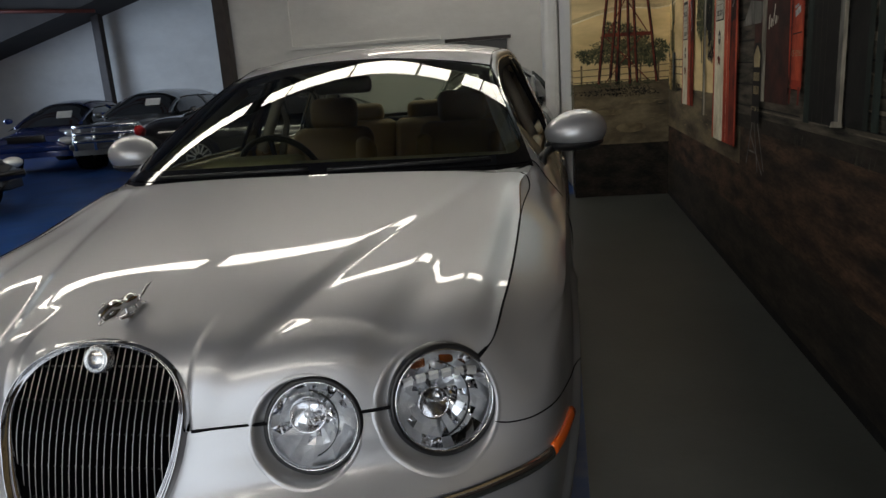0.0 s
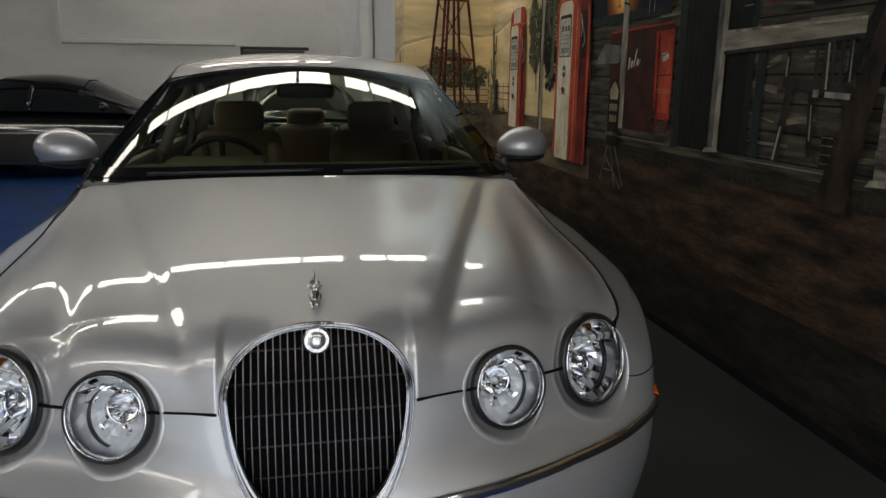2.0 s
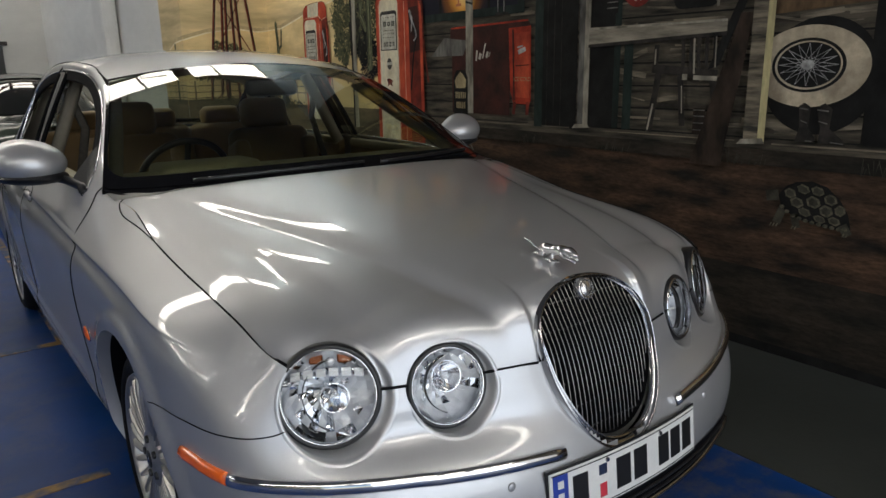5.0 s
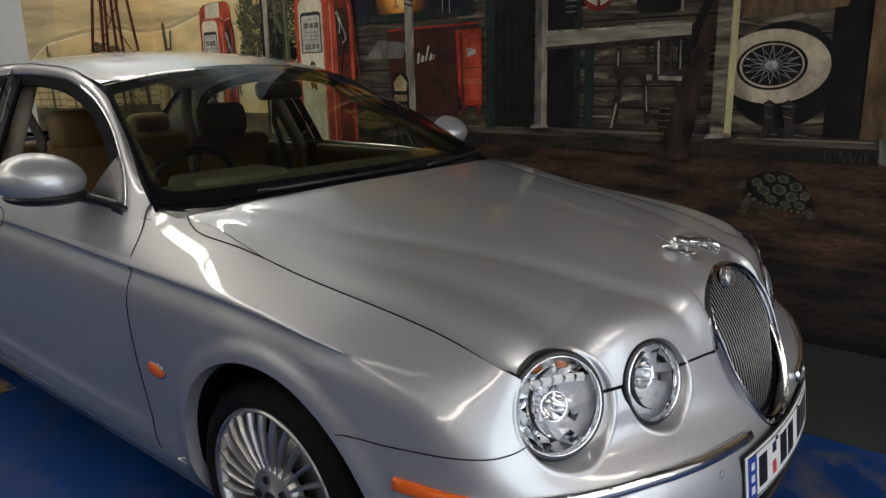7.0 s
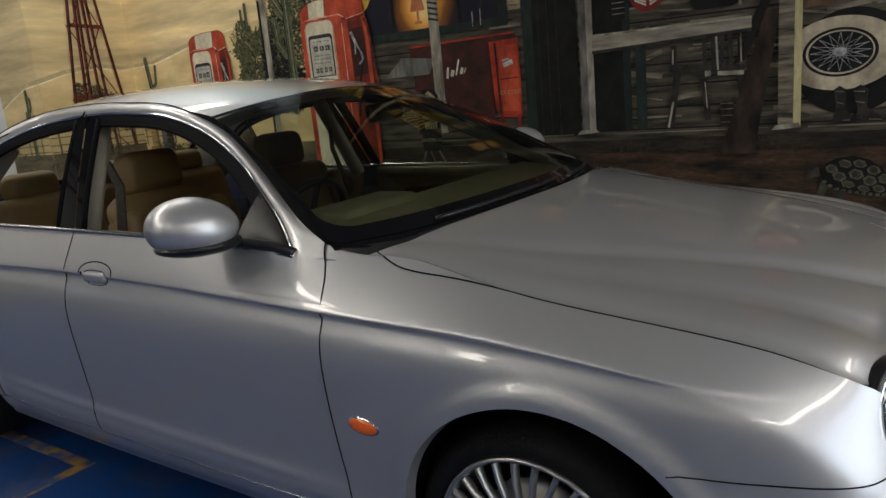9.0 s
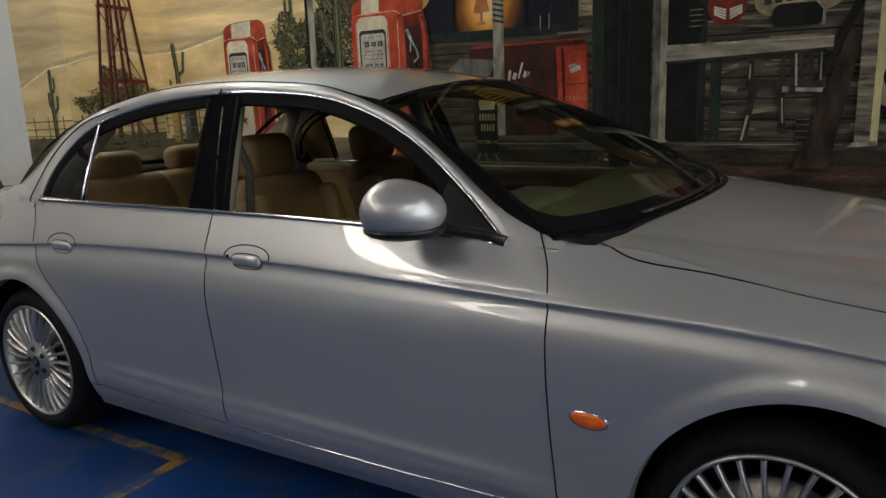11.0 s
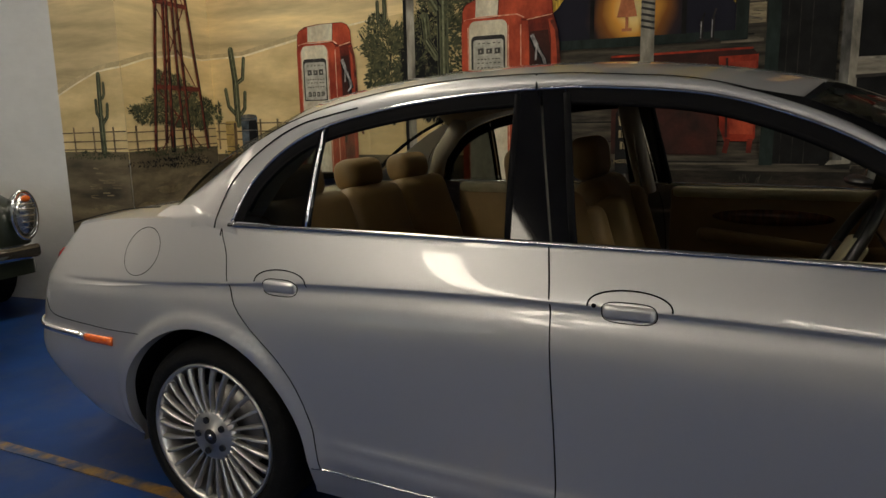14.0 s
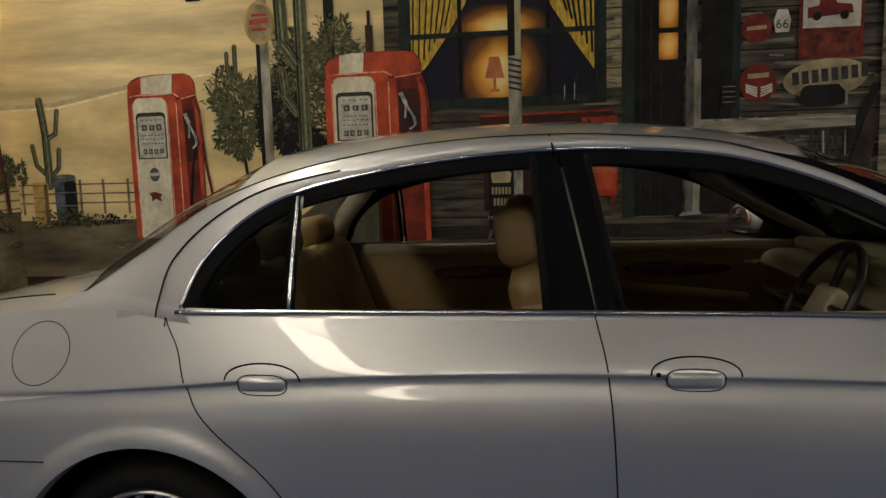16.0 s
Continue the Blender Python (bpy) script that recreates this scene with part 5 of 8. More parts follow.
# black printed border of the glass, wide along the foot and round in the corner
path = [(0.985, v) for v in np.linspace(0.9, 0.17, 10)] + [(0.985 - 0.07 * (1 - math.cos(q)), 0.072 + 0.10 * (1 - math.sin(q))) for q in np.linspace(0.15, 1.5, 8)] + [(s_, 0.072) for s_ in np.linspace(0.89, 0.0, 16)]
rim = [(1.0, v) for v in np.linspace(0.9, 0.10, 14)] + [(1.0, 0.05), (1.0, 0.02), (0.98, 0.0), (0.94, 0.0)] + [(s_, 0.0) for s_ in np.linspace(0.88, 0.0, 16)]


def on_glass(s_, t, lift):
    return Vector(ws_low(s_)).lerp(Vector(ws_high(s_)), t) + Vector(WS["out"]).normalized() * (WS["bulge"] * 4 * t * (1 - t) + lift)


ruled("screen_print", [on_glass(a, b, 0.002) for a, b in path], [on_glass(a, b, 0.002) for a, b in rim], "gloss black", 3)
# tint band sticker and the wipers
screen_patch(ws_low, ws_high, "gloss black", "screen_label", -0.80, -0.64, 0.925, 0.955, lift=0.002, n=8, rows=3, **WS)
for x0, x1, y1 in ((-0.55, 0.05, 0.012), (0.12, 0.66, 0.03)):
    pts = []
    for t in np.linspace(0, 1, 12):
        s = (x0 + (x1 - x0) * t) / 0.79
        a, b = Vector(ws_low(s)), Vector(ws_high(s))
        pts.append(a.lerp(b, 0.012 + y1 * t) + Vector((0, -0.006, 0.010)))
    v, f = tube(pts, 0.006, 6)
    put("wiper", mesh_of("wiper", v, f), "black plastic", car, "black wiper arm")


def cowl():
    n = 60
    verts = []
    for s in np.linspace(-1, 1, n):
        a, b = Vector(bonnet_point(s, 1.0)), Vector(ws_low(s))
        verts += [a + Vector((0, 0.001, -0.003)), a.lerp(b, 0.5) + Vector((0, 0, -0.004)), b + Vector((0, 0.02, -0.004))]
    put("cowl", mesh_of("cowl", verts, grid_faces(n, 3)), "black plastic", car, "black plastic cowl below the windscreen")


cowl()


def roof():
    nu, nv = 41, 50
    verts = []
    for s in np.linspace(-1, 1, nu):
        y0, y1 = 2.022 + 0.075 * s * s, 3.575 + 0.03 * s * s
        for t in np.linspace(0, 1, nv):
            y = y0 + (y1 - y0) * t
            xr, zr = float(spline(O_Y, O_X, y)), float(spline(O_Y, O_Z, y))
            zc = float(spline((2.02, 2.2, 2.5, 2.8, 3.2, 3.4, 3.58), (1.440, 1.474, 1.510, 1.520, 1.506, 1.485, 1.455), y))
            verts.append((xr * s, y, zr + (zc - zr) * (1 - abs(s) ** 2.4)))
    put("roof", mesh_of("roof", verts, grid_faces(nu, nv)), "silver paint", car)
    lining = [(x * 0.985, y, z - 0.035) for x, y, z in verts]
    put("headliner", mesh_of("headliner", lining, grid_faces(nu, nv)), "headliner", car, "pale cloth headliner")


roof()


def rs_low(s):
    return (0.690 * s, 4.16 - 0.10 * s * s, 1.072 - 0.016 * s * s)


def rs_high(s):
    return (0.648 * s, 3.580 + 0.03 * s * s, 1.452 - 0.115 * abs(s) ** 2.4)


screen_patch(rs_low, rs_high, "side glass", "rear_screen", -0.95, 0.95, 0.06, 0.97, 0.03, (0, 0.5, 0.85), label="rear window glass")
for s0, s1, v0, v1 in ((-1, 1, 0, 0.06), (-1, 1, 0.97, 1.0), (-1, -0.95, 0, 1), (0.95, 1, 0, 1)):
    screen_patch(rs_low, rs_high, "gloss black", "rear_screen_border", s0, s1, v0, v1, 0.03, (0, 0.5, 0.85), lift=-0.001)


def boot():
    nu, nv = 61, 40
    k0, k1 = 11 * 22, 13 * 22
    tail_x, tail_y, tail_z = (TOP_LINE[k1:, c][::-1] for c in range(3))
    side = TOP_LINE[k0:k1 + 1]
    verts = []
    for s in np.linspace(-1, 1, nu):
        a = abs(s)
        y0 = 4.155 - 0.10 * s * s
        xr = a * tail_x[-1]
        yr = float(np.interp(xr, tail_x, tail_y))
        for t in np.linspace(0, 1, nv):
            y = y0 + (yr - y0) * t
            ys = 4.055 + (tail_y[-1] - 4.055) * t
            xg, zg = float(np.interp(ys, side[:, 1], side[:, 0])), float(np.interp(ys, side[:, 1], side[:, 2]))
            zc = float(mono((4.0, 4.2, 4.35, 4.5, 4.62, 4.70, 4.77), (1.085, 1.062, 1.042, 1.018, 0.995, 0.976, 0.950), y))
            verts.append((xg * s, y, zg + (zc - zg) * (1 - a ** 3.2)))
    put("boot_lid", mesh_of("boot_lid", verts, grid_faces(nu, nv)), "silver paint", car)
    pts = [(0.665 - 0.05 * max(0, (y - 4.35)) , y, float(mono((4.1, 4.3, 4.45, 4.66), (1.052, 1.037, 1.012, 0.965), y)) + 0.004) for y in np.linspace(4.16, 4.66, 20)]
    v, f = tube(pts, 0.0022, 6)
    both("boot_seam", v, f, "seam black")


boot()


# door mirrors
def door_mirror(s):
    def sx(p):
        return Matrix.Diagonal((s, 1, 1, 1)) @ p
    root = thing_part("door_mirror")
    m = Matrix.Translation((0.965, 1.80, 1.100)) @ Euler((radians(3), radians(-4), radians(16))).to_matrix().to_4x4()
    bm = ball_bm(0.125, 0.118, 0.080, m, 40)
    for v_ in bm.verts:
        q = m.inverted() @ v_.co
        if q.y > 0.012:
            q.y = 0.012 + (q.y - 0.012) * 0.30
        q.z *= 1.0 + 0.10 * (q.x / 0.125)
        if q.z < -0.045:
            q.z = -0.045 + (q.z + 0.045) * 0.55
        v_.co = m @ q
    bm.transform(Matrix.Diagonal((s, 1, 1, 1)))
    bmesh.ops.recalc_face_normals(bm, faces=bm.faces[:])
    me = bpy.data.meshes.new("door_mirror")
    bm.to_mesh(me)
    bm.free()
    me.polygons.foreach_set("use_smooth", [True] * len(me.polygons))
    me.materials.append(M["silver paint"])
    root.data = me
    tagged(root, "silver door mirror on a black foot")
    bm = ball_bm(0.118, 0.100, 0.030, Matrix.Translation((0.960, 1.79, 1.050)) @ Euler((0, radians(-2), radians(16))).to_matrix().to_4x4(), 24)
    bm.transform(Matrix.Diagonal((s, 1, 1, 1)))
    part("mirror_foot", bm, "black plastic", root)
    pts = [(0.90, 1.78, 1.043), (0.865, 1.72, 1.035), (0.835, 1.63, 1.02), (0.838, 1.56, 1.006)]
    v, f = tube([(s * x, y, z) for x, y, z in pts], 0.016, 8)
    put("mirror_arm", mesh_of("mirror_arm", v, f), "black plastic", root)
    bm = ball_bm(0.098, 0.006, 0.060, Matrix.Translation((0.962, 1.84, 1.100)) @ Euler((0, 0, radians(16))).to_matrix().to_4x4(), 24)
    bm.transform(Matrix.Diagonal((s, 1, 1, 1)))
    part("mirror_glass", bm, "chrome", root)


for s in (1, -1):
    door_mirror(s)


# door handles
def door_handle(y0, z0, s, lock):
    root = thing_part("door_handle")
    p = on_side(y0, z0)
    px = p.x
    # bowl rim drawn as a raised oval, and the grip
    pts = []
    for a in np.linspace(0, math.pi, 24):
        q = on_side(y0 + 0.098 * math.cos(a), z0 + 0.004 + 0.040 * math.sin(a) ** 0.8, 0.0)
        pts.append((s * q.x, q.y, q.z))
    v, f = tube(pts, 0.0022, 6)
    root.data = mesh_of("door_handle", v, f)
    root.data.materials.append(M["seam black"])
    bm = box_bm(0.024, 0.122, 0.044, Matrix.Translation((s * (px + 0.004), y0, z0 - 0.006)), 0.0115, 4)
    for v_ in bm.verts:
        d = v_.co.y - y0
        v_.co.x -= s * 0.006 * (d / 0.06) ** 2
        v_.co.z += 0.010 * (d / 0.064) ** 2 if v_.co.z < z0 - 0.006 else -0.006 * (d / 0.064) ** 2
    part("grip", bm, "silver paint", root)
    # the joint round the grip
    pts = []
    for a in np.linspace(0, 2 * math.pi, 40, endpoint=False):
        q = on_side(y0 + 0.064 * math.copysign(abs(math.cos(a)) ** 0.6, math.cos(a)), z0 - 0.006 + 0.0245 * math.copysign(abs(math.sin(a)) ** 0.6, math.sin(a)), 0.0)
        pts.append((s * q.x, q.y, q.z))
    v, f = tube(pts, 0.0015, 6, True)
    put("grip_joint", mesh_of("grip_joint", v, f), "seam black", root)
    if lock:
        q = on_side(y0 + 0.082, z0 + 0.006)
        part("lock", ball_bm(0.003, 0.006, 0.006, Matrix.Translation((s * q.x, q.y, q.z)), 12), "seam black", root)


for s in (1, -1):
    door_handle(2.435, 0.900, s, True)
    door_handle(3.462, 0.868, s, False)


# cabin inside
def seat(x, y, front=True):
    root = part("seat", box_bm(0.50, 0.50, 0.16, Matrix.Translation((x, y, 0.53)) @ Euler((radians(-6), 0, 0)).to_matrix().to_4x4(), 0.06, 4), "leather", car, "beige leather seat")
    m = Matrix.Translation((x, y + 0.31, 0.83)) @ Euler((radians(-17), 0, 0)).to_matrix().to_4x4()
    part("backrest", box_bm(0.47, 0.15, 0.56, m, 0.065, 4), "leather", root)
    for k in (-1, 1):
        part("side_bolster", box_bm(0.09, 0.19, 0.46, m @ Matrix.Translation((k * 0.20, -0.03, -0.03)), 0.04, 3), "leather", root)
    part("headrest", box_bm(0.27, 0.12, 0.175, Matrix.Translation((x, y + 0.425, 1.175)) @ Euler((radians(-8), 0, 0)).to_matrix().to_4x4(), 0.05, 4), "leather", root)
    for k in (-0.06, 0.06):
        v, f = tube([(x + k, y + 0.40, 1.05), (x + k, y + 0.415, 1.14)], 0.006, 8)
        put("headrest_post", mesh_of("headrest_post", v, f), "chrome", root)


seat(-0.37, 2.42)
seat(0.37, 2.42)


def rear_bench():
    root = part("rear_bench", box_bm(1.30, 0.50, 0.17, Matrix.Translation((0, 3.30, 0.55)), 0.06, 4), "leather", car, "beige leather rear bench")
    for x in (-0.43, 0, 0.43):
        part("backrest", box_bm(0.46 if x else 0.42, 0.16, 0.58, Matrix.Translation((x, 3.62, 0.80)) @ Euler((radians(-20), 0, 0)).to_matrix().to_4x4(), 0.06, 4), "leather", root)
        part("headrest", box_bm(0.26, 0.12, 0.13, Matrix.Translation((x, 3.73, 1.125)) @ Euler((radians(-10), 0, 0)).to_matrix().to_4x4(), 0.05, 4), "leather", root)
    part("parcel_shelf", box_bm(1.30, 0.42, 0.03, Matrix.Translation((0, 3.93, 1.02)), 0.01, 2), "dash", root)


rear_bench()


def cabin():
    part("cabin_floor", box_bm(1.60, 3.3, 0.04, Matrix.Translation((0, 2.6, 0.28))), "carpet", car, smooth=False)
    part("underbody", box_bm(1.30, 4.4, 0.06, Matrix.Translation((0, 2.3, 0.20))), "seam black", car, smooth=False)
    part("front_bulkhead", box_bm(1.50, 0.06, 0.66, Matrix.Translation((0, 1.36, 0.62))), "seam black", car, smooth=False)
    part("rear_bulkhead", box_bm(1.40, 0.04, 0.70, Matrix.Translation((0, 3.86, 0.66))), "carpet", car, smooth=False)
    d = part("dashboard", box_bm(1.46, 0.42, 0.20, Matrix.Translation((0, 1.62, 0.90)), 0.07, 4), "dash", car, "beige and walnut dashboard")
    part("dash_top", box_bm(1.44, 0.36, 0.05, Matrix.Translation((0, 1.50, 1.005)) @ Euler((radians(6), 0, 0)).to_matrix().to_4x4(), 0.02, 3), "dash", d)
    part("instrument_hood", box_bm(0.40, 0.20, 0.07, Matrix.Translation((-0.37, 1.70, 1.03)), 0.03, 3), "dash", d)
    part("walnut_panel", box_bm(1.30, 0.02, 0.09, Matrix.Translation((0, 1.835, 0.90)), 0.004, 1), "walnut", d)
    part("centre_console", box_bm(0.26, 1.1, 0.22, Matrix.Translation((0, 2.35, 0.52)), 0.04, 3), "dash", car)
    m = Matrix.Translation((-0.37, 1.98, 0.965)) @ Euler((radians(-62), 0, 0)).to_matrix().to_4x4()
    v, f = tube([m @ Vector((0.185 * math.cos(a), 0.185 * math.sin(a), 0)) for a in np.linspace(0, 2 * math.pi, 40, endpoint=False)], 0.014, 8, True)
    w = put("steering_wheel", mesh_of("steering_wheel", v, f), "black plastic", car, "dark steering wheel")
    part("steering_boss", box_bm(0.14, 0.12, 0.05, m @ Matrix.Translation((0, 0, -0.02)), 0.02, 3), "dash", w)
    for a in (0, math.pi, -math.pi / 2):
        v, f = tube([m @ Vector((0.05 * math.cos(a), 0.05 * math.sin(a), -0.015)), m @ Vector((0.18 * math.cos(a), 0.18 * math.sin(a), 0))], 0.013, 8)
        put("wheel_spoke", mesh_of("wheel_spoke", v, f), "black plastic", w)
    part("inside_mirror", box_bm(0.25, 0.035, 0.07, Matrix.Translation((0.0, 1.86, 1.335)) @ Euler((radians(-10), 0, radians(8))).to_matrix().to_4x4(), 0.025, 3), "black plastic", car, "black inside mirror")
    for s in (1, -1):
        c = part("door_card", box_bm(0.05, 1.06, 0.60, Matrix.Translation((s * 0.80, 2.05, 0.72)), 0.02, 2), "leather", car, "beige door card")
        part("door_pocket", box_bm(0.05, 0.8, 0.16, Matrix.Translation((s * 0.765, 2.10, 0.60)), 0.03, 3), "leather piping", c)
        part("armrest", box_bm(0.06, 0.62, 0.06, Matrix.Translation((s * 0.755, 2.15, 0.79)) @ Euler((radians(6), 0, 0)).to_matrix().to_4x4(), 0.025, 3), "leather", c)
        part("walnut_inlay", ball_bm(0.012, 0.24, 0.035, Matrix.Translation((s * 0.772, 2.16, 0.90)), 24), "walnut", c)
        part("inner_handle", ball_bm(0.012, 0.045, 0.014, Matrix.Translation((s * 0.765, 1.83, 0.93)), 16), "chrome", c)
        part("card_top", box_bm(0.05, 1.04, 0.05, Matrix.Translation((s * 0.79, 2.05, 1.0)), 0.018, 2), "dash", c)
        c = part("rear_door_card", box_bm(0.05, 0.94, 0.60, Matrix.Translation((s * 0.785, 3.15, 0.72)), 0.02, 2), "leather", car, "beige rear door card")
        part("walnut_inlay", ball_bm(0.012, 0.19, 0.030, Matrix.Translation((s * 0.757, 3.08, 0.89)), 24), "walnut", c)
        part("card_top", box_bm(0.05, 0.92, 0.05, Matrix.Translation((s * 0.775, 3.15, 1.0)), 0.018, 2), "dash", c)
        v, f = tube([(s * 0.760, 2.68, 1.0), (s * 0.675, 2.715, 1.2), (s * 0.595, 2.745, 1.385)], 0.030, 8, flat=1.4)
        put("inner_pillar", mesh_of("inner_pillar", v, f), "headliner", car)
        v, f = tube([(s * 0.72, 3.74, 1.02), (s * 0.65, 3.66, 1.17), (s * 0.58, 3.52, 1.32)], 0.035, 8, flat=1.3)
        put("inner_rear_pillar", mesh_of("inner_rear_pillar", v, f), "headliner", car)
        v, f = tube([(s * 0.735, 1.56, 1.040), (s * 0.652, 1.84, 1.180), (s * 0.572, 2.14, 1.335)], 0.024, 8)
        put("inner_screen_pillar", mesh_of("inner_screen_pillar", v, f), "headliner", car)
        v, f = tube([(s * 0.655, 2.74, 1.34), (s * 0.60, 2.70, 1.15), (s * 0.66, 2.66, 0.9)], 0.02, 6, flat=0.2)
        put("seat_belt", mesh_of("seat_belt", v, f), "carpet", car, "dark seat belt")


cabin()

# ---- the mural ----
def paint_mat(name, c, c2=None, var=0.25, scale=7.0, stretch=(1, 1, 1), grain=0.2):
    c, c2 = tuple(min(0.95, q * 1.25) for q in c), c2 and tuple(q * 1.2 for q in c2)
    return material(name, c, 0.75, 0, var, scale, 0.05, 60, colour2=c2, stretch=stretch, contrast=(0.32, 0.68), spec=0.2, grain=grain)


paint_mat("sky paint", (0.76, 0.60, 0.32), (0.30, 0.235, 0.13), scale=1.5, stretch=(0.42, 0.42, 3.2), grain=0.10)
paint_mat("dune paint", (0.68, 0.53, 0.27), (0.48, 0.36, 0.17), scale=2.4, stretch=(0.7, 0.7, 2.2), grain=0.08)
paint_mat("dune crest paint", (0.76, 0.68, 0.50), (0.60, 0.50, 0.31), scale=4)
paint_mat("dune shade paint", (0.36, 0.28, 0.16), (0.48, 0.38, 0.21), scale=5)
paint_mat("dirt paint", (0.17, 0.135, 0.08), (0.04, 0.034, 0.024), scale=3.0, stretch=(1, 0.5, 2.2))
paint_mat("red dirt paint", (0.066, 0.038, 0.023), (0.009, 0.008, 0.007), scale=6.5, stretch=(1, 0.5, 2.2), grain=0.55)
paint_mat("night dirt paint", (0.030, 0.023, 0.017), (0.008, 0.008, 0.007), scale=5.5, stretch=(1, 0.5, 2), grain=0.5)
paint_mat("rock paint", (0.20, 0.16, 0.09), (0.09, 0.07, 0.04), scale=9)
paint_mat("shop wood paint", (0.088, 0.076, 0.057), (0.008, 0.008, 0.007), scale=7, stretch=(1, 0.5, 4))
paint_mat("shop wood light paint", (0.20, 0.17, 0.125), (0.035, 0.033, 0.027), scale=10, stretch=(1, 0.5, 4))
paint_mat("black paint", (0.010, 0.010, 0.010), (0.004, 0.004, 0.004), scale=9)
paint_mat("green frame paint", (0.018, 0.029, 0.025), (0.008, 0.012, 0.011), scale=14, stretch=(1, 1, 0.4))
paint_mat("white post paint", (0.36, 0.335, 0.27), (0.10, 0.092, 0.075), scale=13, stretch=(1, 1, 0.35))
paint_mat("grey post paint", (0.16, 0.155, 0.14), (0.04, 0.04, 0.037), scale=13, stretch=(1, 1, 0.35))
paint_mat("rail paint", (0.29, 0.26, 0.205), (0.11, 0.098, 0.078), scale=9, stretch=(1, 0.4, 3))
paint_mat("cream post paint", (0.46, 0.41, 0.22), (0.26, 0.23, 0.13), scale=10, stretch=(1, 1, 0.3))
paint_mat("pump red paint", (0.47, 0.078, 0.034), (0.22, 0.030, 0.016), scale=9, stretch=(1, 1, 0.6))
paint_mat("pump dark red paint", (0.17, 0.024, 0.014), (0.06, 0.012, 0.009), scale=9)
paint_mat("pump white paint", (0.62, 0.58, 0.45), (0.42, 0.37, 0.26), scale=8, stretch=(1, 1, 0.6))
paint_mat("dial paint", (0.46, 0.45, 0.38), (0.28, 0.27, 0.23), scale=22)
paint_mat("dial ink paint", (0.09, 0.085, 0.075), (0.04, 0.04, 0.035), scale=40)
paint_mat("pump light paint", (0.75, 0.45, 0.32), (0.45, 0.16, 0.09), scale=20)
paint_mat("light leaf paint", (0.17, 0.155, 0.075), (0.05, 0.052, 0.026), scale=30)
paint_mat("ink paint", (0.04, 0.038, 0.035), (0.02, 0.02, 0.02), scale=20)
paint_mat("cactus paint", (0.13, 0.135, 0.075), (0.045, 0.05, 0.03), scale=16, stretch=(1, 4, 0.5))
paint_mat("light cactus paint", (0.24, 0.25, 0.15), (0.10, 0.11, 0.065), scale=30)
paint_mat("leaf paint", (0.085, 0.088, 0.045), (0.014, 0.018, 0.010), scale=26)
paint_mat("mill paint", (0.17, 0.036, 0.02), (0.04, 0.012, 0.010), scale=16)
paint_mat("fence paint", (0.22, 0.16, 0.09), (0.07, 0.05, 0.03), scale=18)
paint_mat("barrel paint", (0.10, 0.13, 0.15), (0.02, 0.026, 0.032), scale=12, stretch=(1, 1, 2))
paint_mat("dark wood paint", (0.035, 0.030, 0.026), (0.008, 0.008, 0.008), scale=14)
paint_mat("poster paint", (0.46, 0.075, 0.035), (0.28, 0.04, 0.02), scale=9)
paint_mat("ochre paint", (0.50, 0.34, 0.11), (0.26, 0.17, 0.06), scale=12)
paint_mat("night blue paint", (0.018, 0.020, 0.040), (0.007, 0.007, 0.012), scale=6)
paint_mat("curtain paint", (0.58, 0.40, 0.06), (0.25, 0.16, 0.03), scale=16, stretch=(1, 5, 1))
paint_mat("shade paint", (0.52, 0.20, 0.09), (0.33, 0.11, 0.05), scale=12)
paint_mat("cooler red paint", (0.40, 0.045, 0.018), (0.13, 0.016, 0.011), scale=8)
paint_mat("cooler dark paint", (0.055, 0.016, 0.012), (0.018, 0.010, 0.009), scale=7)
paint_mat("sign red paint", (0.17, 0.024, 0.017), (0.06, 0.011, 0.009), scale=9)
paint_mat("sign cream paint", (0.34, 0.28, 0.16), (0.15, 0.12, 0.07), scale=9)
paint_mat("sign white paint", (0.52, 0.50, 0.43), (0.32, 0.30, 0.25), scale=9)
paint_mat("tyre white paint", (0.44, 0.38, 0.28), (0.20, 0.165, 0.12), scale=6)
paint_mat("chrome paint", (0.42, 0.42, 0.42), (0.10, 0.10, 0.10), scale=24)
paint_mat("log paint", (0.042, 0.028, 0.020), (0.008, 0.006, 0.005), scale=14, stretch=(1, 1, 0.4))
paint_mat("plank paint", (0.34, 0.26, 0.13), (0.15, 0.105, 0.05), scale=9, stretch=(1, 0.4, 3))
paint_mat("scute paint", (0.11, 0.10, 0.07), (0.03, 0.03, 0.022), scale=60)
paint_mat("turtle paint", (0.055, 0.052, 0.038), (0.018, 0.018, 0.014), scale=18)
paint_mat("brown post paint", (0.16, 0.105, 0.055), (0.05, 0.032, 0.018), scale=12, stretch=(1, 1, 0.4))



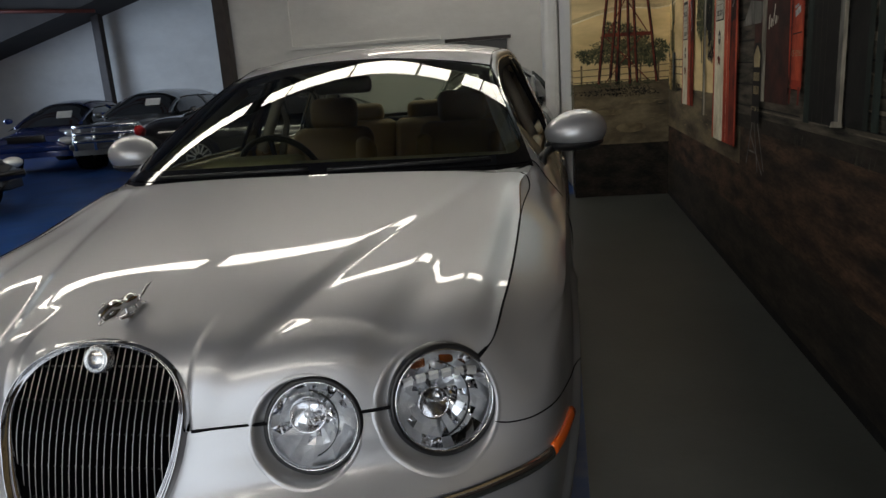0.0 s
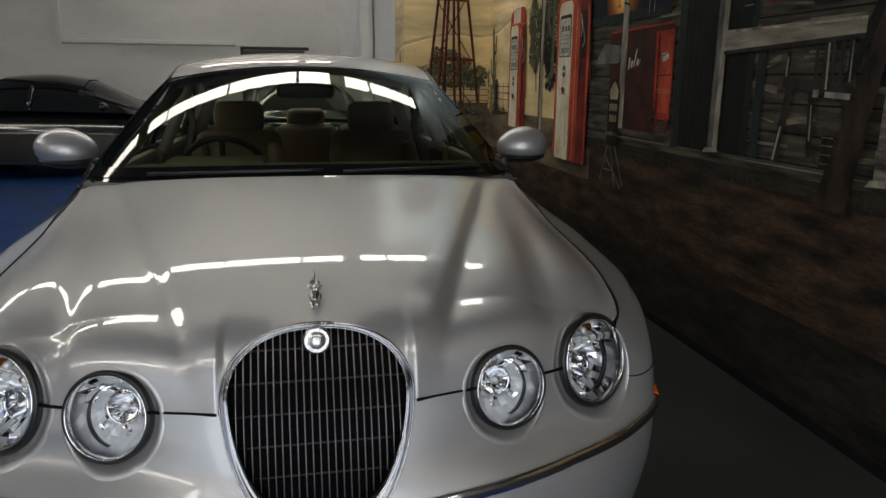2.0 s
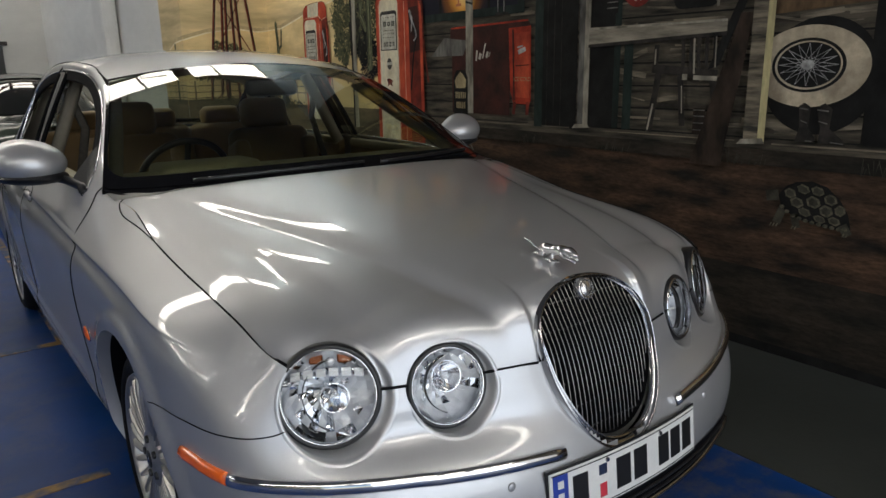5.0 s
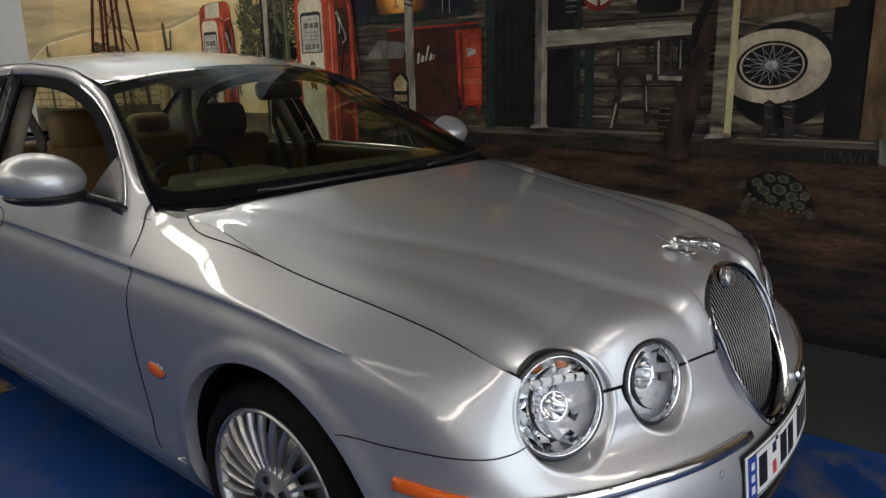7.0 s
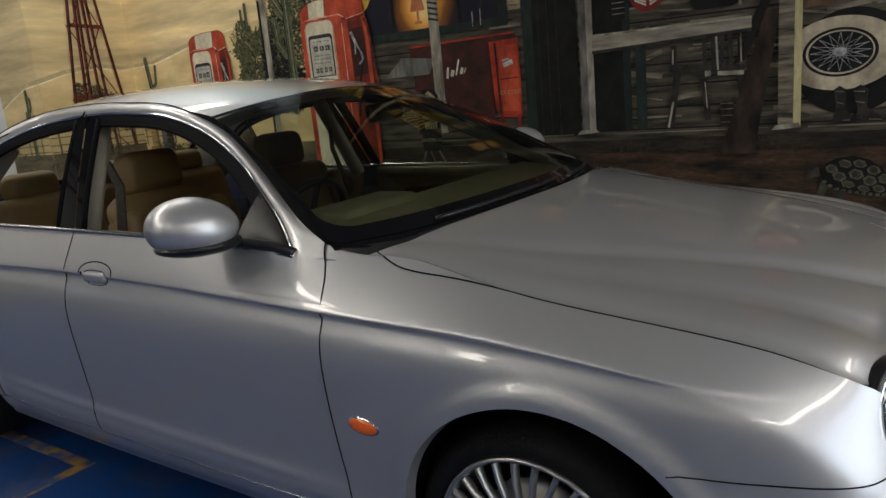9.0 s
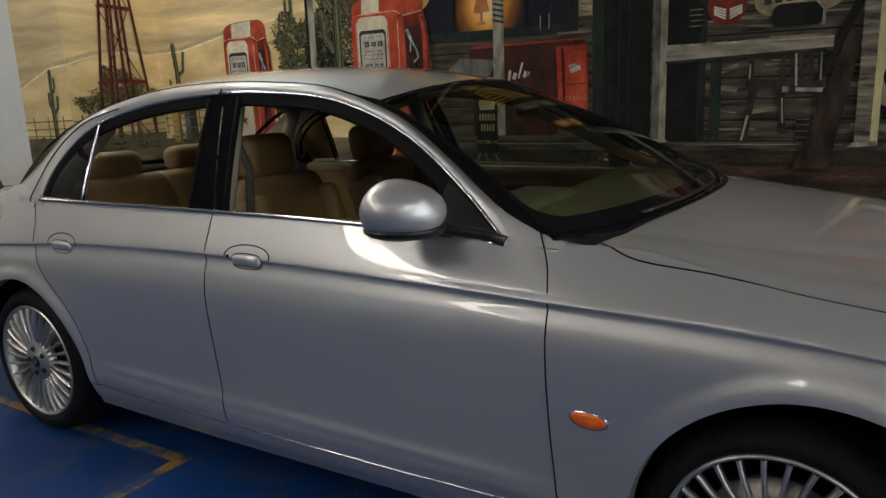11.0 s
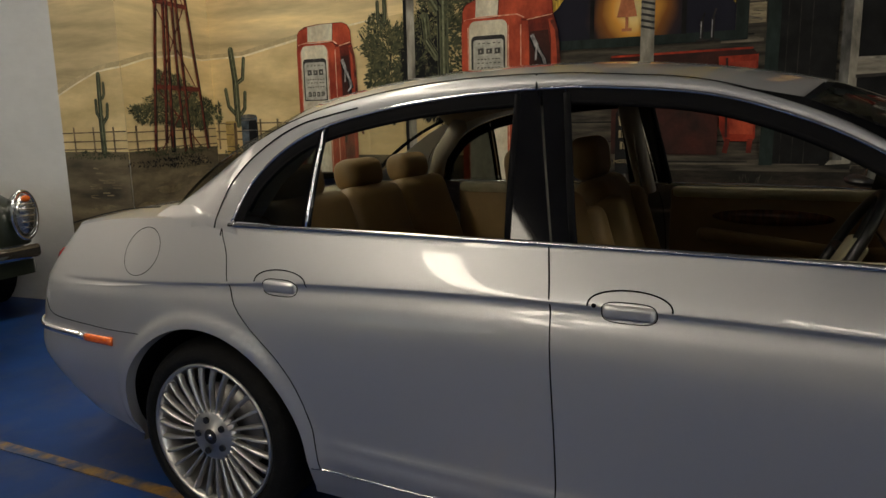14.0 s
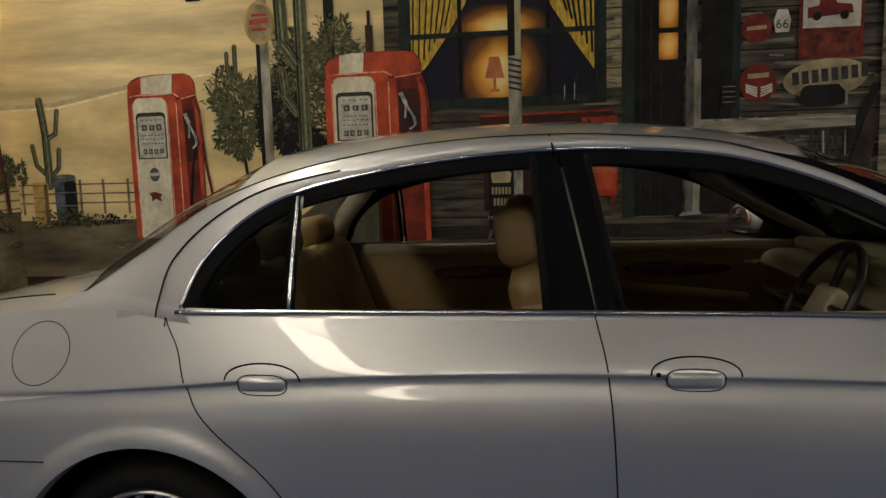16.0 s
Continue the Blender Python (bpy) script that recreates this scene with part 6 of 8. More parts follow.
def glow_paint(name, centre, size, stops):
    """Paint whose colour runs outwards from a centre on the wall, as the artist shaded it, with brush grain."""
    mat = material(name, (0.5, 0.5, 0.5), 0.75, 0, 0.25, 9, 0.05, 60, spec=0.2, grain=0.15)
    nt = mat.node_tree
    tc = nt.nodes.new("ShaderNodeTexCoord")
    mp = nt.nodes.new("ShaderNodeMapping")
    mp.vector_type = "TEXTURE"
    mp.inputs["Location"].default_value, mp.inputs["Scale"].default_value = centre, size
    nt.links.new(tc.outputs["Object"], mp.inputs["Vector"])
    ns = nt.nodes.new("ShaderNodeTexNoise")
    ns.inputs["Scale"].default_value = 1.6
    nt.links.new(mp.outputs[0], ns.inputs["Vector"])
    warp = nt.nodes.new("ShaderNodeVectorMath")
    warp.operation = "MULTIPLY_ADD"
    warp.inputs[1].default_value = (0.25, 0.25, 0.25)
    nt.links.new(ns.outputs["Color"], warp.inputs[0])
    nt.links.new(mp.outputs[0], warp.inputs[2])
    ln = nt.nodes.new("ShaderNodeVectorMath")
    ln.operation = "DISTANCE"
    ln.inputs[1].default_value = (0.125, 0.125, 0.125)
    nt.links.new(warp.outputs[0], ln.inputs[0])
    ramp = nt.nodes.new("ShaderNodeValToRGB")
    el = ramp.color_ramp.elements
    while len(el) < len(stops):
        el.new(0.5)
    for e, (p, c) in zip(el, stops):
        e.position, e.color = p, (*c, 1)
    nt.links.new(ln.outputs["Value"], ramp.inputs["Fac"])
    nt.links.new(ramp.outputs["Color"], nt.nodes["Principled BSDF"].inputs["Base Color"])
    return mat


GLOW = [(0.0, (0.95, 0.80, 0.42)), (0.22, (0.95, 0.72, 0.28)), (0.42, (0.80, 0.38, 0.07)), (0.62, (0.24, 0.09, 0.02)), (0.85, (0.030, 0.018, 0.020)), (1.0, (0.012, 0.012, 0.022))]
glow_paint("window glow paint", (1.97, 2.99, 1.96), (1.0, 0.30, 0.33), GLOW)
glow_paint("upper glow paint", (1.97, 2.99, 2.23), (1.0, 0.34, 0.16), GLOW)
DOOR = [(0.0, (0.95, 0.66, 0.26)), (0.45, (0.90, 0.50, 0.12)), (0.75, (0.62, 0.24, 0.03)), (1.0, (0.28, 0.08, 0.01))]
glow_paint("door glow paint", (1.97, 1.99, 2.07), (1.0, 0.075, 0.11), DOOR)
glow_paint("upper door glow paint", (1.97, 1.99, 2.29), (1.0, 0.075, 0.16), DOOR)
paint_mat("high sky paint", (0.62, 0.66, 0.66), (0.36, 0.50, 0.58), scale=1.2, stretch=(0.6, 0.6, 1.6), grain=0.05)
paint_mat("pale board paint", (0.40, 0.33, 0.20), (0.14, 0.115, 0.075), scale=9, stretch=(1, 0.5, 3))

mural = thing("wall_mural", "painted mural of an old desert petrol station on the wall", "mural")


class Wall:
    def __init__(self, parent, origin, along, normal):
        self.parent, self.o, self.a, self.n = parent, Vector(origin), Vector(along), Vector(normal)
        self.nudge, self.count = 0.0, 0

    def at(self, a, z, layer):
        return self.o + self.a * a + Vector((0, 0, z)) + self.n * (0.0016 * layer + self.nudge)

    def poly(self, name, pts, mat, layer, parent=None):
        self.count += 1
        self.nudge = 0.00004 * (self.count % 17)
        v = [self.at(a, z, layer) for a, z in pts]
        self.nudge = 0.0
        if (v[1] - v[0]).cross(v[2] - v[1]).dot(self.n) < 0:
            v = v[::-1]
        return put(name, mesh_of(name, v, [tuple(range(len(v)))], False), mat, parent or self.parent)

    def rect(self, name, a0, a1, z0, z1, mat, layer, parent=None, r=0.0):
        if r <= 0:
            pts = [(a0, z0), (a1, z0), (a1, z1), (a0, z1)]
        else:
            pts, s = [], 1 if a1 > a0 else -1
            for cx, cz, t0 in ((a1 - s * r, z1 - r, 0), (a0 + s * r, z1 - r, 90), (a0 + s * r, z0 + r, 180), (a1 - s * r, z0 + r, 270)):
                for t in range(0, 91, 18):
                    q = radians(t0 + t)
                    pts.append((cx + s * r * math.cos(q), cz + r * math.sin(q)))
        return self.poly(name, pts, mat, layer, parent)

    def oval(self, name, a, z, ra, rz, mat, layer, parent=None, n=36, turn=0.0):
        c, s = math.cos(turn), math.sin(turn)
        return self.poly(name, [(a + ra * math.cos(t) * c - rz * math.sin(t) * s, z + ra * math.cos(t) * s + rz * math.sin(t) * c) for t in np.linspace(0, 2 * math.pi, n, endpoint=False)], mat, layer, parent)

    def stroke(self, a0, z0, a1, z1, w, layer):
        d = Vector((a1 - a0, z1 - z0)).normalized() * (w / 2)
        q = [(a0 - d.y, z0 + d.x), (a1 - d.y, z1 + d.x), (a1 + d.y, z1 - d.x), (a0 + d.y, z0 - d.x)]
        q = [self.at(a, z, layer) for a, z in q]
        return q[::-1] if (q[1] - q[0]).cross(q[2] - q[1]).dot(self.n) < 0 else q

    def bars(self, name, segs, mat, layer, parent=None):
        """Painted strokes, each (a0, z0, a1, z1, width), every one a piece of its own; gives back the first."""
        first, name = None, name[:-1] if name.endswith("s") else name
        for k, seg in enumerate(segs):
            ob = put(name, mesh_of(name, self.stroke(*seg, layer + 0.6 * k / len(segs)), [(0, 1, 2, 3)], False), mat, parent or self.parent)
            first = first or ob
        return first

    def leaves(self, name, a, z, ra, rz, count, mat, layer, size=0.03, seed=1, hole=0.0):
        rnd = random.Random(seed)
        segs = []
        for _ in range(count):
            t, q = rnd.uniform(0, 6.283), math.sqrt(rnd.uniform(hole, 1))
            w = 1 + 0.25 * math.sin(3 * t + seed) + 0.12 * math.sin(7 * t)
            x, y = a + ra * q * w * math.cos(t), z + rz * q * w * math.sin(t)
            d, l = t + rnd.uniform(-0.9, 0.9), size * rnd.uniform(0.6, 1.4)
            segs.append((x, y, d, l))
        v, f = [], []
        for k, (x, y, d, l) in enumerate(segs):
            f.append(tuple(range(len(v), len(v) + 4)))
            e, s = Vector((math.cos(d), math.sin(d))) * l, Vector((-math.sin(d), math.cos(d))) * l * 0.17
            q = [self.at(a_, z_, layer + 0.6 * k / len(segs)) for a_, z_ in ((x, y), (x + e.x * 0.5 + s.x, y + e.y * 0.5 + s.y), (x + e.x, y + e.y), (x + e.x * 0.5 - s.x, y + e.y * 0.5 - s.y))]
            v += q[::-1] if (q[1] - q[0]).cross(q[2] - q[1]).dot(self.n) < 0 else q
        return tagged(put(name, mesh_of(name, v, f, False), mat, self.parent), kind="stuff")

    def cactus(self, name, stems, layer):
        """Ribbed stems with round ends, each (a0, z0, a1, z1, width)."""
        first = None
        for a0, z0, a1, z1, w in stems:
            d = Vector((a1 - a0, z1 - z0))
            t0, r = math.atan2(d.y, d.x), w / 2
            pts = [(a1 + r * math.cos(t0 + t), z1 + r * math.sin(t0 + t)) for t in np.linspace(-1.57, 1.57, 9)]
            pts += [(a0 + r * math.cos(t0 + t), z0 + r * math.sin(t0 + t)) for t in np.linspace(1.57, 4.71, 9)]
            ob = self.poly(name, pts, "cactus paint", layer, first)
            first = first or ob
            n = Vector((-d.y, d.x)).normalized()
            for k, mat in ((-0.75, "black paint"), (-0.25, "leaf paint"), (0.1, "light cactus paint"), (0.5, "leaf paint")):
                o = n * (r * k)
                self.bars("painted_rib", [(a0 + o.x, z0 + o.y, a1 + o.x, z1 + o.y, w * 0.13)], mat, layer + 0.7, first)
        return first

    def words(self, name, text, a, z, size, mat, layer, parent=None, step=1.0):
        cu = bpy.data.curves.new(name, "FONT")
        cu.body, cu.size, cu.align_x, cu.align_y = text, size, "CENTER", "CENTER"
        tmp = new("tmp_words", cu)
        bpy.context.view_layer.update()
        me = bpy.data.meshes.new_from_object(tmp.evaluated_get(bpy.context.evaluated_depsgraph_get()))
        bpy.data.objects.remove(tmp)
        right = -self.a if self.a.cross(Vector((0, 0, 1))).dot(self.n) < 0 else self.a
        for v in me.vertices:
            v.co = self.at(a, z, layer) + right * (v.co.x * step) + Vector((0, 0, v.co.y))
        return put(name, me, mat, parent or self.parent)


W = Wall(mural, (1.975, 0, 0), (0, 1, 0), (-1, 0, 0))
W.rect("painted_sky", 3.4, 6.338, 1.05, 2.80, "sky paint", 1)
W.poly("painted_dune", [(6.338, 1.05), (6.338, 1.845), (6.1, 1.84), (5.9, 1.87), (5.58, 1.925), (5.2, 1.99), (4.8, 2.04), (4.3, 2.09), (3.6, 2.12), (3.6, 1.05)], "dune paint", 2)
W.bars("painted_dune_shade", [(6.338, 1.866, 6.0, 1.873, 0.028), (6.0, 1.873, 5.58, 1.95, 0.034), (5.58, 1.95, 5.2, 2.015, 0.03)], "dune shade paint", 2.6)
W.bars("painted_dune_crest", [(6.338, 1.845, 6.0, 1.85, 0.012), (6.0, 1.85, 5.58, 1.925, 0.016), (5.58, 1.925, 5.2, 1.99, 0.016), (5.2, 1.99, 4.8, 2.04, 0.012)], "dune crest paint", 3)
W.rect("painted_dirt", 3.4, 6.338, 0.70, 1.09, "dirt paint", 3)
W.rect("painted_road", -4.0, 6.338, 0.40, 1.0, "red dirt paint", 2)
W.rect("painted_foreground", -4.0, 6.338, 0.05, 0.42, "night dirt paint", 3)
W.rect("skirting", -4.0, 6.338, 0.0, 0.052, "black paint", 3)
W.rect("painted_upper_wall", -4.0, 3.72, 1.03, 4.58, "shop wood paint", 4)
W.rect("painted_high_sky", 3.72, 6.338, 2.80, 4.58, "high sky paint", 1.5)
# fence, barrels, cacti
fence = [(6.33, z + 0.004, 5.05, z, 0.010) for z in (1.205, 1.268, 1.332)] + [(y, 1.13, y, 1.365, 0.018) for y in (6.30, 5.87, 5.70, 5.52)]
W.bars("painted_fence", fence, "fence paint", 4)
W.cactus("painted_cactus", [(6.090, 1.33, 6.093, 1.66, 0.062), (6.093, 1.66, 6.120, 1.90, 0.056), (6.080, 1.645, 6.017, 1.680, 0.034), (6.017, 1.680, 5.995, 1.83, 0.034), (6.115, 1.41, 6.177, 1.47, 0.034), (6.177, 1.47, 6.197, 1.60, 0.034), (6.060, 1.40, 6.015, 1.45, 0.034), (6.015, 1.45, 6.003, 1.57, 0.034)], 5)
W.rect("painted_barrel", 6.059, 5.896, 1.09, 1.394, "barrel paint", 7, r=0.02)
W.oval("painted_barrel_top", 5.977, 1.388, 0.080, 0.016, "grey post paint", 7.4, None, 20)
W.rect("painted_barrel_shade", 5.985, 5.896, 1.10, 1.36, "black paint", 7.3, r=0.03)
W.bars("painted_hoops", [(6.057, z, 5.900, z, 0.008) for z in (1.36, 1.28, 1.19)], "grey post paint", 8)
W.rect("painted_drum", 6.223, 6.109, 1.05, 1.352, "ochre paint", 6, r=0.015)
W.rect("painted_drum_shade", 6.140, 6.111, 1.06, 1.34, "brown post paint", 6.6, r=0.01)
W.bars("painted_drum_hoops", [(6.221, z, 6.111, z, 0.007) for z in (1.33, 1.245, 1.15)], "brown post paint", 6.9)
W.leaves("painted_weed_patch", 6.00, 1.10, 0.22, 0.05, 300, "leaf paint", 8, 0.025, 3)
W.leaves("painted_weed_patch", 5.75, 1.09, 0.30, 0.025, 260, "black paint", 8, 0.022, 4)


def pump(name, yl, yr, top, foot, band, end, base=0.0):
    """A painted petrol pump seen from its corner: yl, yr its edges, band the white stripe over the hood and end the front's right edge, both from 0 to 1 across."""
    w = yl - yr

    def P(*uv):
        return [(yl - w * u, top - v) for u, v in uv]

    def arch(u0, u1, v0, v1, r, n=6):
        """Outline with round upper corners."""
        ru = r / w
        left = [(u0 + ru * (1 - math.cos(q)), v0 + r * (1 - math.sin(q))) for q in np.linspace(0, 1.5708, n)]
        right = [(u1 - ru * (1 - math.cos(q)), v0 + r * (1 - math.sin(q))) for q in np.linspace(1.5708, 0, n)]
        return P((u0, v1), *left, *right, (u1, v1))
    low = top - foot
    g = W.poly(name, P((0.01, 0.10), (0.02, 0.06), (0.06, 0.035), (0.16, 0.012), (0.40, 0.0), (0.80, 0.0), (0.89, 0.02), (0.94, 0.06), (0.95, 0.15), (1.0, 0.25), (1.0, low), (0.02, low), (0.0, 0.6), (0.0, 0.2)), "pump dark red paint", base + 7)
    W.poly("painted_hood", P((0.02, 0.15), (0.015, 0.085), (0.05, 0.045), (band[0], 0.016), (band[0] - 0.01, 0.14)), "pump red paint", base + 8, g)
    W.poly("painted_hood_band", P((band[0], 0.016), (0.5 * sum(band), 0.004), (band[1], 0.004), (band[1] - 0.015, 0.13), (band[0] - 0.01, 0.14)), "pump white paint", base + 8.3, g)
    W.poly("painted_hood_end", P((band[1] + 0.01, 0.004), (0.80, 0.004), (0.88, 0.022), (0.93, 0.062), (0.94, 0.135), (end + 0.06, 0.16), (band[1] - 0.005, 0.135)), "pump red paint", base + 8, g)
    W.bars("painted_hood_rim", [(*P((0.03, 0.142))[0], *P((0.20, 0.128))[0], 0.008), (*P((0.20, 0.128))[0], *P((end - 0.05, 0.126))[0], 0.008), (*P((end - 0.05, 0.126))[0], *P((end + 0.02, 0.150))[0], 0.008), (*P((end + 0.05, 0.165))[0], *P((0.94, 0.142))[0], 0.006)], "pump light paint", base + 8.8, g)
    # side with a dark bay for the nozzle
    W.poly("painted_side", P((end, 0.19), (0.94, 0.16), (0.985, 0.26), (1.0, low), (end, low)), "pump dark red paint", base + 9, g)
    W.poly("painted_side_edge", P((end, 0.17), (end + 0.06, 0.17), (end + 0.07, 0.26), (end + 0.09, low), (end, low)), "pump red paint", base + 9.4, g)
    W.poly("painted_side_edge", P((0.90, 0.17), (0.94, 0.165), (0.985, 0.26), (1.0, low), (0.95, low), (0.93, 0.28)), "pump red paint", base + 9.4, g)
    W.poly("painted_bay", P((end + 0.08, 0.24), (0.90, 0.235), (0.925, 0.36), (0.93, 0.56), (end + 0.09, 0.58)), "cooler dark paint", base + 9.8, g)
    # front with its pale panel
    W.poly("painted_front", arch(0.005, end, 0.135, low, 0.05), "pump red paint", base + 10, g)
    W.poly("painted_front_panel", arch(0.085, end - 0.15, 0.15, low, 0.045), "pump white paint", base + 11, g)
    for u in (0.075, end - 0.14, end - 0.012):
        W.bars("painted_edge_light", [(*P((u, 0.19))[0], *P((u + 0.004, 0.55))[0], 0.007), (*P((u + 0.004, 0.55))[0], *P((u + 0.01, low - 0.01))[0], 0.007)], "pump light paint", base + 11.6, g)
    u0, u1, v0, v1 = 0.11, end - 0.17, 0.245, 0.55
    W.poly("painted_dial", arch(u0, u1, v0, v1, 0.03), "ink paint", base + 12, g)
    W.poly("painted_dial_face", arch(u0 + 0.022, u1 - 0.018, v0 + 0.026, v1 - 0.008, 0.02), "dial paint", base + 13, g)
    rnd = random.Random(int(yl * 100))
    segs, wide = [], (u1 - u0 - 0.10)
    for v, n, fill, thick in ((0.295, 5, 0.5, 0.006), (0.345, 3, 0.72, 0.040), (0.395, 7, 0.6, 0.007), (0.42, 6, 0.6, 0.006), (0.45, 7, 0.6, 0.007), (0.502, 4, 0.66, 0.036)):
        for k in range(n):
            c = u0 + 0.06 + wide * (k + 0.5) / n + rnd.uniform(-0.006, 0.006)
            d = 0.5 * fill * wide / n
            p, e = P((c - d, v))[0], P((c + d, v))[0]
            segs.append((p[0], p[1], e[0], e[1] + rnd.uniform(-0.002, 0.003), thick * rnd.uniform(0.8, 1.05)))
    W.bars("painted_dial_bars", segs, "dial ink paint", base + 14, g)
    W.bars("painted_dial_digits", [(*P((u0 + 0.06 + wide * (k + 0.5) / n, v - 0.008))[0], *P((u0 + 0.06 + wide * (k + 0.5) / n, v + 0.008))[0], 0.008) for v, n in ((0.345, 3), (0.502, 4)) for k in range(n)], "dial paint", base + 14.8, g)
    # nozzle on its hook, hose down to the ground
    noz = P((end + 0.10, 0.26), (end + 0.15, 0.33), (end + 0.22, 0.41), (end + 0.24, 0.46), (end + 0.18, 0.49), (end + 0.14, 0.42))
    W.bars("painted_nozzle_shadow", [(noz[k][0], noz[k][1] - 0.012, noz[k + 1][0], noz[k + 1][1] - 0.012, 0.040) for k in range(3)], "black paint", base + 12, g)
    W.bars("painted_nozzle", [(*noz[0], *noz[1], 0.026), (*noz[1], *noz[2], 0.016), (*noz[2], *noz[3], 0.020), (*noz[3], *noz[4], 0.012), (*noz[1], *noz[5], 0.012)], "chrome paint", base + 13, g)
    hose = P((0.93, 0.18), (0.985, 0.24), (1.0, 0.36), (1.03, 0.58), (1.10, 0.80))
    W.bars("painted_hose", [(*hose[k], *hose[k + 1], 0.020) for k in range(4)], "mill paint", base + 12, g)
    W.bars("painted_hose", [(*noz[3], *P((end + 0.17, 0.60))[0], 0.016), (*P((end + 0.17, 0.60))[0], *P((end + 0.11, 0.86))[0], 0.018)], "black paint", base + 12.6, g)
    c = P((0.5 * (u0 + u1), 0.655))[0]
    W.oval("painted_emblem", c[0], c[1], 0.036, 0.046, "dial ink paint", base + 12, g, 16)
    W.bars("painted_emblem_bars", [(c[0] + 0.034, c[1], c[0] - 0.034, c[1] + 0.004, 0.022)], "dial paint", base + 13, g)
    c = P((0.5 * (u0 + u1), 0.80))[0]
    W.poly("painted_emblem", [(c[0] + 0.05, c[1] + 0.02), (c[0] + 0.01, c[1] + 0.032), (c[0] - 0.045, c[1] + 0.012), (c[0] - 0.03, c[1] - 0.008), (c[0] - 0.04, c[1] - 0.035), (c[0] + 0.005, c[1] - 0.016), (c[0] + 0.035, c[1] - 0.035), (c[0] + 0.03, c[1] - 0.004)], "mill paint", base + 12, g)


pump("painted_pump", 5.475, 4.965, 2.040, 0.96, (0.21, 0.64), 0.69)
pump("painted_pump", 4.115, 3.450, 2.115, 0.80, (0.16, 0.40), 0.64, 8.0)
W.leaves("painted_bush", 4.66, 1.77, 0.235, 0.24, 2600, "leaf paint", 4, 0.036, 5)
W.leaves("painted_bush_light", 4.69, 1.82, 0.24, 0.23, 520, "light leaf paint", 5, 0.026, 6)
W.leaves("painted_bush_shade", 4.40, 1.74, 0.15, 0.30, 1500, "black paint", 5.2, 0.036, 15)
W.leaves("painted_bush", 4.30, 1.86, 0.20, 0.36, 2000, "leaf paint", 5.0, 0.036, 16)
W.leaves("painted_bush_light", 4.36, 2.02, 0.16, 0.16, 260, "light leaf paint", 5.85, 0.026, 18)
W.leaves("painted_bush_shade", 4.25, 1.50, 0.16, 0.16, 700, "black paint", 5.4, 0.040, 17)
W.bars("painted_branch", [(4.66, 1.3, 4.72, 1.8, 0.022), (4.70, 1.6, 4.92, 1.95, 0.014), (4.70, 1.65, 4.62, 2.0, 0.014)], "black paint", 3.6)
W.leaves("painted_bush", 4.05, 2.12, 0.17, 0.18, 1000, "leaf paint", 6, 0.034, 9)
W.leaves("painted_bush_light", 4.05, 2.14, 0.17, 0.18, 320, "light leaf paint", 6.7, 0.026, 10)
W.cactus("painted_tall_cactus", [(4.26, 1.45, 4.26, 2.75, 0.085), (4.385, 2.22, 4.40, 2.75, 0.085), (4.385, 2.20, 4.29, 2.06, 0.075), (4.385, 1.88, 4.40, 2.02, 0.070), (4.385, 1.87, 4.31, 1.76, 0.060), (4.71, 2.02, 4.71, 2.19, 0.032), (4.765, 2.03, 4.765, 2.15, 0.028), (4.765, 2.03, 4.72, 1.98, 0.026)], 6)
W.rect("painted_pole", 4.545, 4.475, 0.92, 2.75, "white post paint", 8)
W.rect("painted_pole_shade", 4.56, 4.535, 0.92, 2.25, "black paint", 9)
W.oval("painted_oval_sign", 4.53, 2.33, 0.100, 0.135, "ochre paint", 9)
W.oval("painted_oval_face", 4.53, 2.33, 0.085, 0.118, "sign cream paint", 10)
W.bars("painted_oval_bars", [(4.58, 2.38, 4.48, 2.38, 0.016), (4.595, 2.335, 4.465, 2.345, 0.032), (4.58, 2.29, 4.48, 2.29, 0.016)], "pump red paint", 11)
W.bars("painted_bottle", [(3.815, 2.10, 3.815, 2.28, 0.048), (3.815, 2.27, 3.815, 2.37, 0.022)], "log paint", 8)
W.bars("painted_bottle_light", [(3.826, 2.12, 3.826, 2.27, 0.008), (3.82, 2.29, 3.82, 2.35, 0.006)], "mill paint", 8.8)
W.bars("painted_dark_post", [(4.072, 1.5, 4.072, 2.9, 0.068)], "black paint", 5)
W.bars("painted_shed_lamp", [(5.02, 2.52, 4.92, 2.52, 0.06)], "black paint", 5)

# shop front
siding = []
for k in range(14):
    z = 1.06 + 0.12 * k
    for y0, y1 in ((3.72, 2.32), (1.78, 0.10)):
        siding.append((y0, z, y1, z - 0.004, 0.009))
W.bars("painted_siding_joints", siding, "black paint", 5)
rnd = random.Random(4)
W.bars("painted_siding_lights", [(y, z + rnd.uniform(-0.03, 0.03), y - rnd.uniform(0.06, 0.35), z + rnd.uniform(-0.03, 0.03), rnd.uniform(0.006, 0.03)) for y, z in [(rnd.uniform(0.35, 1.78), 1.12 + 0.12 * rnd.randrange(12)) for _ in range(95)] + [(rnd.uniform(2.36, 2.5), 1.76 + 0.12 * rnd.randrange(6)) for _ in range(10)]], "shop wood light paint", 6)
W.rect("painted_window_glass", 3.55, 2.42, 1.80, 2.75, "night blue paint", 6)
W.rect("painted_glow", 3.55, 2.42, 1.80, 2.185, "window glow paint", 6.4)
W.rect("painted_upper_glow", 3.55, 2.42, 2.195, 2.75, "upper glow paint", 6.4)
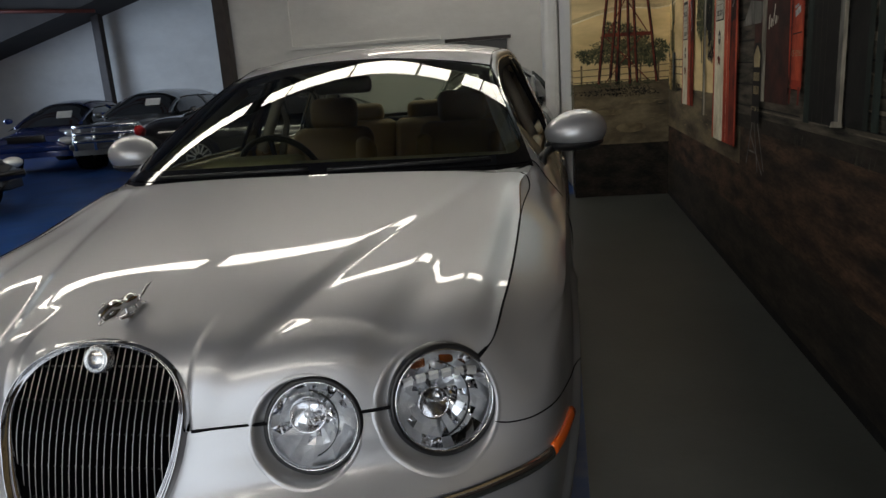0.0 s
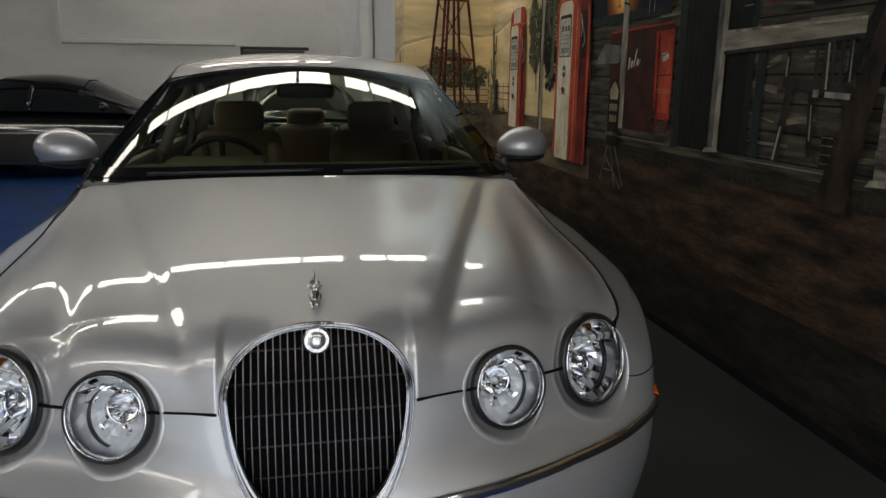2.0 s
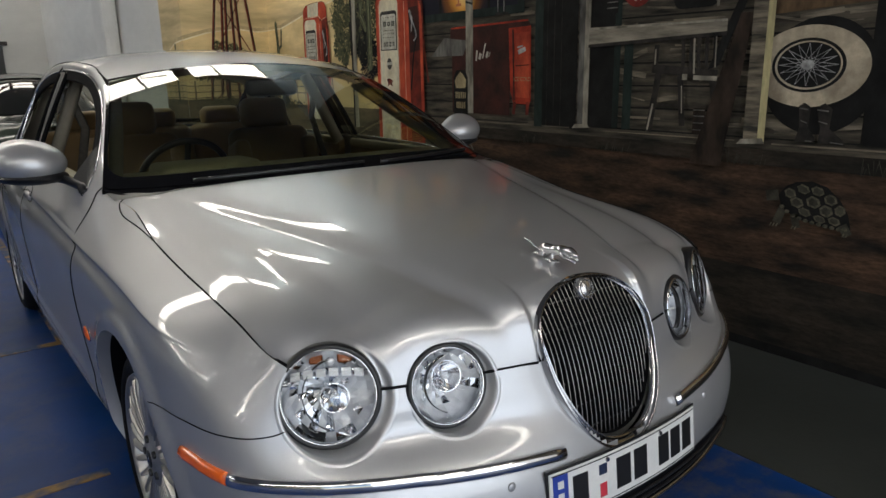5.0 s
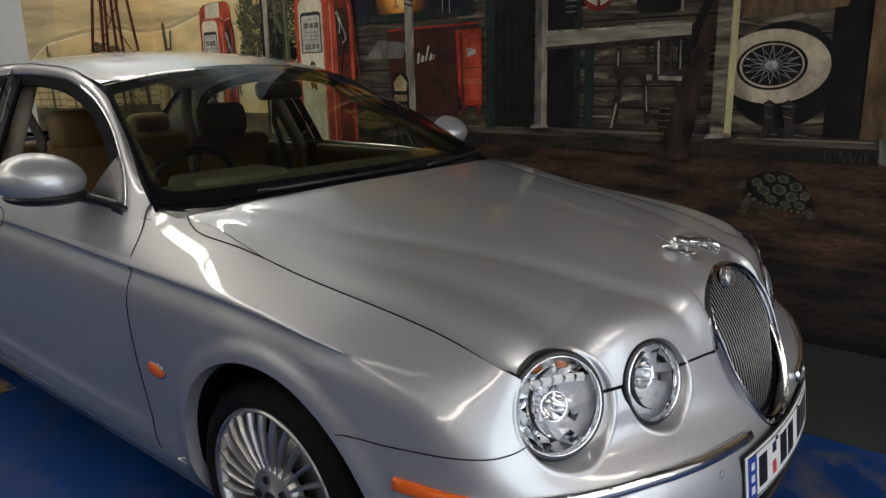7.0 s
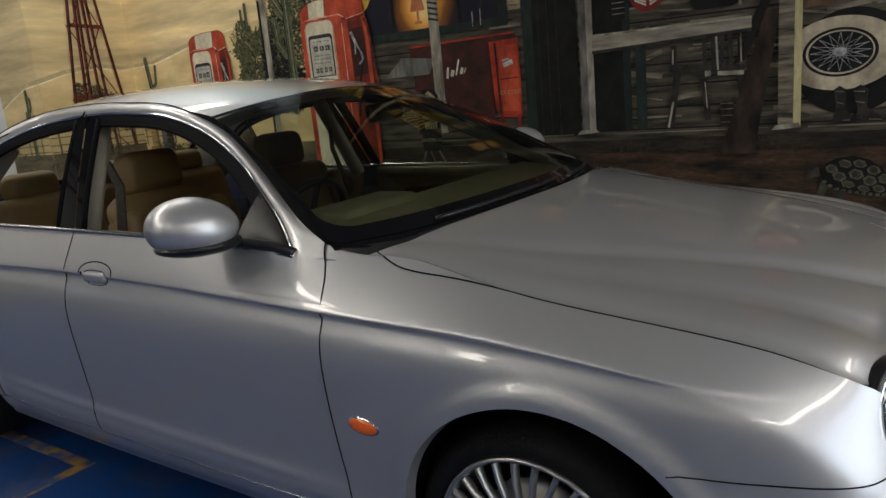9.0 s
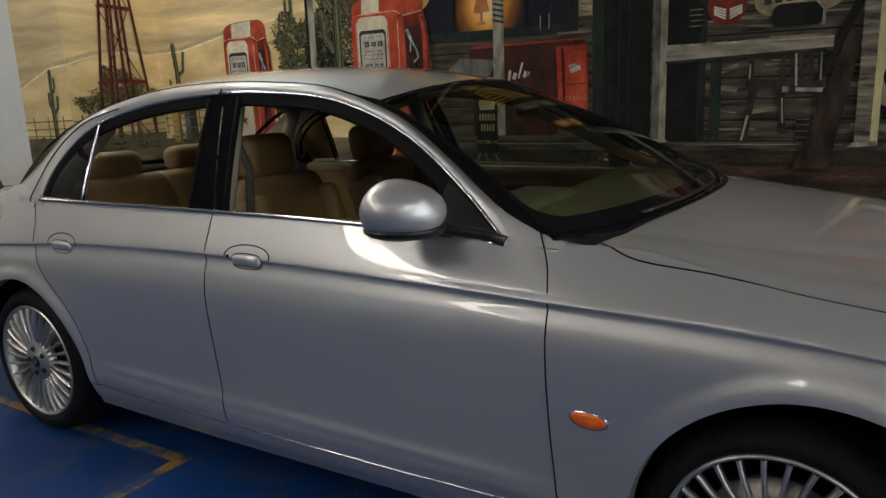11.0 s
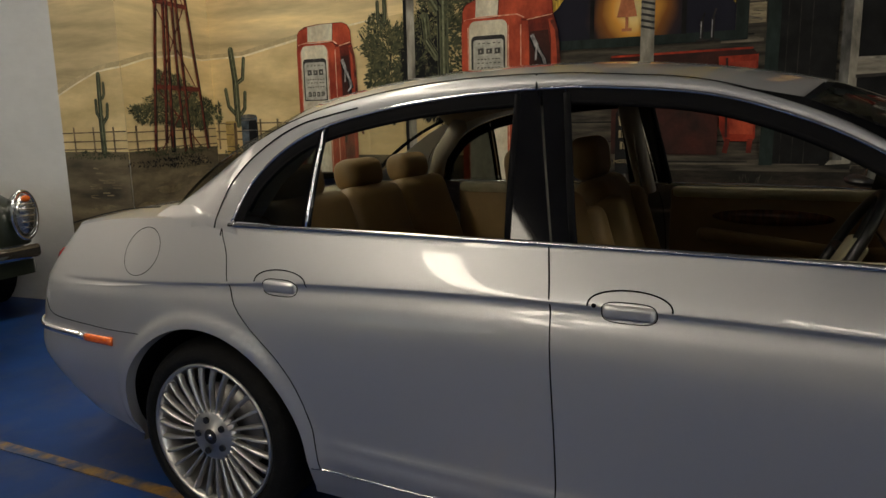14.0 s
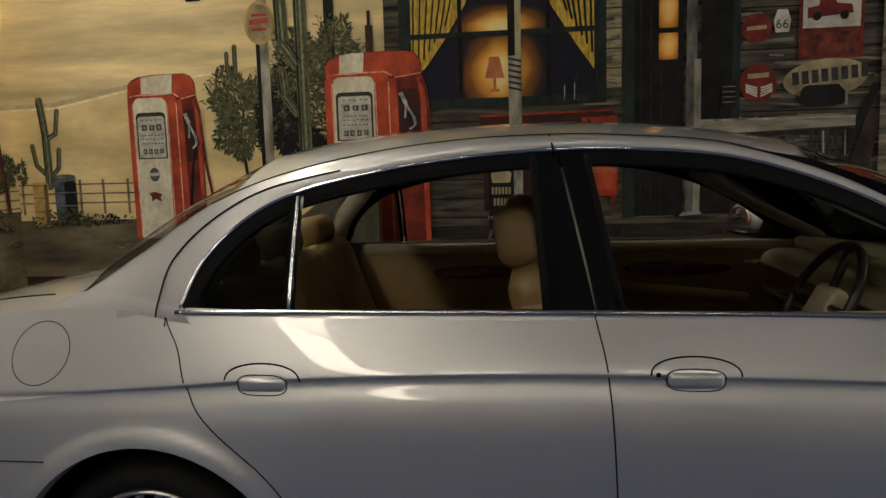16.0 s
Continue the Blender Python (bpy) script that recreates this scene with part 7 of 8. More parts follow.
W.poly("painted_curtain", [(3.55, 1.93), (3.55, 2.75), (3.12, 2.75), (3.20, 2.38), (3.34, 2.16), (3.46, 2.0)], "curtain paint", 9)
W.poly("painted_curtain", [(2.425, 1.95), (2.425, 2.75), (2.83, 2.75), (2.70, 2.37), (2.53, 2.10)], "curtain paint", 9)
W.bars("painted_curtain_folds", [(3.52 - 0.05 * k, 2.7, 3.54 - 0.035 * k, 1.95 + 0.05 * k, 0.010) for k in range(7)] + [(2.455 + 0.05 * k, 2.7, 2.437 + 0.03 * k, 2.05 + 0.05 * k, 0.014) for k in range(6)], "black paint", 10)
W.poly("painted_lamp_shade", [(3.09, 1.92), (2.97, 1.92), (3.00, 2.05), (3.06, 2.05)], "shade paint", 10)
W.bars("painted_lamp_foot", [(3.03, 1.84, 3.03, 1.92, 0.018), (3.06, 1.845, 3.0, 1.845, 0.018)], "shade paint", 10)
W.bars("painted_window_frame", [(3.585, 1.75, 3.585, 2.75, 0.075), (2.385, 1.75, 2.385, 2.75, 0.065), (3.62, 1.775, 2.355, 1.775, 0.055), (3.55, 2.19, 2.42, 2.19, 0.032)], "green frame paint", 11)
W.bars("painted_mullion", [(3.24, 1.8, 3.24, 2.75, 0.026), (2.70, 1.8, 2.70, 2.75, 0.026)], "black paint", 11)
rnd = random.Random(17)
for k in range(6):
    W.rect("painted_pale_board", 2.352, 2.262, 1.835 + 0.118 * k, 1.945 + 0.118 * k, "pale board paint", 6.2)
    W.bars("painted_board_grain", [(2.345 - rnd.uniform(0, 0.02), 1.86 + 0.118 * k + 0.022 * q, 2.272 + rnd.uniform(0, 0.03), 1.857 + 0.118 * k + 0.022 * q + rnd.uniform(-0.006, 0.006), 0.003) for q in range(3)], "dark wood paint", 6.9)
W.rect("painted_post", 2.945, 2.865, 1.10, 2.75, "white post paint", 13)
W.bars("painted_post_stripes", [(2.945, 1.86 + 0.035 * k, 2.865, 1.84 + 0.035 * k, 0.014) for k in range(6)], "ink paint", 14)
W.rect("painted_post_shade", 2.946, 2.902, 2.05, 4.4, "black paint", 14)
W.rect("painted_post_light", 2.902, 2.868, 2.05, 4.4, "cream post paint", 14)
W.bars("painted_taps", [(2.60, 1.75, 2.60, 1.87, 0.018), (2.60, 1.87, 2.585, 1.91, 0.010), (2.54, 1.75, 2.54, 1.88, 0.018), (2.54, 1.88, 2.525, 1.93, 0.010), (2.63, 1.755, 2.50, 1.755, 0.014)], "dark wood paint", 13)
W.bars("painted_tap_light", [(2.604, 1.77, 2.604, 1.86, 0.005), (2.544, 1.77, 2.544, 1.87, 0.005)], "chrome paint", 13.8)
W.rect("painted_cooler_lid", 3.13, 2.30, 1.60, 1.70, "cooler dark paint", 9, r=0.04)
W.bars("painted_cooler_rim", [(3.12, 1.69, 2.32, 1.70, 0.012)], "cooler red paint", 10)
W.rect("painted_cooler", 3.11, 2.49, 1.10, 1.62, "cooler dark paint", 10)
strokes = [(2.925, 1.44, 2.885, 1.52, 0.022), (2.93, 1.44, 2.90, 1.425, 0.016), (2.835, 1.46, 2.825, 1.53, 0.018), (2.80, 1.47, 2.785, 1.51, 0.026), (2.765, 1.475, 2.735, 1.575, 0.012), (2.725, 1.48, 2.71, 1.52, 0.022), (2.70, 1.485, 2.685, 1.515, 0.008)]
W.bars("painted_cooler_script", strokes, "sign white paint", 11)
W.poly("painted_bench", [(3.36, 1.50), (2.98, 1.50), (2.92, 1.60), (3.20, 1.63)], "grey post paint", 11.5)
c = W.poly("painted_ice_box", [(2.50, 1.66), (2.29, 1.665), (2.285, 1.20), (2.30, 1.175), (2.45, 1.18), (2.48, 1.26)], "cooler red paint", 12)
W.poly("painted_ice_box_door", [(2.435, 1.625), (2.30, 1.63), (2.298, 1.215), (2.425, 1.22)], "pump red paint", 13, c)
W.bars("painted_ice_box_shade", [(2.455, 1.65, 2.44, 1.20, 0.014), (2.43, 1.42, 2.30, 1.425, 0.006)], "cooler dark paint", 14, c)
W.bars("painted_script", [(2.405, 1.505, 2.335, 1.525, 0.030), (2.41, 1.535, 2.36, 1.545, 0.012)], "chrome paint", 14, c)
W.words("painted_words", "ICE COLD", 2.365, 1.335, 0.036, "sign cream paint", 14, c)
W.bars("painted_ice_box_leg", [(2.43, 1.19, 2.445, 1.11, 0.028), (2.31, 1.19, 2.315, 1.11, 0.028)], "pump dark red paint", 14, c)
W.rect("painted_doorway", 2.255, 1.90, 1.04, 2.75, "black paint", 7)
W.bars("painted_door_boards", [(y, 1.05, y, 2.7, 0.005) for y in (2.15, 2.09, 2.03)], "dark wood paint", 8)
W.bars("painted_door_frame", [(2.222, 1.04, 2.222, 2.75, 0.070)], "green frame paint", 9)
W.rect("painted_door_light", 2.045, 1.935, 1.985, 2.14, "door glow paint", 9, r=0.008)
W.rect("painted_door_light", 2.045, 1.935, 2.17, 2.42, "upper door glow paint", 9, r=0.008)
W.rect("painted_post", 1.885, 1.825, 1.06, 2.75, "grey post paint", 11)
W.rect("painted_post_light", 1.84, 1.80, 1.06, 1.98, "white post paint", 12)
W.poly("painted_post_foot", [(1.92, 1.045), (1.78, 1.055), (1.80, 1.075), (1.90, 1.07)], "white post paint", 13)
W.rect("painted_post_dark", 1.80, 1.62, 1.06, 2.75, "black paint", 8)
W.bars("painted_side_frame", [(1.60, 1.06, 1.60, 2.75, 0.045), (1.52, 1.06, 1.52, 1.6, 0.06)], "green frame paint", 9)
W.poly("painted_rail", [(1.805, 1.530), (1.80, 1.623), (0.93, 1.619), (0.93, 1.560)], "rail paint", 15)
W.bars("painted_rail_light", [(1.80, 1.615, 0.93, 1.612, 0.010)], "white post paint", 15.6)
W.poly("painted_rail_shade", [(1.807, 1.512), (1.806, 1.530), (0.93, 1.560), (0.93, 1.540)], "dark wood paint", 15)
W.rect("painted_can", 1.68, 1.60, 1.69, 1.84, "black paint", 14, r=0.01)
W.bars("painted_can_hoops", [(1.678, z, 1.602, z, 0.006) for z in (1.72, 1.75, 1.78, 1.81)], "grey post paint", 15)
# enamel signs
s = W.oval("painted_round_sign", 1.475, 1.825, 0.105, 0.112, "sign red paint", 10)
W.bars("painted_wings", [(1.47 + k * 0.075, 1.815 - 0.012 * j, 1.47 + k * 0.01, 1.795 - 0.016 * j, 0.010) for k in (-1, 1) for j in range(4)], "sign white paint", 11, s)
W.bars("painted_sign_bar", [(1.535, 1.865, 1.415, 1.87, 0.028)], "sign cream paint", 11, s)
s = W.oval("painted_oval_sign", 1.10, 1.838, 0.235, 0.112, "sign cream paint", 10, turn=-0.10)
W.bars("painted_sign_bar", [(1.285 - 0.054 * k, 1.838 + 0.005 * k, 1.248 - 0.054 * k, 1.841 + 0.005 * k, 0.075) for k in range(8)], "ink paint", 11, s)
W.poly("painted_sign_stripe", [(1.16, 1.765), (1.05, 1.765), (1.02, 1.80), (1.19, 1.795)], "sign red paint", 11, s)
W.oval("painted_round_sign", 1.49, 2.14, 0.085, 0.085, "sign red paint", 10)
W.bars("painted_sign_bar", [(1.545, 2.14, 1.435, 2.145, 0.022)], "sign cream paint", 11)
W.poly("painted_shield", [(1.385, 2.11), (1.31, 2.11), (1.30, 2.18), (1.32, 2.24), (1.375, 2.24), (1.395, 2.18)], "sign white paint", 10)
W.words("painted_number", "66", 1.348, 2.155, 0.075, "ink paint", 11)
s = W.rect("painted_poster", 1.255, 0.90, 1.95, 2.45, "sign red paint", 10)
W.rect("painted_poster_top", 1.235, 0.92, 2.125, 2.44, "sign white paint", 11, s)
W.rect("painted_poster_panel", 1.235, 0.92, 1.965, 2.10, "mill paint", 11, s)
W.poly("painted_truck", [(1.21, 2.18), (0.96, 2.20), (0.97, 2.25), (1.05, 2.26), (1.08, 2.31), (1.14, 2.31), (1.15, 2.25), (1.21, 2.24)], "sign red paint", 12, s)
for a in (1.16, 1.01):
    W.oval("painted_truck_wheel", a, 2.19, 0.025, 0.025, "black paint", 13, s, 16)
W.rect("painted_poster", 0.655, 0.40, 1.77, 2.2, "poster paint", 10)
W.words("painted_words", "REPAIRS", 0.535, 1.925, 0.058, "sign cream paint", 11.5)
W.poly("painted_poster_corner", [(0.655, 1.77), (0.655, 1.86), (0.56, 1.77)], "black paint", 11)
W.bars("painted_poster_bars", [(0.655, 1.875, 0.545, 1.77, 0.008)], "sign cream paint", 11.5)
W.rect("painted_shadow_side", 0.27, 0.10, 1.06, 2.75, "black paint", 6.5)
W.oval("painted_poster_ring", 0.49, 1.84, 0.035, 0.04, "sign white paint", 11, None, 20)
W.poly("painted_tan_panel", [(0.74, 1.62), (0.22, 1.65), (0.18, 1.75), (0.74, 1.75)], "brown post paint", 8)
# porch furniture
W.rect("painted_cushion", 1.24, 0.98, 1.68, 1.80, "black paint", 16, r=0.05)
W.bars("painted_arm_light", [(1.02, 1.80, 0.985, 1.76, 0.012), (0.985, 1.76, 0.985, 1.68, 0.014)], "white post paint", 17)
ch = W.bars("painted_chair", [(1.31, 1.38, 1.36, 1.055, 0.040), (1.178, 1.35, 1.15, 1.095, 0.034), (0.994, 1.35, 0.951, 1.076, 0.034), (1.355, 1.39, 0.966, 1.355, 0.045), (1.335, 1.40, 1.33, 1.51, 0.030), (1.30, 1.20, 1.17, 1.20, 0.014)], "dark wood paint", 13)
W.bars("painted_slats", [(1.175 - 0.046 * k, 1.59 - 0.004 * k, 1.165 - 0.045 * k, 1.39, 0.020) for k in range(5)], "dark wood paint", 13, ch)
W.bars("painted_chair_lights", [(1.338, 1.206, 1.367, 1.065, 0.012), (1.166, 1.345, 1.135, 1.345, 0.030), (1.10, 1.342, 0.966, 1.336, 0.022), (1.338, 1.41, 1.336, 1.49, 0.009), (1.108, 1.57, 1.098, 1.36, 0.010), (0.985, 1.57, 0.98, 1.39, 0.007), (1.165, 1.30, 1.155, 1.16, 0.006)], "white post paint", 14, ch)
W.rect("painted_small_can", 1.087, 1.018, 1.058, 1.19, "log paint", 13, r=0.008)
W.bars("painted_can_hoops", [(1.085, z, 1.02, z, 0.005) for z in (1.08, 1.115, 1.15, 1.18)], "grey post paint", 14)
W.poly("painted_log", [(0.862, 1.64), (0.792, 1.64), (0.915, 0.905), (1.09, 0.905)], "log paint", 15)
W.poly("painted_strut", [(0.84, 1.80), (0.79, 1.80), (0.96, 1.40), (1.02, 1.38)], "black paint", 14)
W.rect("painted_post", 0.80, 0.727, 1.04, 2.75, "shop wood light paint", 16)
W.rect("painted_post_light", 0.727, 0.692, 1.04, 2.75, "cream post paint", 17)
W.poly("painted_post_foot", [(0.83, 1.025), (0.69, 1.035), (0.70, 1.06), (0.81, 1.05)], "white post paint", 18)
t = W.oval("painted_spare_tyre", 0.475, 1.345, 0.255, 0.255, "black paint", 10, n=48)
W.oval("painted_white_wall", 0.522, 1.388, 0.262, 0.178, "tyre white paint", 11, t, 48)
W.oval("painted_rim", 0.525, 1.393, 0.165, 0.118, "black paint", 12, t, 40)
W.oval("painted_rim_ring", 0.525, 1.393, 0.150, 0.106, "tyre white paint", 12.8, t, 40)
W.oval("painted_rim_hollow", 0.523, 1.394, 0.141, 0.098, "black paint", 13.6, t, 40)
W.bars("painted_spokes", [(0.523 + 0.02 * math.cos(q + o), 1.395 + 0.016 * math.sin(q + o), 0.523 + 0.134 * math.cos(q), 1.395 + 0.093 * math.sin(q), 0.0020) for q in np.linspace(0, 6.283, 16, endpoint=False) for o in (-1.2, 1.2)], "chrome paint", 14.4, t)
W.oval("painted_rim_edge", 0.523, 1.395, 0.030, 0.021, "chrome paint", 15.2, t, 20)
W.poly("painted_boot", [(0.545, 1.215), (0.52, 1.23), (0.49, 1.21), (0.495, 1.12), (0.46, 1.075), (0.465, 1.055), (0.55, 1.055), (0.535, 1.12)], "dark wood paint", 12)
W.poly("painted_boot", [(0.465, 1.21), (0.43, 1.23), (0.395, 1.205), (0.40, 1.12), (0.33, 1.065), (0.325, 1.048), (0.445, 1.055), (0.44, 1.12)], "dark wood paint", 13)
W.bars("painted_boot_light", [(0.54, 1.205, 0.50, 1.20, 0.006), (0.46, 1.20, 0.41, 1.195, 0.006), (0.53, 1.15, 0.50, 1.14, 0.005), (0.45, 1.15, 0.41, 1.14, 0.005), (0.50, 1.06, 0.47, 1.06, 0.005), (0.39, 1.06, 0.335, 1.056, 0.005)], "grey post paint", 14)
W.rect("painted_porch_floor", 3.72, 0.03, 1.0, 1.055, "shop wood paint", 6)
W.rect("painted_porch_edge", 3.72, 0.03, 0.93, 1.005, "night dirt paint", 7)
W.bars("painted_porch_light", [(3.0, 1.045, 1.95, 1.045, 0.008), (1.75, 1.04, 0.85, 1.04, 0.006), (0.66, 1.035, 0.05, 1.035, 0.008)], "shop wood light paint", 8)
rnd = random.Random(12)
for y0, n in ((1.62, 16), (0.80, 14), (0.13, 22), (2.3, 10)):
    W.bars("painted_grass_blade", [(y, 0.925, y + rnd.uniform(-0.03, 0.03), rnd.uniform(0.955, 1.0), 0.003) for y in [y0 + rnd.uniform(-0.12, 0.12) for _ in range(n)]], "turtle paint", 9)
W.poly("painted_porch_corner", [(0.03, 1.06), (-0.02, 1.05), (-0.02, 0.93), (0.02, 0.94)], "grey post paint", 9)
W.rect("painted_corner_post", 0.11, -0.03, 1.05, 2.75, "brown post paint", 10)
W.poly("painted_plank_wall", [(-0.03, 1.06), (-1.6, 1.35), (-1.6, 2.75), (-0.03, 2.75)], "plank paint", 10)
W.bars("painted_plank_joints", [(-0.03, 1.17 + 0.12 * k, -1.6, 1.42 + 0.11 * k, 0.008) for k in range(11)], "black paint", 11)
W.poly("painted_base", [(-0.02, 1.06), (-1.6, 1.35), (-1.6, 1.20), (-0.02, 0.93)], "grey post paint", 9)
# the board on its trestle
b = W.poly("painted_oil_board", [(3.08, 0.98), (2.92, 0.98), (2.92, 1.35), (2.95, 1.40), (3.05, 1.40), (3.08, 1.35)], "black paint", 16)
W.poly("painted_board_top", [(3.055, 1.275), (2.945, 1.275), (2.935, 1.33), (2.965, 1.365), (3.0, 1.39), (3.035, 1.365), (3.065, 1.33)], "sign cream paint", 17, b)
W.bars("painted_board_bars", [(3.06 - 0.021 * k, 1.225, 3.046 - 0.021 * k, 1.225, 0.045) for k in range(6)] + [(3.05 - 0.022 * k, 1.155, 3.035 - 0.022 * k, 1.155, 0.045) for k in range(5)], "sign cream paint", 17, b)
W.words("painted_words", "MOTOR OIL", 3.0, 1.055, 0.032, "sign cream paint", 18, b)
W.bars("painted_trestle", [(3.06, 0.98, 3.16, 0.74, 0.016), (3.02, 0.98, 2.92, 0.72, 0.014), (3.10, 0.92, 2.83, 0.72, 0.014), (2.95, 0.98, 2.80, 0.74, 0.014), (3.13, 0.82, 2.95, 0.82, 0.010)], "grey post paint", 16)
# tortoise
t = W.poly("painted_tortoise", [(0.60, 0.80), (0.57, 0.845), (0.52, 0.87), (0.45, 0.88), (0.38, 0.86), (0.32, 0.81), (0.28, 0.75), (0.262, 0.685), (0.30, 0.672), (0.40, 0.682), (0.50, 0.70), (0.58, 0.74)], "black paint", 9)
for k, (a, z, ra, rz) in enumerate(((0.545, 0.815, 0.030, 0.024), (0.485, 0.840, 0.032, 0.022), (0.42, 0.838, 0.032, 0.022), (0.36, 0.805, 0.032, 0.026), (0.51, 0.775, 0.034, 0.026), (0.435, 0.785, 0.036, 0.028), (0.375, 0.752, 0.033, 0.028), (0.315, 0.762, 0.026, 0.026), (0.47, 0.735, 0.032, 0.020), (0.40, 0.712, 0.030, 0.018), (0.335, 0.712, 0.030, 0.020))):
    W.oval("painted_scute", a, z, ra, rz, "scute paint", 10, t, 6, 0.3)
    W.oval("painted_scute_middle", a, z, ra * 0.66, rz * 0.64, "turtle paint", 11, t, 6, 0.3)
for a, z in ((0.575, 0.748), (0.55, 0.728), (0.52, 0.712), (0.49, 0.703), (0.46, 0.697), (0.43, 0.692), (0.40, 0.688), (0.37, 0.685), (0.34, 0.682), (0.31, 0.680), (0.285, 0.684)):
    W.oval("painted_shell_bead", a, z, 0.012, 0.009, "scute paint", 12, t, 8)
W.bars("painted_legs", [(0.60, 0.80, 0.66, 0.79, 0.05), (0.57, 0.75, 0.60, 0.665, 0.04), (0.52, 0.72, 0.50, 0.655, 0.035), (0.30, 0.70, 0.27, 0.655, 0.04)], "turtle paint", 9, t)
W.bars("painted_claws", [(a, 0.665, a + 0.008, 0.648, 0.006) for a in (0.59, 0.605, 0.62, 0.50, 0.515, 0.27, 0.285)], "scute paint", 11, t)

# the short wall: tower, tree, cactus
stub = thing("stub_mural", "painted desert with a red wind tower on the short wall", "mural")
END = math.hypot(0.935, 0.06)
V = Wall(stub, (1.975, 6.34, 0), (-0.935 / END, -0.06 / END, 0), (0.06 / END, -0.935 / END, 0))
# the painted side of the short wall, from its corner towards the rear
U = Wall(stub, (1.04, 6.28, 0), (-0.01 / 0.65, 0.65 / 0.65, 0), (-1, 0, 0))
SIDE = 0.645


def vx(x):
    """Along the short wall, from the hall's x."""
    return (1.975 - x) / 0.935 * END


def uy(y):
    """Along the wall's side, from the hall's y."""
    return y - 6.28


for wall_, lo, hi, crest in ((V, -0.003, END + 0.002, [(1.975, 1.845), (1.86, 1.830), (1.777, 1.836), (1.634, 1.853), (1.467, 1.834), (1.282, 1.806), (1.04, 1.735)]), (U, -0.002, SIDE, [(6.28, 1.735), (6.40, 1.725), (6.515, 1.71), (6.72, 1.640), (6.925, 1.56)])):
    at = vx if wall_ is V else uy
    line = [(min(hi, max(lo, at(a))), z) for a, z in crest]
    wall_.rect("painted_sky", lo, hi, 1.1, 2.80, "sky paint", 1)
    wall_.rect("painted_high_sky", lo, hi, 2.80, 4.58, "high sky paint", 1.5)
    wall_.poly("painted_dune", [(lo, 1.1)] + line + [(hi, 1.1)], "dune paint", 2)
    wall_.bars("painted_dune_shade", [(a, z + 0.024, b, y + 0.024, 0.032) for (a, z), (b, y) in zip(line, line[1:])], "dune shade paint", 2.6)
    wall_.bars("painted_dune_crest", [(a, z, b, y, 0.013) for (a, z), (b, y) in zip(line, line[1:])], "dune crest paint", 3)
    wall_.rect("painted_dirt", lo, hi, 0.52, 1.155, "dirt paint", 3)
    wall_.rect("painted_foreground", lo, hi, 0.0, 0.54, "night dirt paint", 4)
    wall_.bars("painted_fence", [(lo, z, hi, z - 0.01, 0.009) for z in (1.178, 1.235, 1.298)], "fence paint", 4)
V.bars("painted_fence_post", [(vx(x), 1.13, vx(x), 1.335, 0.018) for x in (1.867, 1.695, 1.402, 1.12)], "fence paint", 4.8)
U.bars("painted_fence_post", [(uy(y), 1.13, uy(y), 1.33, 0.016) for y in (6.40, 6.60, 6.80)], "fence paint", 4.8)
for x, z, a, h in ((1.15, 0.74, 0.10, 0.05), (1.4, 0.86, 0.12, 0.03), (1.6, 0.70, 0.15, 0.05), (1.75, 0.95, 0.10, 0.02)):
    V.oval("painted_rock", vx(x), z, a, h, "rock paint", 5, None, 14)
V.leaves("painted_tree", vx(1.50), 1.43, 0.35, 0.10, 2000, "leaf paint", 6, 0.030, 21)
V.leaves("painted_tree_top", vx(1.51), 1.57, 0.21, 0.13, 1200, "leaf paint", 6.2, 0.030, 23)
V.leaves("painted_tree_light", vx(1.51), 1.50, 0.30, 0.15, 700, "light leaf paint", 7, 0.024, 22)
V.leaves("painted_branch_tip", vx(1.78), 1.42, 0.17, 0.09, 900, "leaf paint", 6.3, 0.030, 26)
V.bars("painted_trunk", [(vx(1.47), 1.13, vx(1.48), 1.45, 0.05)], "black paint", 5.5)
W.leaves("painted_branch_tip", 6.30, 1.42, 0.032, 0.06, 160, "leaf paint", 4.5, 0.026, 27)
U.cactus("painted_cactus", [(uy(6.507), 1.14, uy(6.505), 1.40, 0.055), (uy(6.505), 1.40, uy(6.492), 1.69, 0.042), (uy(6.470), 1.53, uy(6.452), 1.56, 0.026), (uy(6.452), 1.56, uy(6.450), 1.63, 0.026), (uy(6.515), 1.39, uy(6.543), 1.43, 0.028), (uy(6.543), 1.43, uy(6.540), 1.515, 0.028), (uy(6.485), 1.36, uy(6.443), 1.40, 0.028), (uy(6.443), 1.40, uy(6.431), 1.485, 0.028)], 6)
mill, mill_shade = [], []
for (xa, za), (xb, zb), (xc, zc) in (((1.285, 1.145), (1.333, 1.61), (1.49, 2.9)), ((1.849, 1.140), (1.800, 1.61), (1.635, 2.9)), ((1.593, 1.115), (1.575, 1.60), (1.565, 2.9)), ((1.66, 1.13), (1.64, 1.60), (1.59, 2.9)), ((1.461, 1.16), (1.50, 1.9), (1.545, 2.9)), ((1.40, 1.20), (1.45, 1.75), (1.52, 2.9))):
    for (p, q), (r, t) in (((xa, za), (xb, zb)), ((xb, zb), (xc, zc))):
        mill.append((vx(p), q, vx(r), t, 0.024))
        mill_shade.append((vx(p) - 0.011, q, vx(r) - 0.011, t, 0.010))
for z, x0, x1 in ((1.612, 1.325, 1.806), (2.22, 1.41, 1.722), (2.70, 1.465, 1.665)):
    mill.append((vx(x0), z, vx(x1), z - 0.01, 0.034))
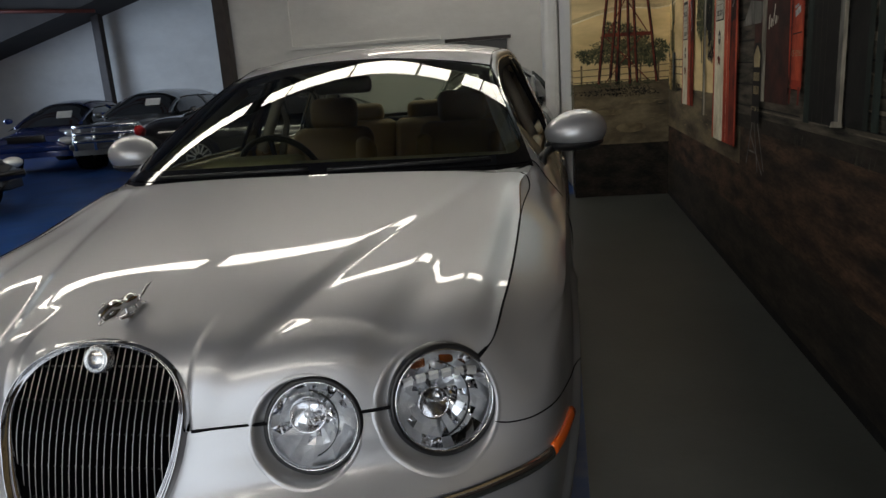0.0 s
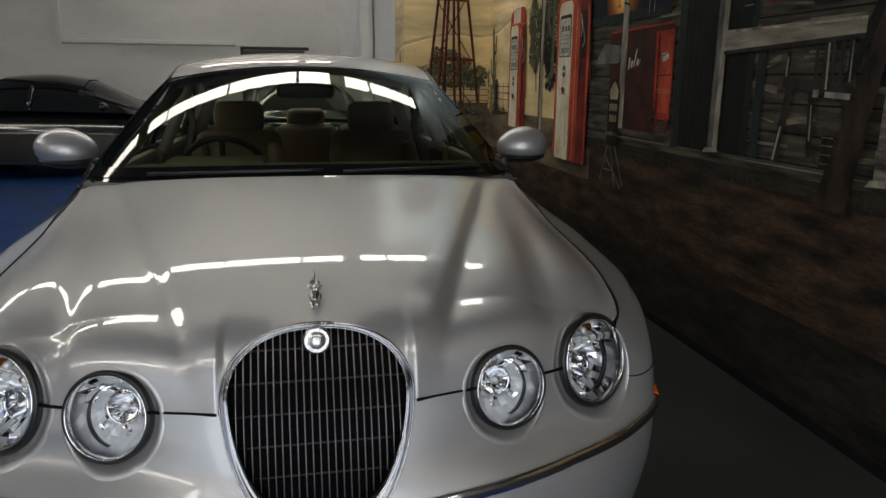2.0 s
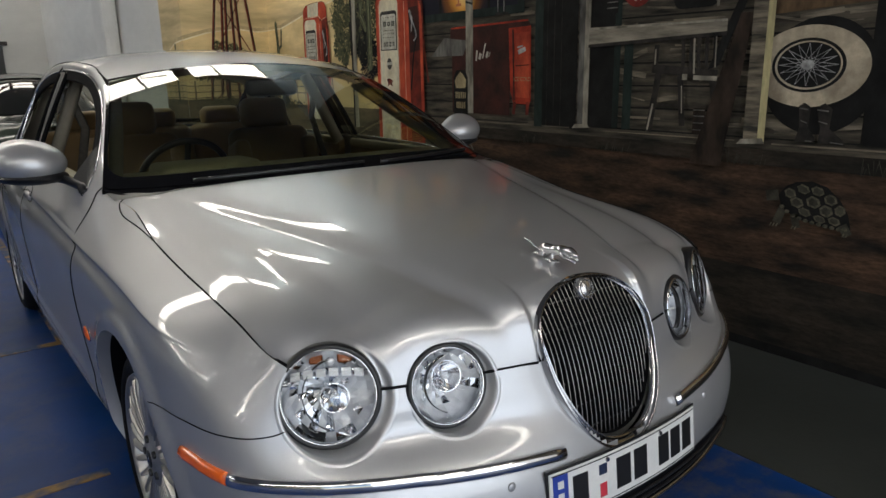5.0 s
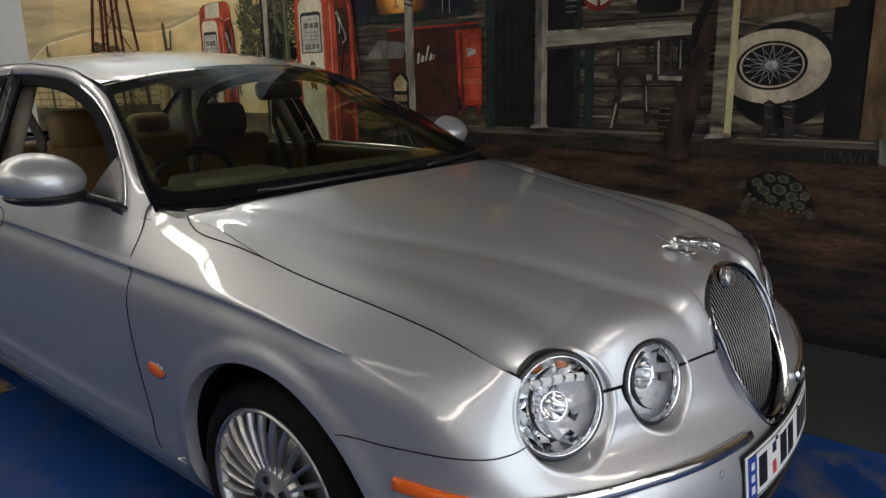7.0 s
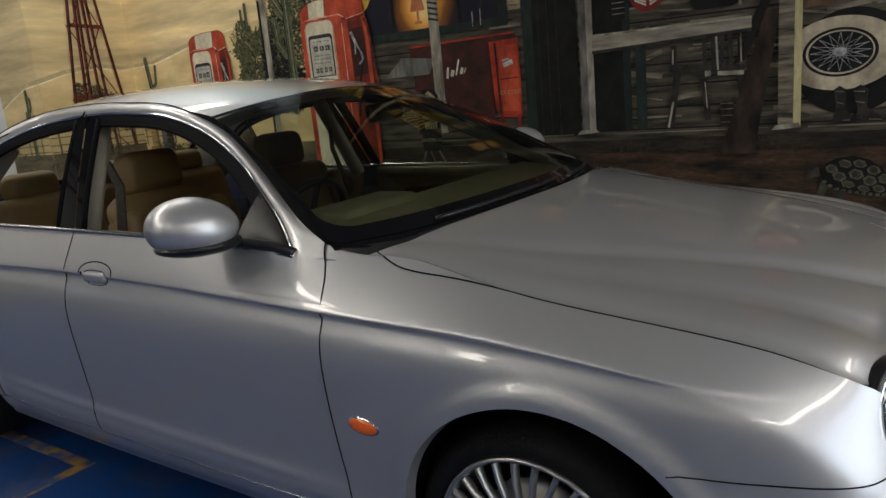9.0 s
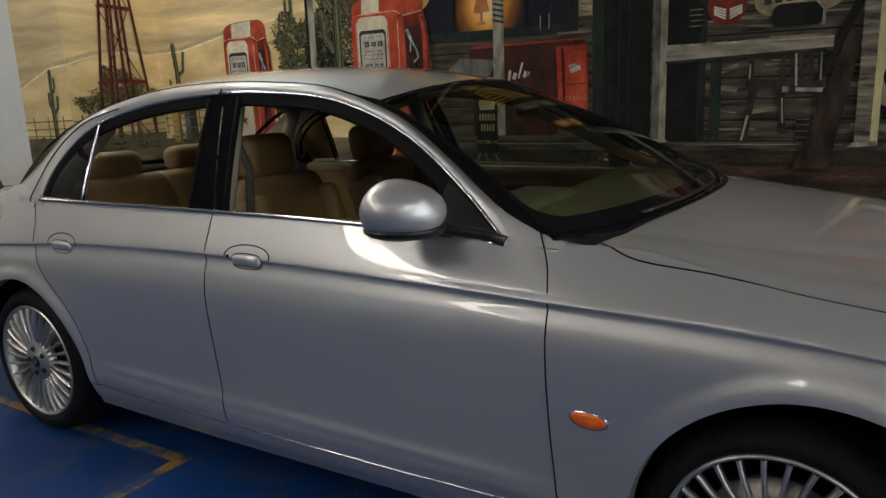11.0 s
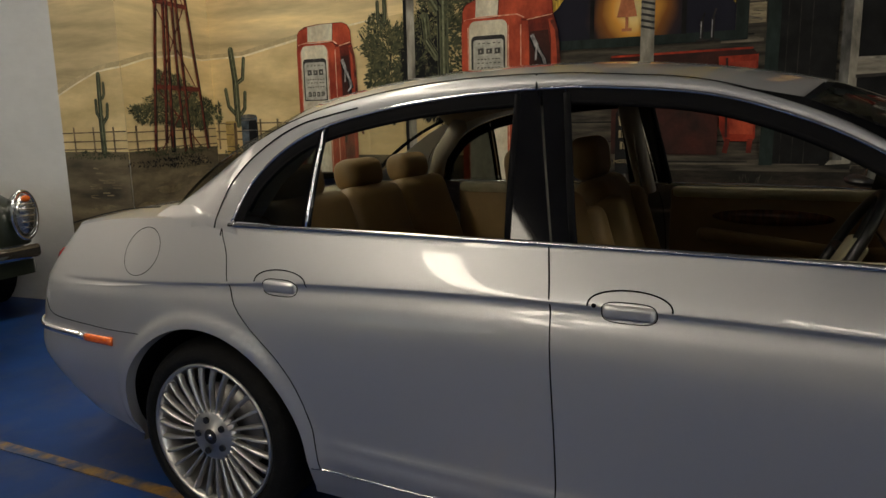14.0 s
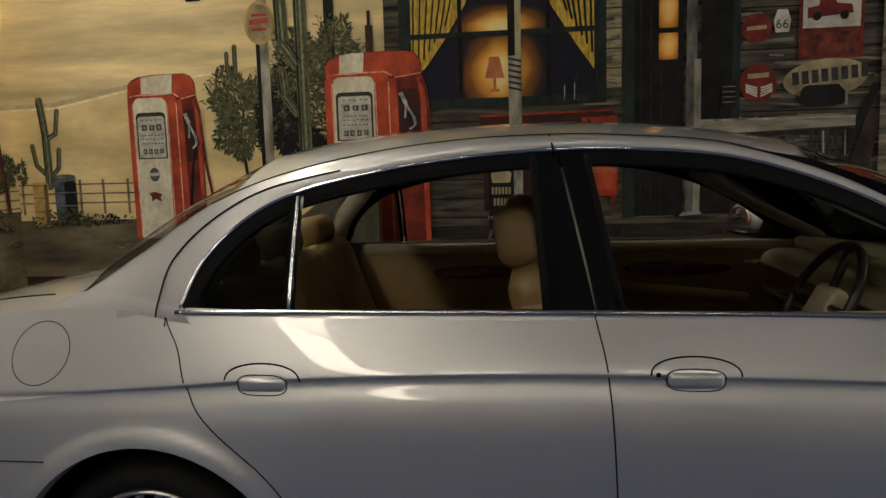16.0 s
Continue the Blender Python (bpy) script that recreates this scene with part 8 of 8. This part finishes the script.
for z0, z1, x0, x1 in ((1.15, 1.60, 1.35, 1.72), (1.62, 2.22, 1.38, 1.70), (2.22, 2.70, 1.45, 1.63)):
    mill += [(vx(x0), z0, vx(x1), z1, 0.011), (vx(x1 + 0.06), z0, vx(x0), z1, 0.011)]
hub = (vx(1.56), 3.25)
V.bars("painted_wind_wheel", [(hub[0] + 0.06 * math.cos(q), hub[1] + 0.06 * math.sin(q), hub[0] + 0.34 * math.cos(q), hub[1] + 0.34 * math.sin(q), 0.075) for q in np.linspace(0, 2 * math.pi, 12, endpoint=False)], "mill paint", 10)
V.bars("painted_tower_shade", mill_shade, "black paint", 9)
V.bars("painted_wind_tower", mill, "mill paint", 8)
V.leaves("painted_weed_patch", vx(1.5), 1.14, 0.40, 0.018, 320, "leaf paint", 9, 0.022, 31)
V.leaves("painted_weed_patch", vx(1.5), 1.06, 0.38, 0.03, 420, "black paint", 8, 0.020, 33)
U.leaves("painted_weed_patch", 0.3, 1.13, 0.25, 0.016, 200, "leaf paint", 9, 0.022, 35)
rnd = random.Random(8)
for wall_, lo, hi in ((V, 0.02, END - 0.1), (W, 3.8, 6.1), (U, 0.02, SIDE - 0.1)):
    wall_.bars("painted_ground_stroke", [(a, z, a + rnd.uniform(0.04, 0.13), z + rnd.uniform(-0.012, 0.012), rnd.uniform(0.004, 0.012)) for a, z in [(rnd.uniform(lo, hi - 0.2), rnd.uniform(0.72, 1.06)) for _ in range(28)]], "rock paint", 3.7)

# ---- the other cars ----
material("black car paint", (0.006, 0.006, 0.007), 0.2, 0, 0.1, 30, coat=1.0)
material("blue car paint", (0.012, 0.03, 0.16), 0.25, 0.2, 0.1, 30, coat=1.0)
material("grey car paint", (0.16, 0.165, 0.17), 0.3, 0.6, 0.1, 30, coat=1.0)
material("green car paint", (0.026, 0.036, 0.027), 0.3, 0.1, 0.1, 30, coat=1.0)
material("car window", (0.010, 0.011, 0.012), 0.04, 0, 0.1, 8, spec=0.8)
material("paper sign", (0.75, 0.75, 0.73), 0.7, 0, 0.04, 20)


def plain_car(name, label, paint, L, W2, belts, roofs, wheels, m, wheel_r=0.33, lamp="oval", category="car", bullbar=False, sign=False):
    """A parked car: belts and roofs are lists of (along, height), front at 0; W2 is half its width."""
    root = thing(name, label, category)
    root.matrix_world = m
    n, k = 56, 15
    verts = []
    for y in np.linspace(0, L, n):
        e = min(y, L - y)
        w = W2 * (0.80 + 0.20 * min(1.0, (e / 0.45)) ** 0.55)
        zb = float(mono([b[0] for b in belts], [b[1] for b in belts], y))
        lift = 0.22 + 0.10 * max(0, 1 - e / 0.5)
        for t in np.linspace(0, 1, k):
            a = (t * 2 - 1) * math.pi / 2
            x = math.copysign(abs(math.sin(a)) ** 0.45, a) * w
            z = lift + (zb - lift) * abs(math.cos(a)) ** 0.42 if abs(t * 2 - 1) < 0.999 else lift
            verts.append((x, y, z))
    faces = grid_faces(n, k)
    faces += [tuple(range(k))[::-1], tuple(range((n - 1) * k, n * k))]
    bm = bmesh.new()
    vs = [bm.verts.new(v_) for v_ in verts]
    for f_ in faces:
        bm.faces.new([vs[q] for q in f_])
    part("body", bm, paint, root, angle=60)
    # cabin: glass with painted roof and pillars
    ys = [r[0] for r in roofs]
    rf = []

    def cab(y, t, lift=0.0):
        zb = float(mono([b[0] for b in belts], [b[1] for b in belts], y)) - 0.03
        zr = float(mono(ys, [r[1] for r in roofs], y))
        h = 1 - abs(t) ** 3.2
        return (t * (W2 * (0.90 - 0.20 * h * min(1.0, max(0.0, (zr - zb) / 0.3))) + lift), y, zb + max(0, zr - zb) * h ** 0.7 + lift)
    n2 = 36
    gl = [cab(y, t) for y in np.linspace(ys[0], ys[-1], n2) for t in np.linspace(-1, 1, 21)]
    bm = bmesh.new()
    vs = [bm.verts.new(v_) for v_ in gl]
    for f_ in grid_faces(n2, 21):
        bm.faces.new([vs[q] for q in f_])
    part("glasshouse", bm, "car window", root, "dark windows")
    zmax = max(r[1] for r in roofs)
    flat = [r[0] for r in roofs if r[1] > zmax - 0.10]
    rf = [cab(y, t, 0.012) for y in np.linspace(flat[0] - 0.05, flat[-1] + 0.05, 20) for t in np.linspace(-0.80, 0.80, 17)]
    bm = bmesh.new()
    vs = [bm.verts.new(v_) for v_ in rf]
    for f_ in grid_faces(20, 17):
        bm.faces.new([vs[q] for q in f_])
    part("roof", bm, paint, root)
    for s in (1, -1):
        mid = (flat[0] + flat[-1]) / 2 + 0.1
        for line in ([cab(y, s * 0.82, 0.004) for y in np.linspace(ys[0] + 0.03, flat[0], 9)], [cab(y, s * 0.82, 0.004) for y in np.linspace(flat[-1], ys[-1] - 0.03, 9)], [cab(mid, s * t, 0.002) for t in np.linspace(0.78, 0.99, 6)]):
            v, f = tube(line, 0.032, 8)
            put("pillar", mesh_of("pillar", v, f), paint, root)
        part("side_mirror", ball_bm(0.09, 0.06, 0.06, Matrix.Translation((s * (W2 + 0.08), ys[0] + 0.45, 1.0)), 16), paint, root)
        yl = 0.10 if lamp != "tall" else 0.02
        zl = float(mono([b[0] for b in belts], [b[1] for b in belts], 0.1)) - (0.06 if lamp != "tall" else 0.19)
        xl = s * W2 * (0.80 if lamp != "tall" else 0.76)
        hl = part("headlamp", ball_bm(0.16 if lamp != "tall" else 0.085, 0.10, 0.075 if lamp != "tall" else 0.158, Matrix.Translation((xl, yl, zl)), 20), "reflector" if lamp != "tall" else "old reflector", root, "clear headlamp")
        if lamp == "tall":
            v, f = tube([(xl + 0.090 * math.cos(q), yl - 0.045, zl + 0.166 * math.sin(q)) for q in np.linspace(0, 6.283, 28, endpoint=False)], 0.014, 8, True)
            put("lamp_bezel", mesh_of("lamp_bezel", v, f), "chrome", hl)
            part("lamp_glass", ball_bm(0.060, 0.03, 0.065, Matrix.Translation((xl, yl - 0.068, zl + 0.035)), 18), "old reflector", hl)
            for dz in (-0.085, -0.045, 0.0, 0.045, 0.08):
                part("lens_rib", box_bm(0.11, 0.006, 0.006, Matrix.Translation((xl, yl - 0.098 + 1.6 * dz * dz, zl + dz)), 0.002, 1), "dull chrome", hl)
            part("turn_lamp", ball_bm(0.035, 0.02, 0.022, Matrix.Translation((xl, yl - 0.075, zl + 0.118)), 14), "amber", hl)
        part("rear_lamp", ball_bm(0.14, 0.06, 0.09, Matrix.Translation((s * W2 * 0.78, L - 0.05, 0.80)), 16), "tail red", root)
        for wy in wheels:
            mw = Matrix.Translation((s * (W2 + 0.005), wy, wheel_r)) @ Euler((0, radians(90 * s), 0)).to_matrix().to_4x4()
            r = wheel_r
            v, f = revolve([(r * 0.66, -0.2), (r, -0.19), (r, -0.02), (r * 0.9, 0.006), (r * 0.70, 0.006), (r * 0.66, -0.01)], 36, mw)
            wh = put("wheel", mesh_of("wheel", v, f), "rubber", root)
            v, f = revolve([(0, -0.02), (r * 0.2, -0.01), (r * 0.25, -0.06), (r * 0.6, -0.08), (r * 0.62, 0.0), (r * 0.68, 0.008), (r * 0.66, -0.02)], 36, mw)
            put("rim", mesh_of("rim", v, f), "brake disc", wh)
            for q in range(14):
                a = 2 * math.pi * q / 14
                part("spoke", box_bm(r * 0.46, 0.026, 0.02, mw @ Euler((0, 0, a)).to_matrix().to_4x4() @ Matrix.Translation((r * 0.42, 0, -0.012)), 0.004, 1), "alloy", wh)
            v, f = revolve([(r * 1.14, -0.22), (r * 1.14, 0.002), (r * 1.02, 0.0), (0, -0.1)], 36, mw)
            put("wheel_arch", mesh_of("wheel_arch", v, f), "seam black", root)
    bz = 0.48
    part("bumper", box_bm(W2 * 1.75, 0.12, 0.12, Matrix.Translation((0, 0.03, bz)), 0.04, 3), "chrome" if lamp == "tall" else paint, root, "chrome bumper" if lamp == "tall" else "")
    part("grille", box_bm(0.7 if lamp != "tall" else 0.62, 0.06, 0.16 if lamp != "tall" else 0.34, Matrix.Translation((0, 0.03, 0.66)), 0.02, 2), "dull chrome" if lamp == "tall" or bullbar else "black plastic", root)
    if bullbar:
        for z in (0.58, 0.72, 0.85):
            v, f = tube([(x, -0.12, z) for x in np.linspace(-0.62, 0.62, 8)], 0.035, 10)
            put("bull_bar", mesh_of("bull_bar", v, f), "chrome", root, "chrome bull bar")
        for x in (-0.62, -0.25, 0.25, 0.62):
            v, f = tube([(x, -0.12, 0.42), (x, -0.12, 0.85)], 0.032, 10)
            put("bull_bar_post", mesh_of("bull_bar_post", v, f), "chrome", root)
    if sign:
        part("windscreen_card", box_bm(0.30, 0.01, 0.17, Matrix.Translation(Vector(cab(ys[0] + 0.32, 0.36)) + Vector((0, -0.04, 0.03))) @ Euler((radians(-40), 0, 0)).to_matrix().to_4x4()), "paper sign", root, "white price card behind the windscreen", smooth=False)
    return root


SEDAN_B = [(0, 0.62), (0.15, 0.70), (1.1, 0.86), (1.4, 0.93), (3.4, 0.97), (4.4, 0.98), (4.75, 0.90), (4.85, 0.75)]
SEDAN_R = [(1.25, 0.93), (1.7, 1.18), (2.1, 1.36), (2.6, 1.42), (3.1, 1.39), (3.6, 1.22), (4.05, 0.98)]
plain_car("parked_saloon", "glossy black saloon parked side-on at the rear wall", "black car paint", 4.85, 0.90, SEDAN_B, SEDAN_R, (0.85, 3.72), pose(-1.0, 10.15, 0, 0, 0, 90))
plain_car("parked_saloon", "glossy black saloon parked nose-out beside the bay", "black car paint", 4.85, 0.90, SEDAN_B, SEDAN_R, (0.85, 3.72), pose(-5.98, 6.25, 0, 0, 0, 90))
HATCH_B = [(0, 0.62), (0.2, 0.70), (1.0, 0.84), (1.3, 0.90), (3.2, 0.94), (4.1, 0.94), (4.25, 0.75)]
HATCH_R = [(1.0, 0.87), (1.5, 1.13), (1.9, 1.28), (2.6, 1.33), (3.5, 1.28), (4.1, 0.97)]
plain_car("parked_hatchback", "dark blue hatchback with a white card in its windscreen", "blue car paint", 4.25, 0.88, HATCH_B, HATCH_R, (0.8, 3.35), pose(-9.1, 10.9, 0, 0, 0, 14), sign=True)
SUV_B = [(0, 0.72), (0.15, 0.84), (1.1, 0.95), (1.4, 1.0), (3.6, 1.03), (4.6, 1.03), (4.75, 0.8)]
SUV_R = [(1.2, 0.97), (1.6, 1.22), (1.95, 1.38), (2.6, 1.43), (4.2, 1.40), (4.65, 1.05)]
plain_car("parked_off_roader", "grey off-roader with a chrome bull bar and windscreen card", "grey car paint", 4.75, 0.93, SUV_B, SUV_R, (0.85, 3.6), pose(-7.35, 10.95, 0, 0, 0, 8), 0.37, bullbar=True, sign=True)
OLD_B = [(0, 0.80), (0.1, 0.93), (1.2, 0.98), (1.5, 1.0), (3.3, 1.0), (4.4, 0.97), (4.65, 0.85)]
OLD_R = [(1.4, 1.0), (1.8, 1.28), (2.05, 1.40), (2.6, 1.45), (3.0, 1.42), (3.4, 1.25), (3.7, 1.0)]
plain_car("classic_saloon", "dark green classic saloon with upright oval headlamps and chrome bumper", "green car paint", 4.4, 0.90, OLD_B, OLD_R, (0.85, 3.55), pose(-0.06, 6.90, 0, 0, 0, 0), lamp="tall")
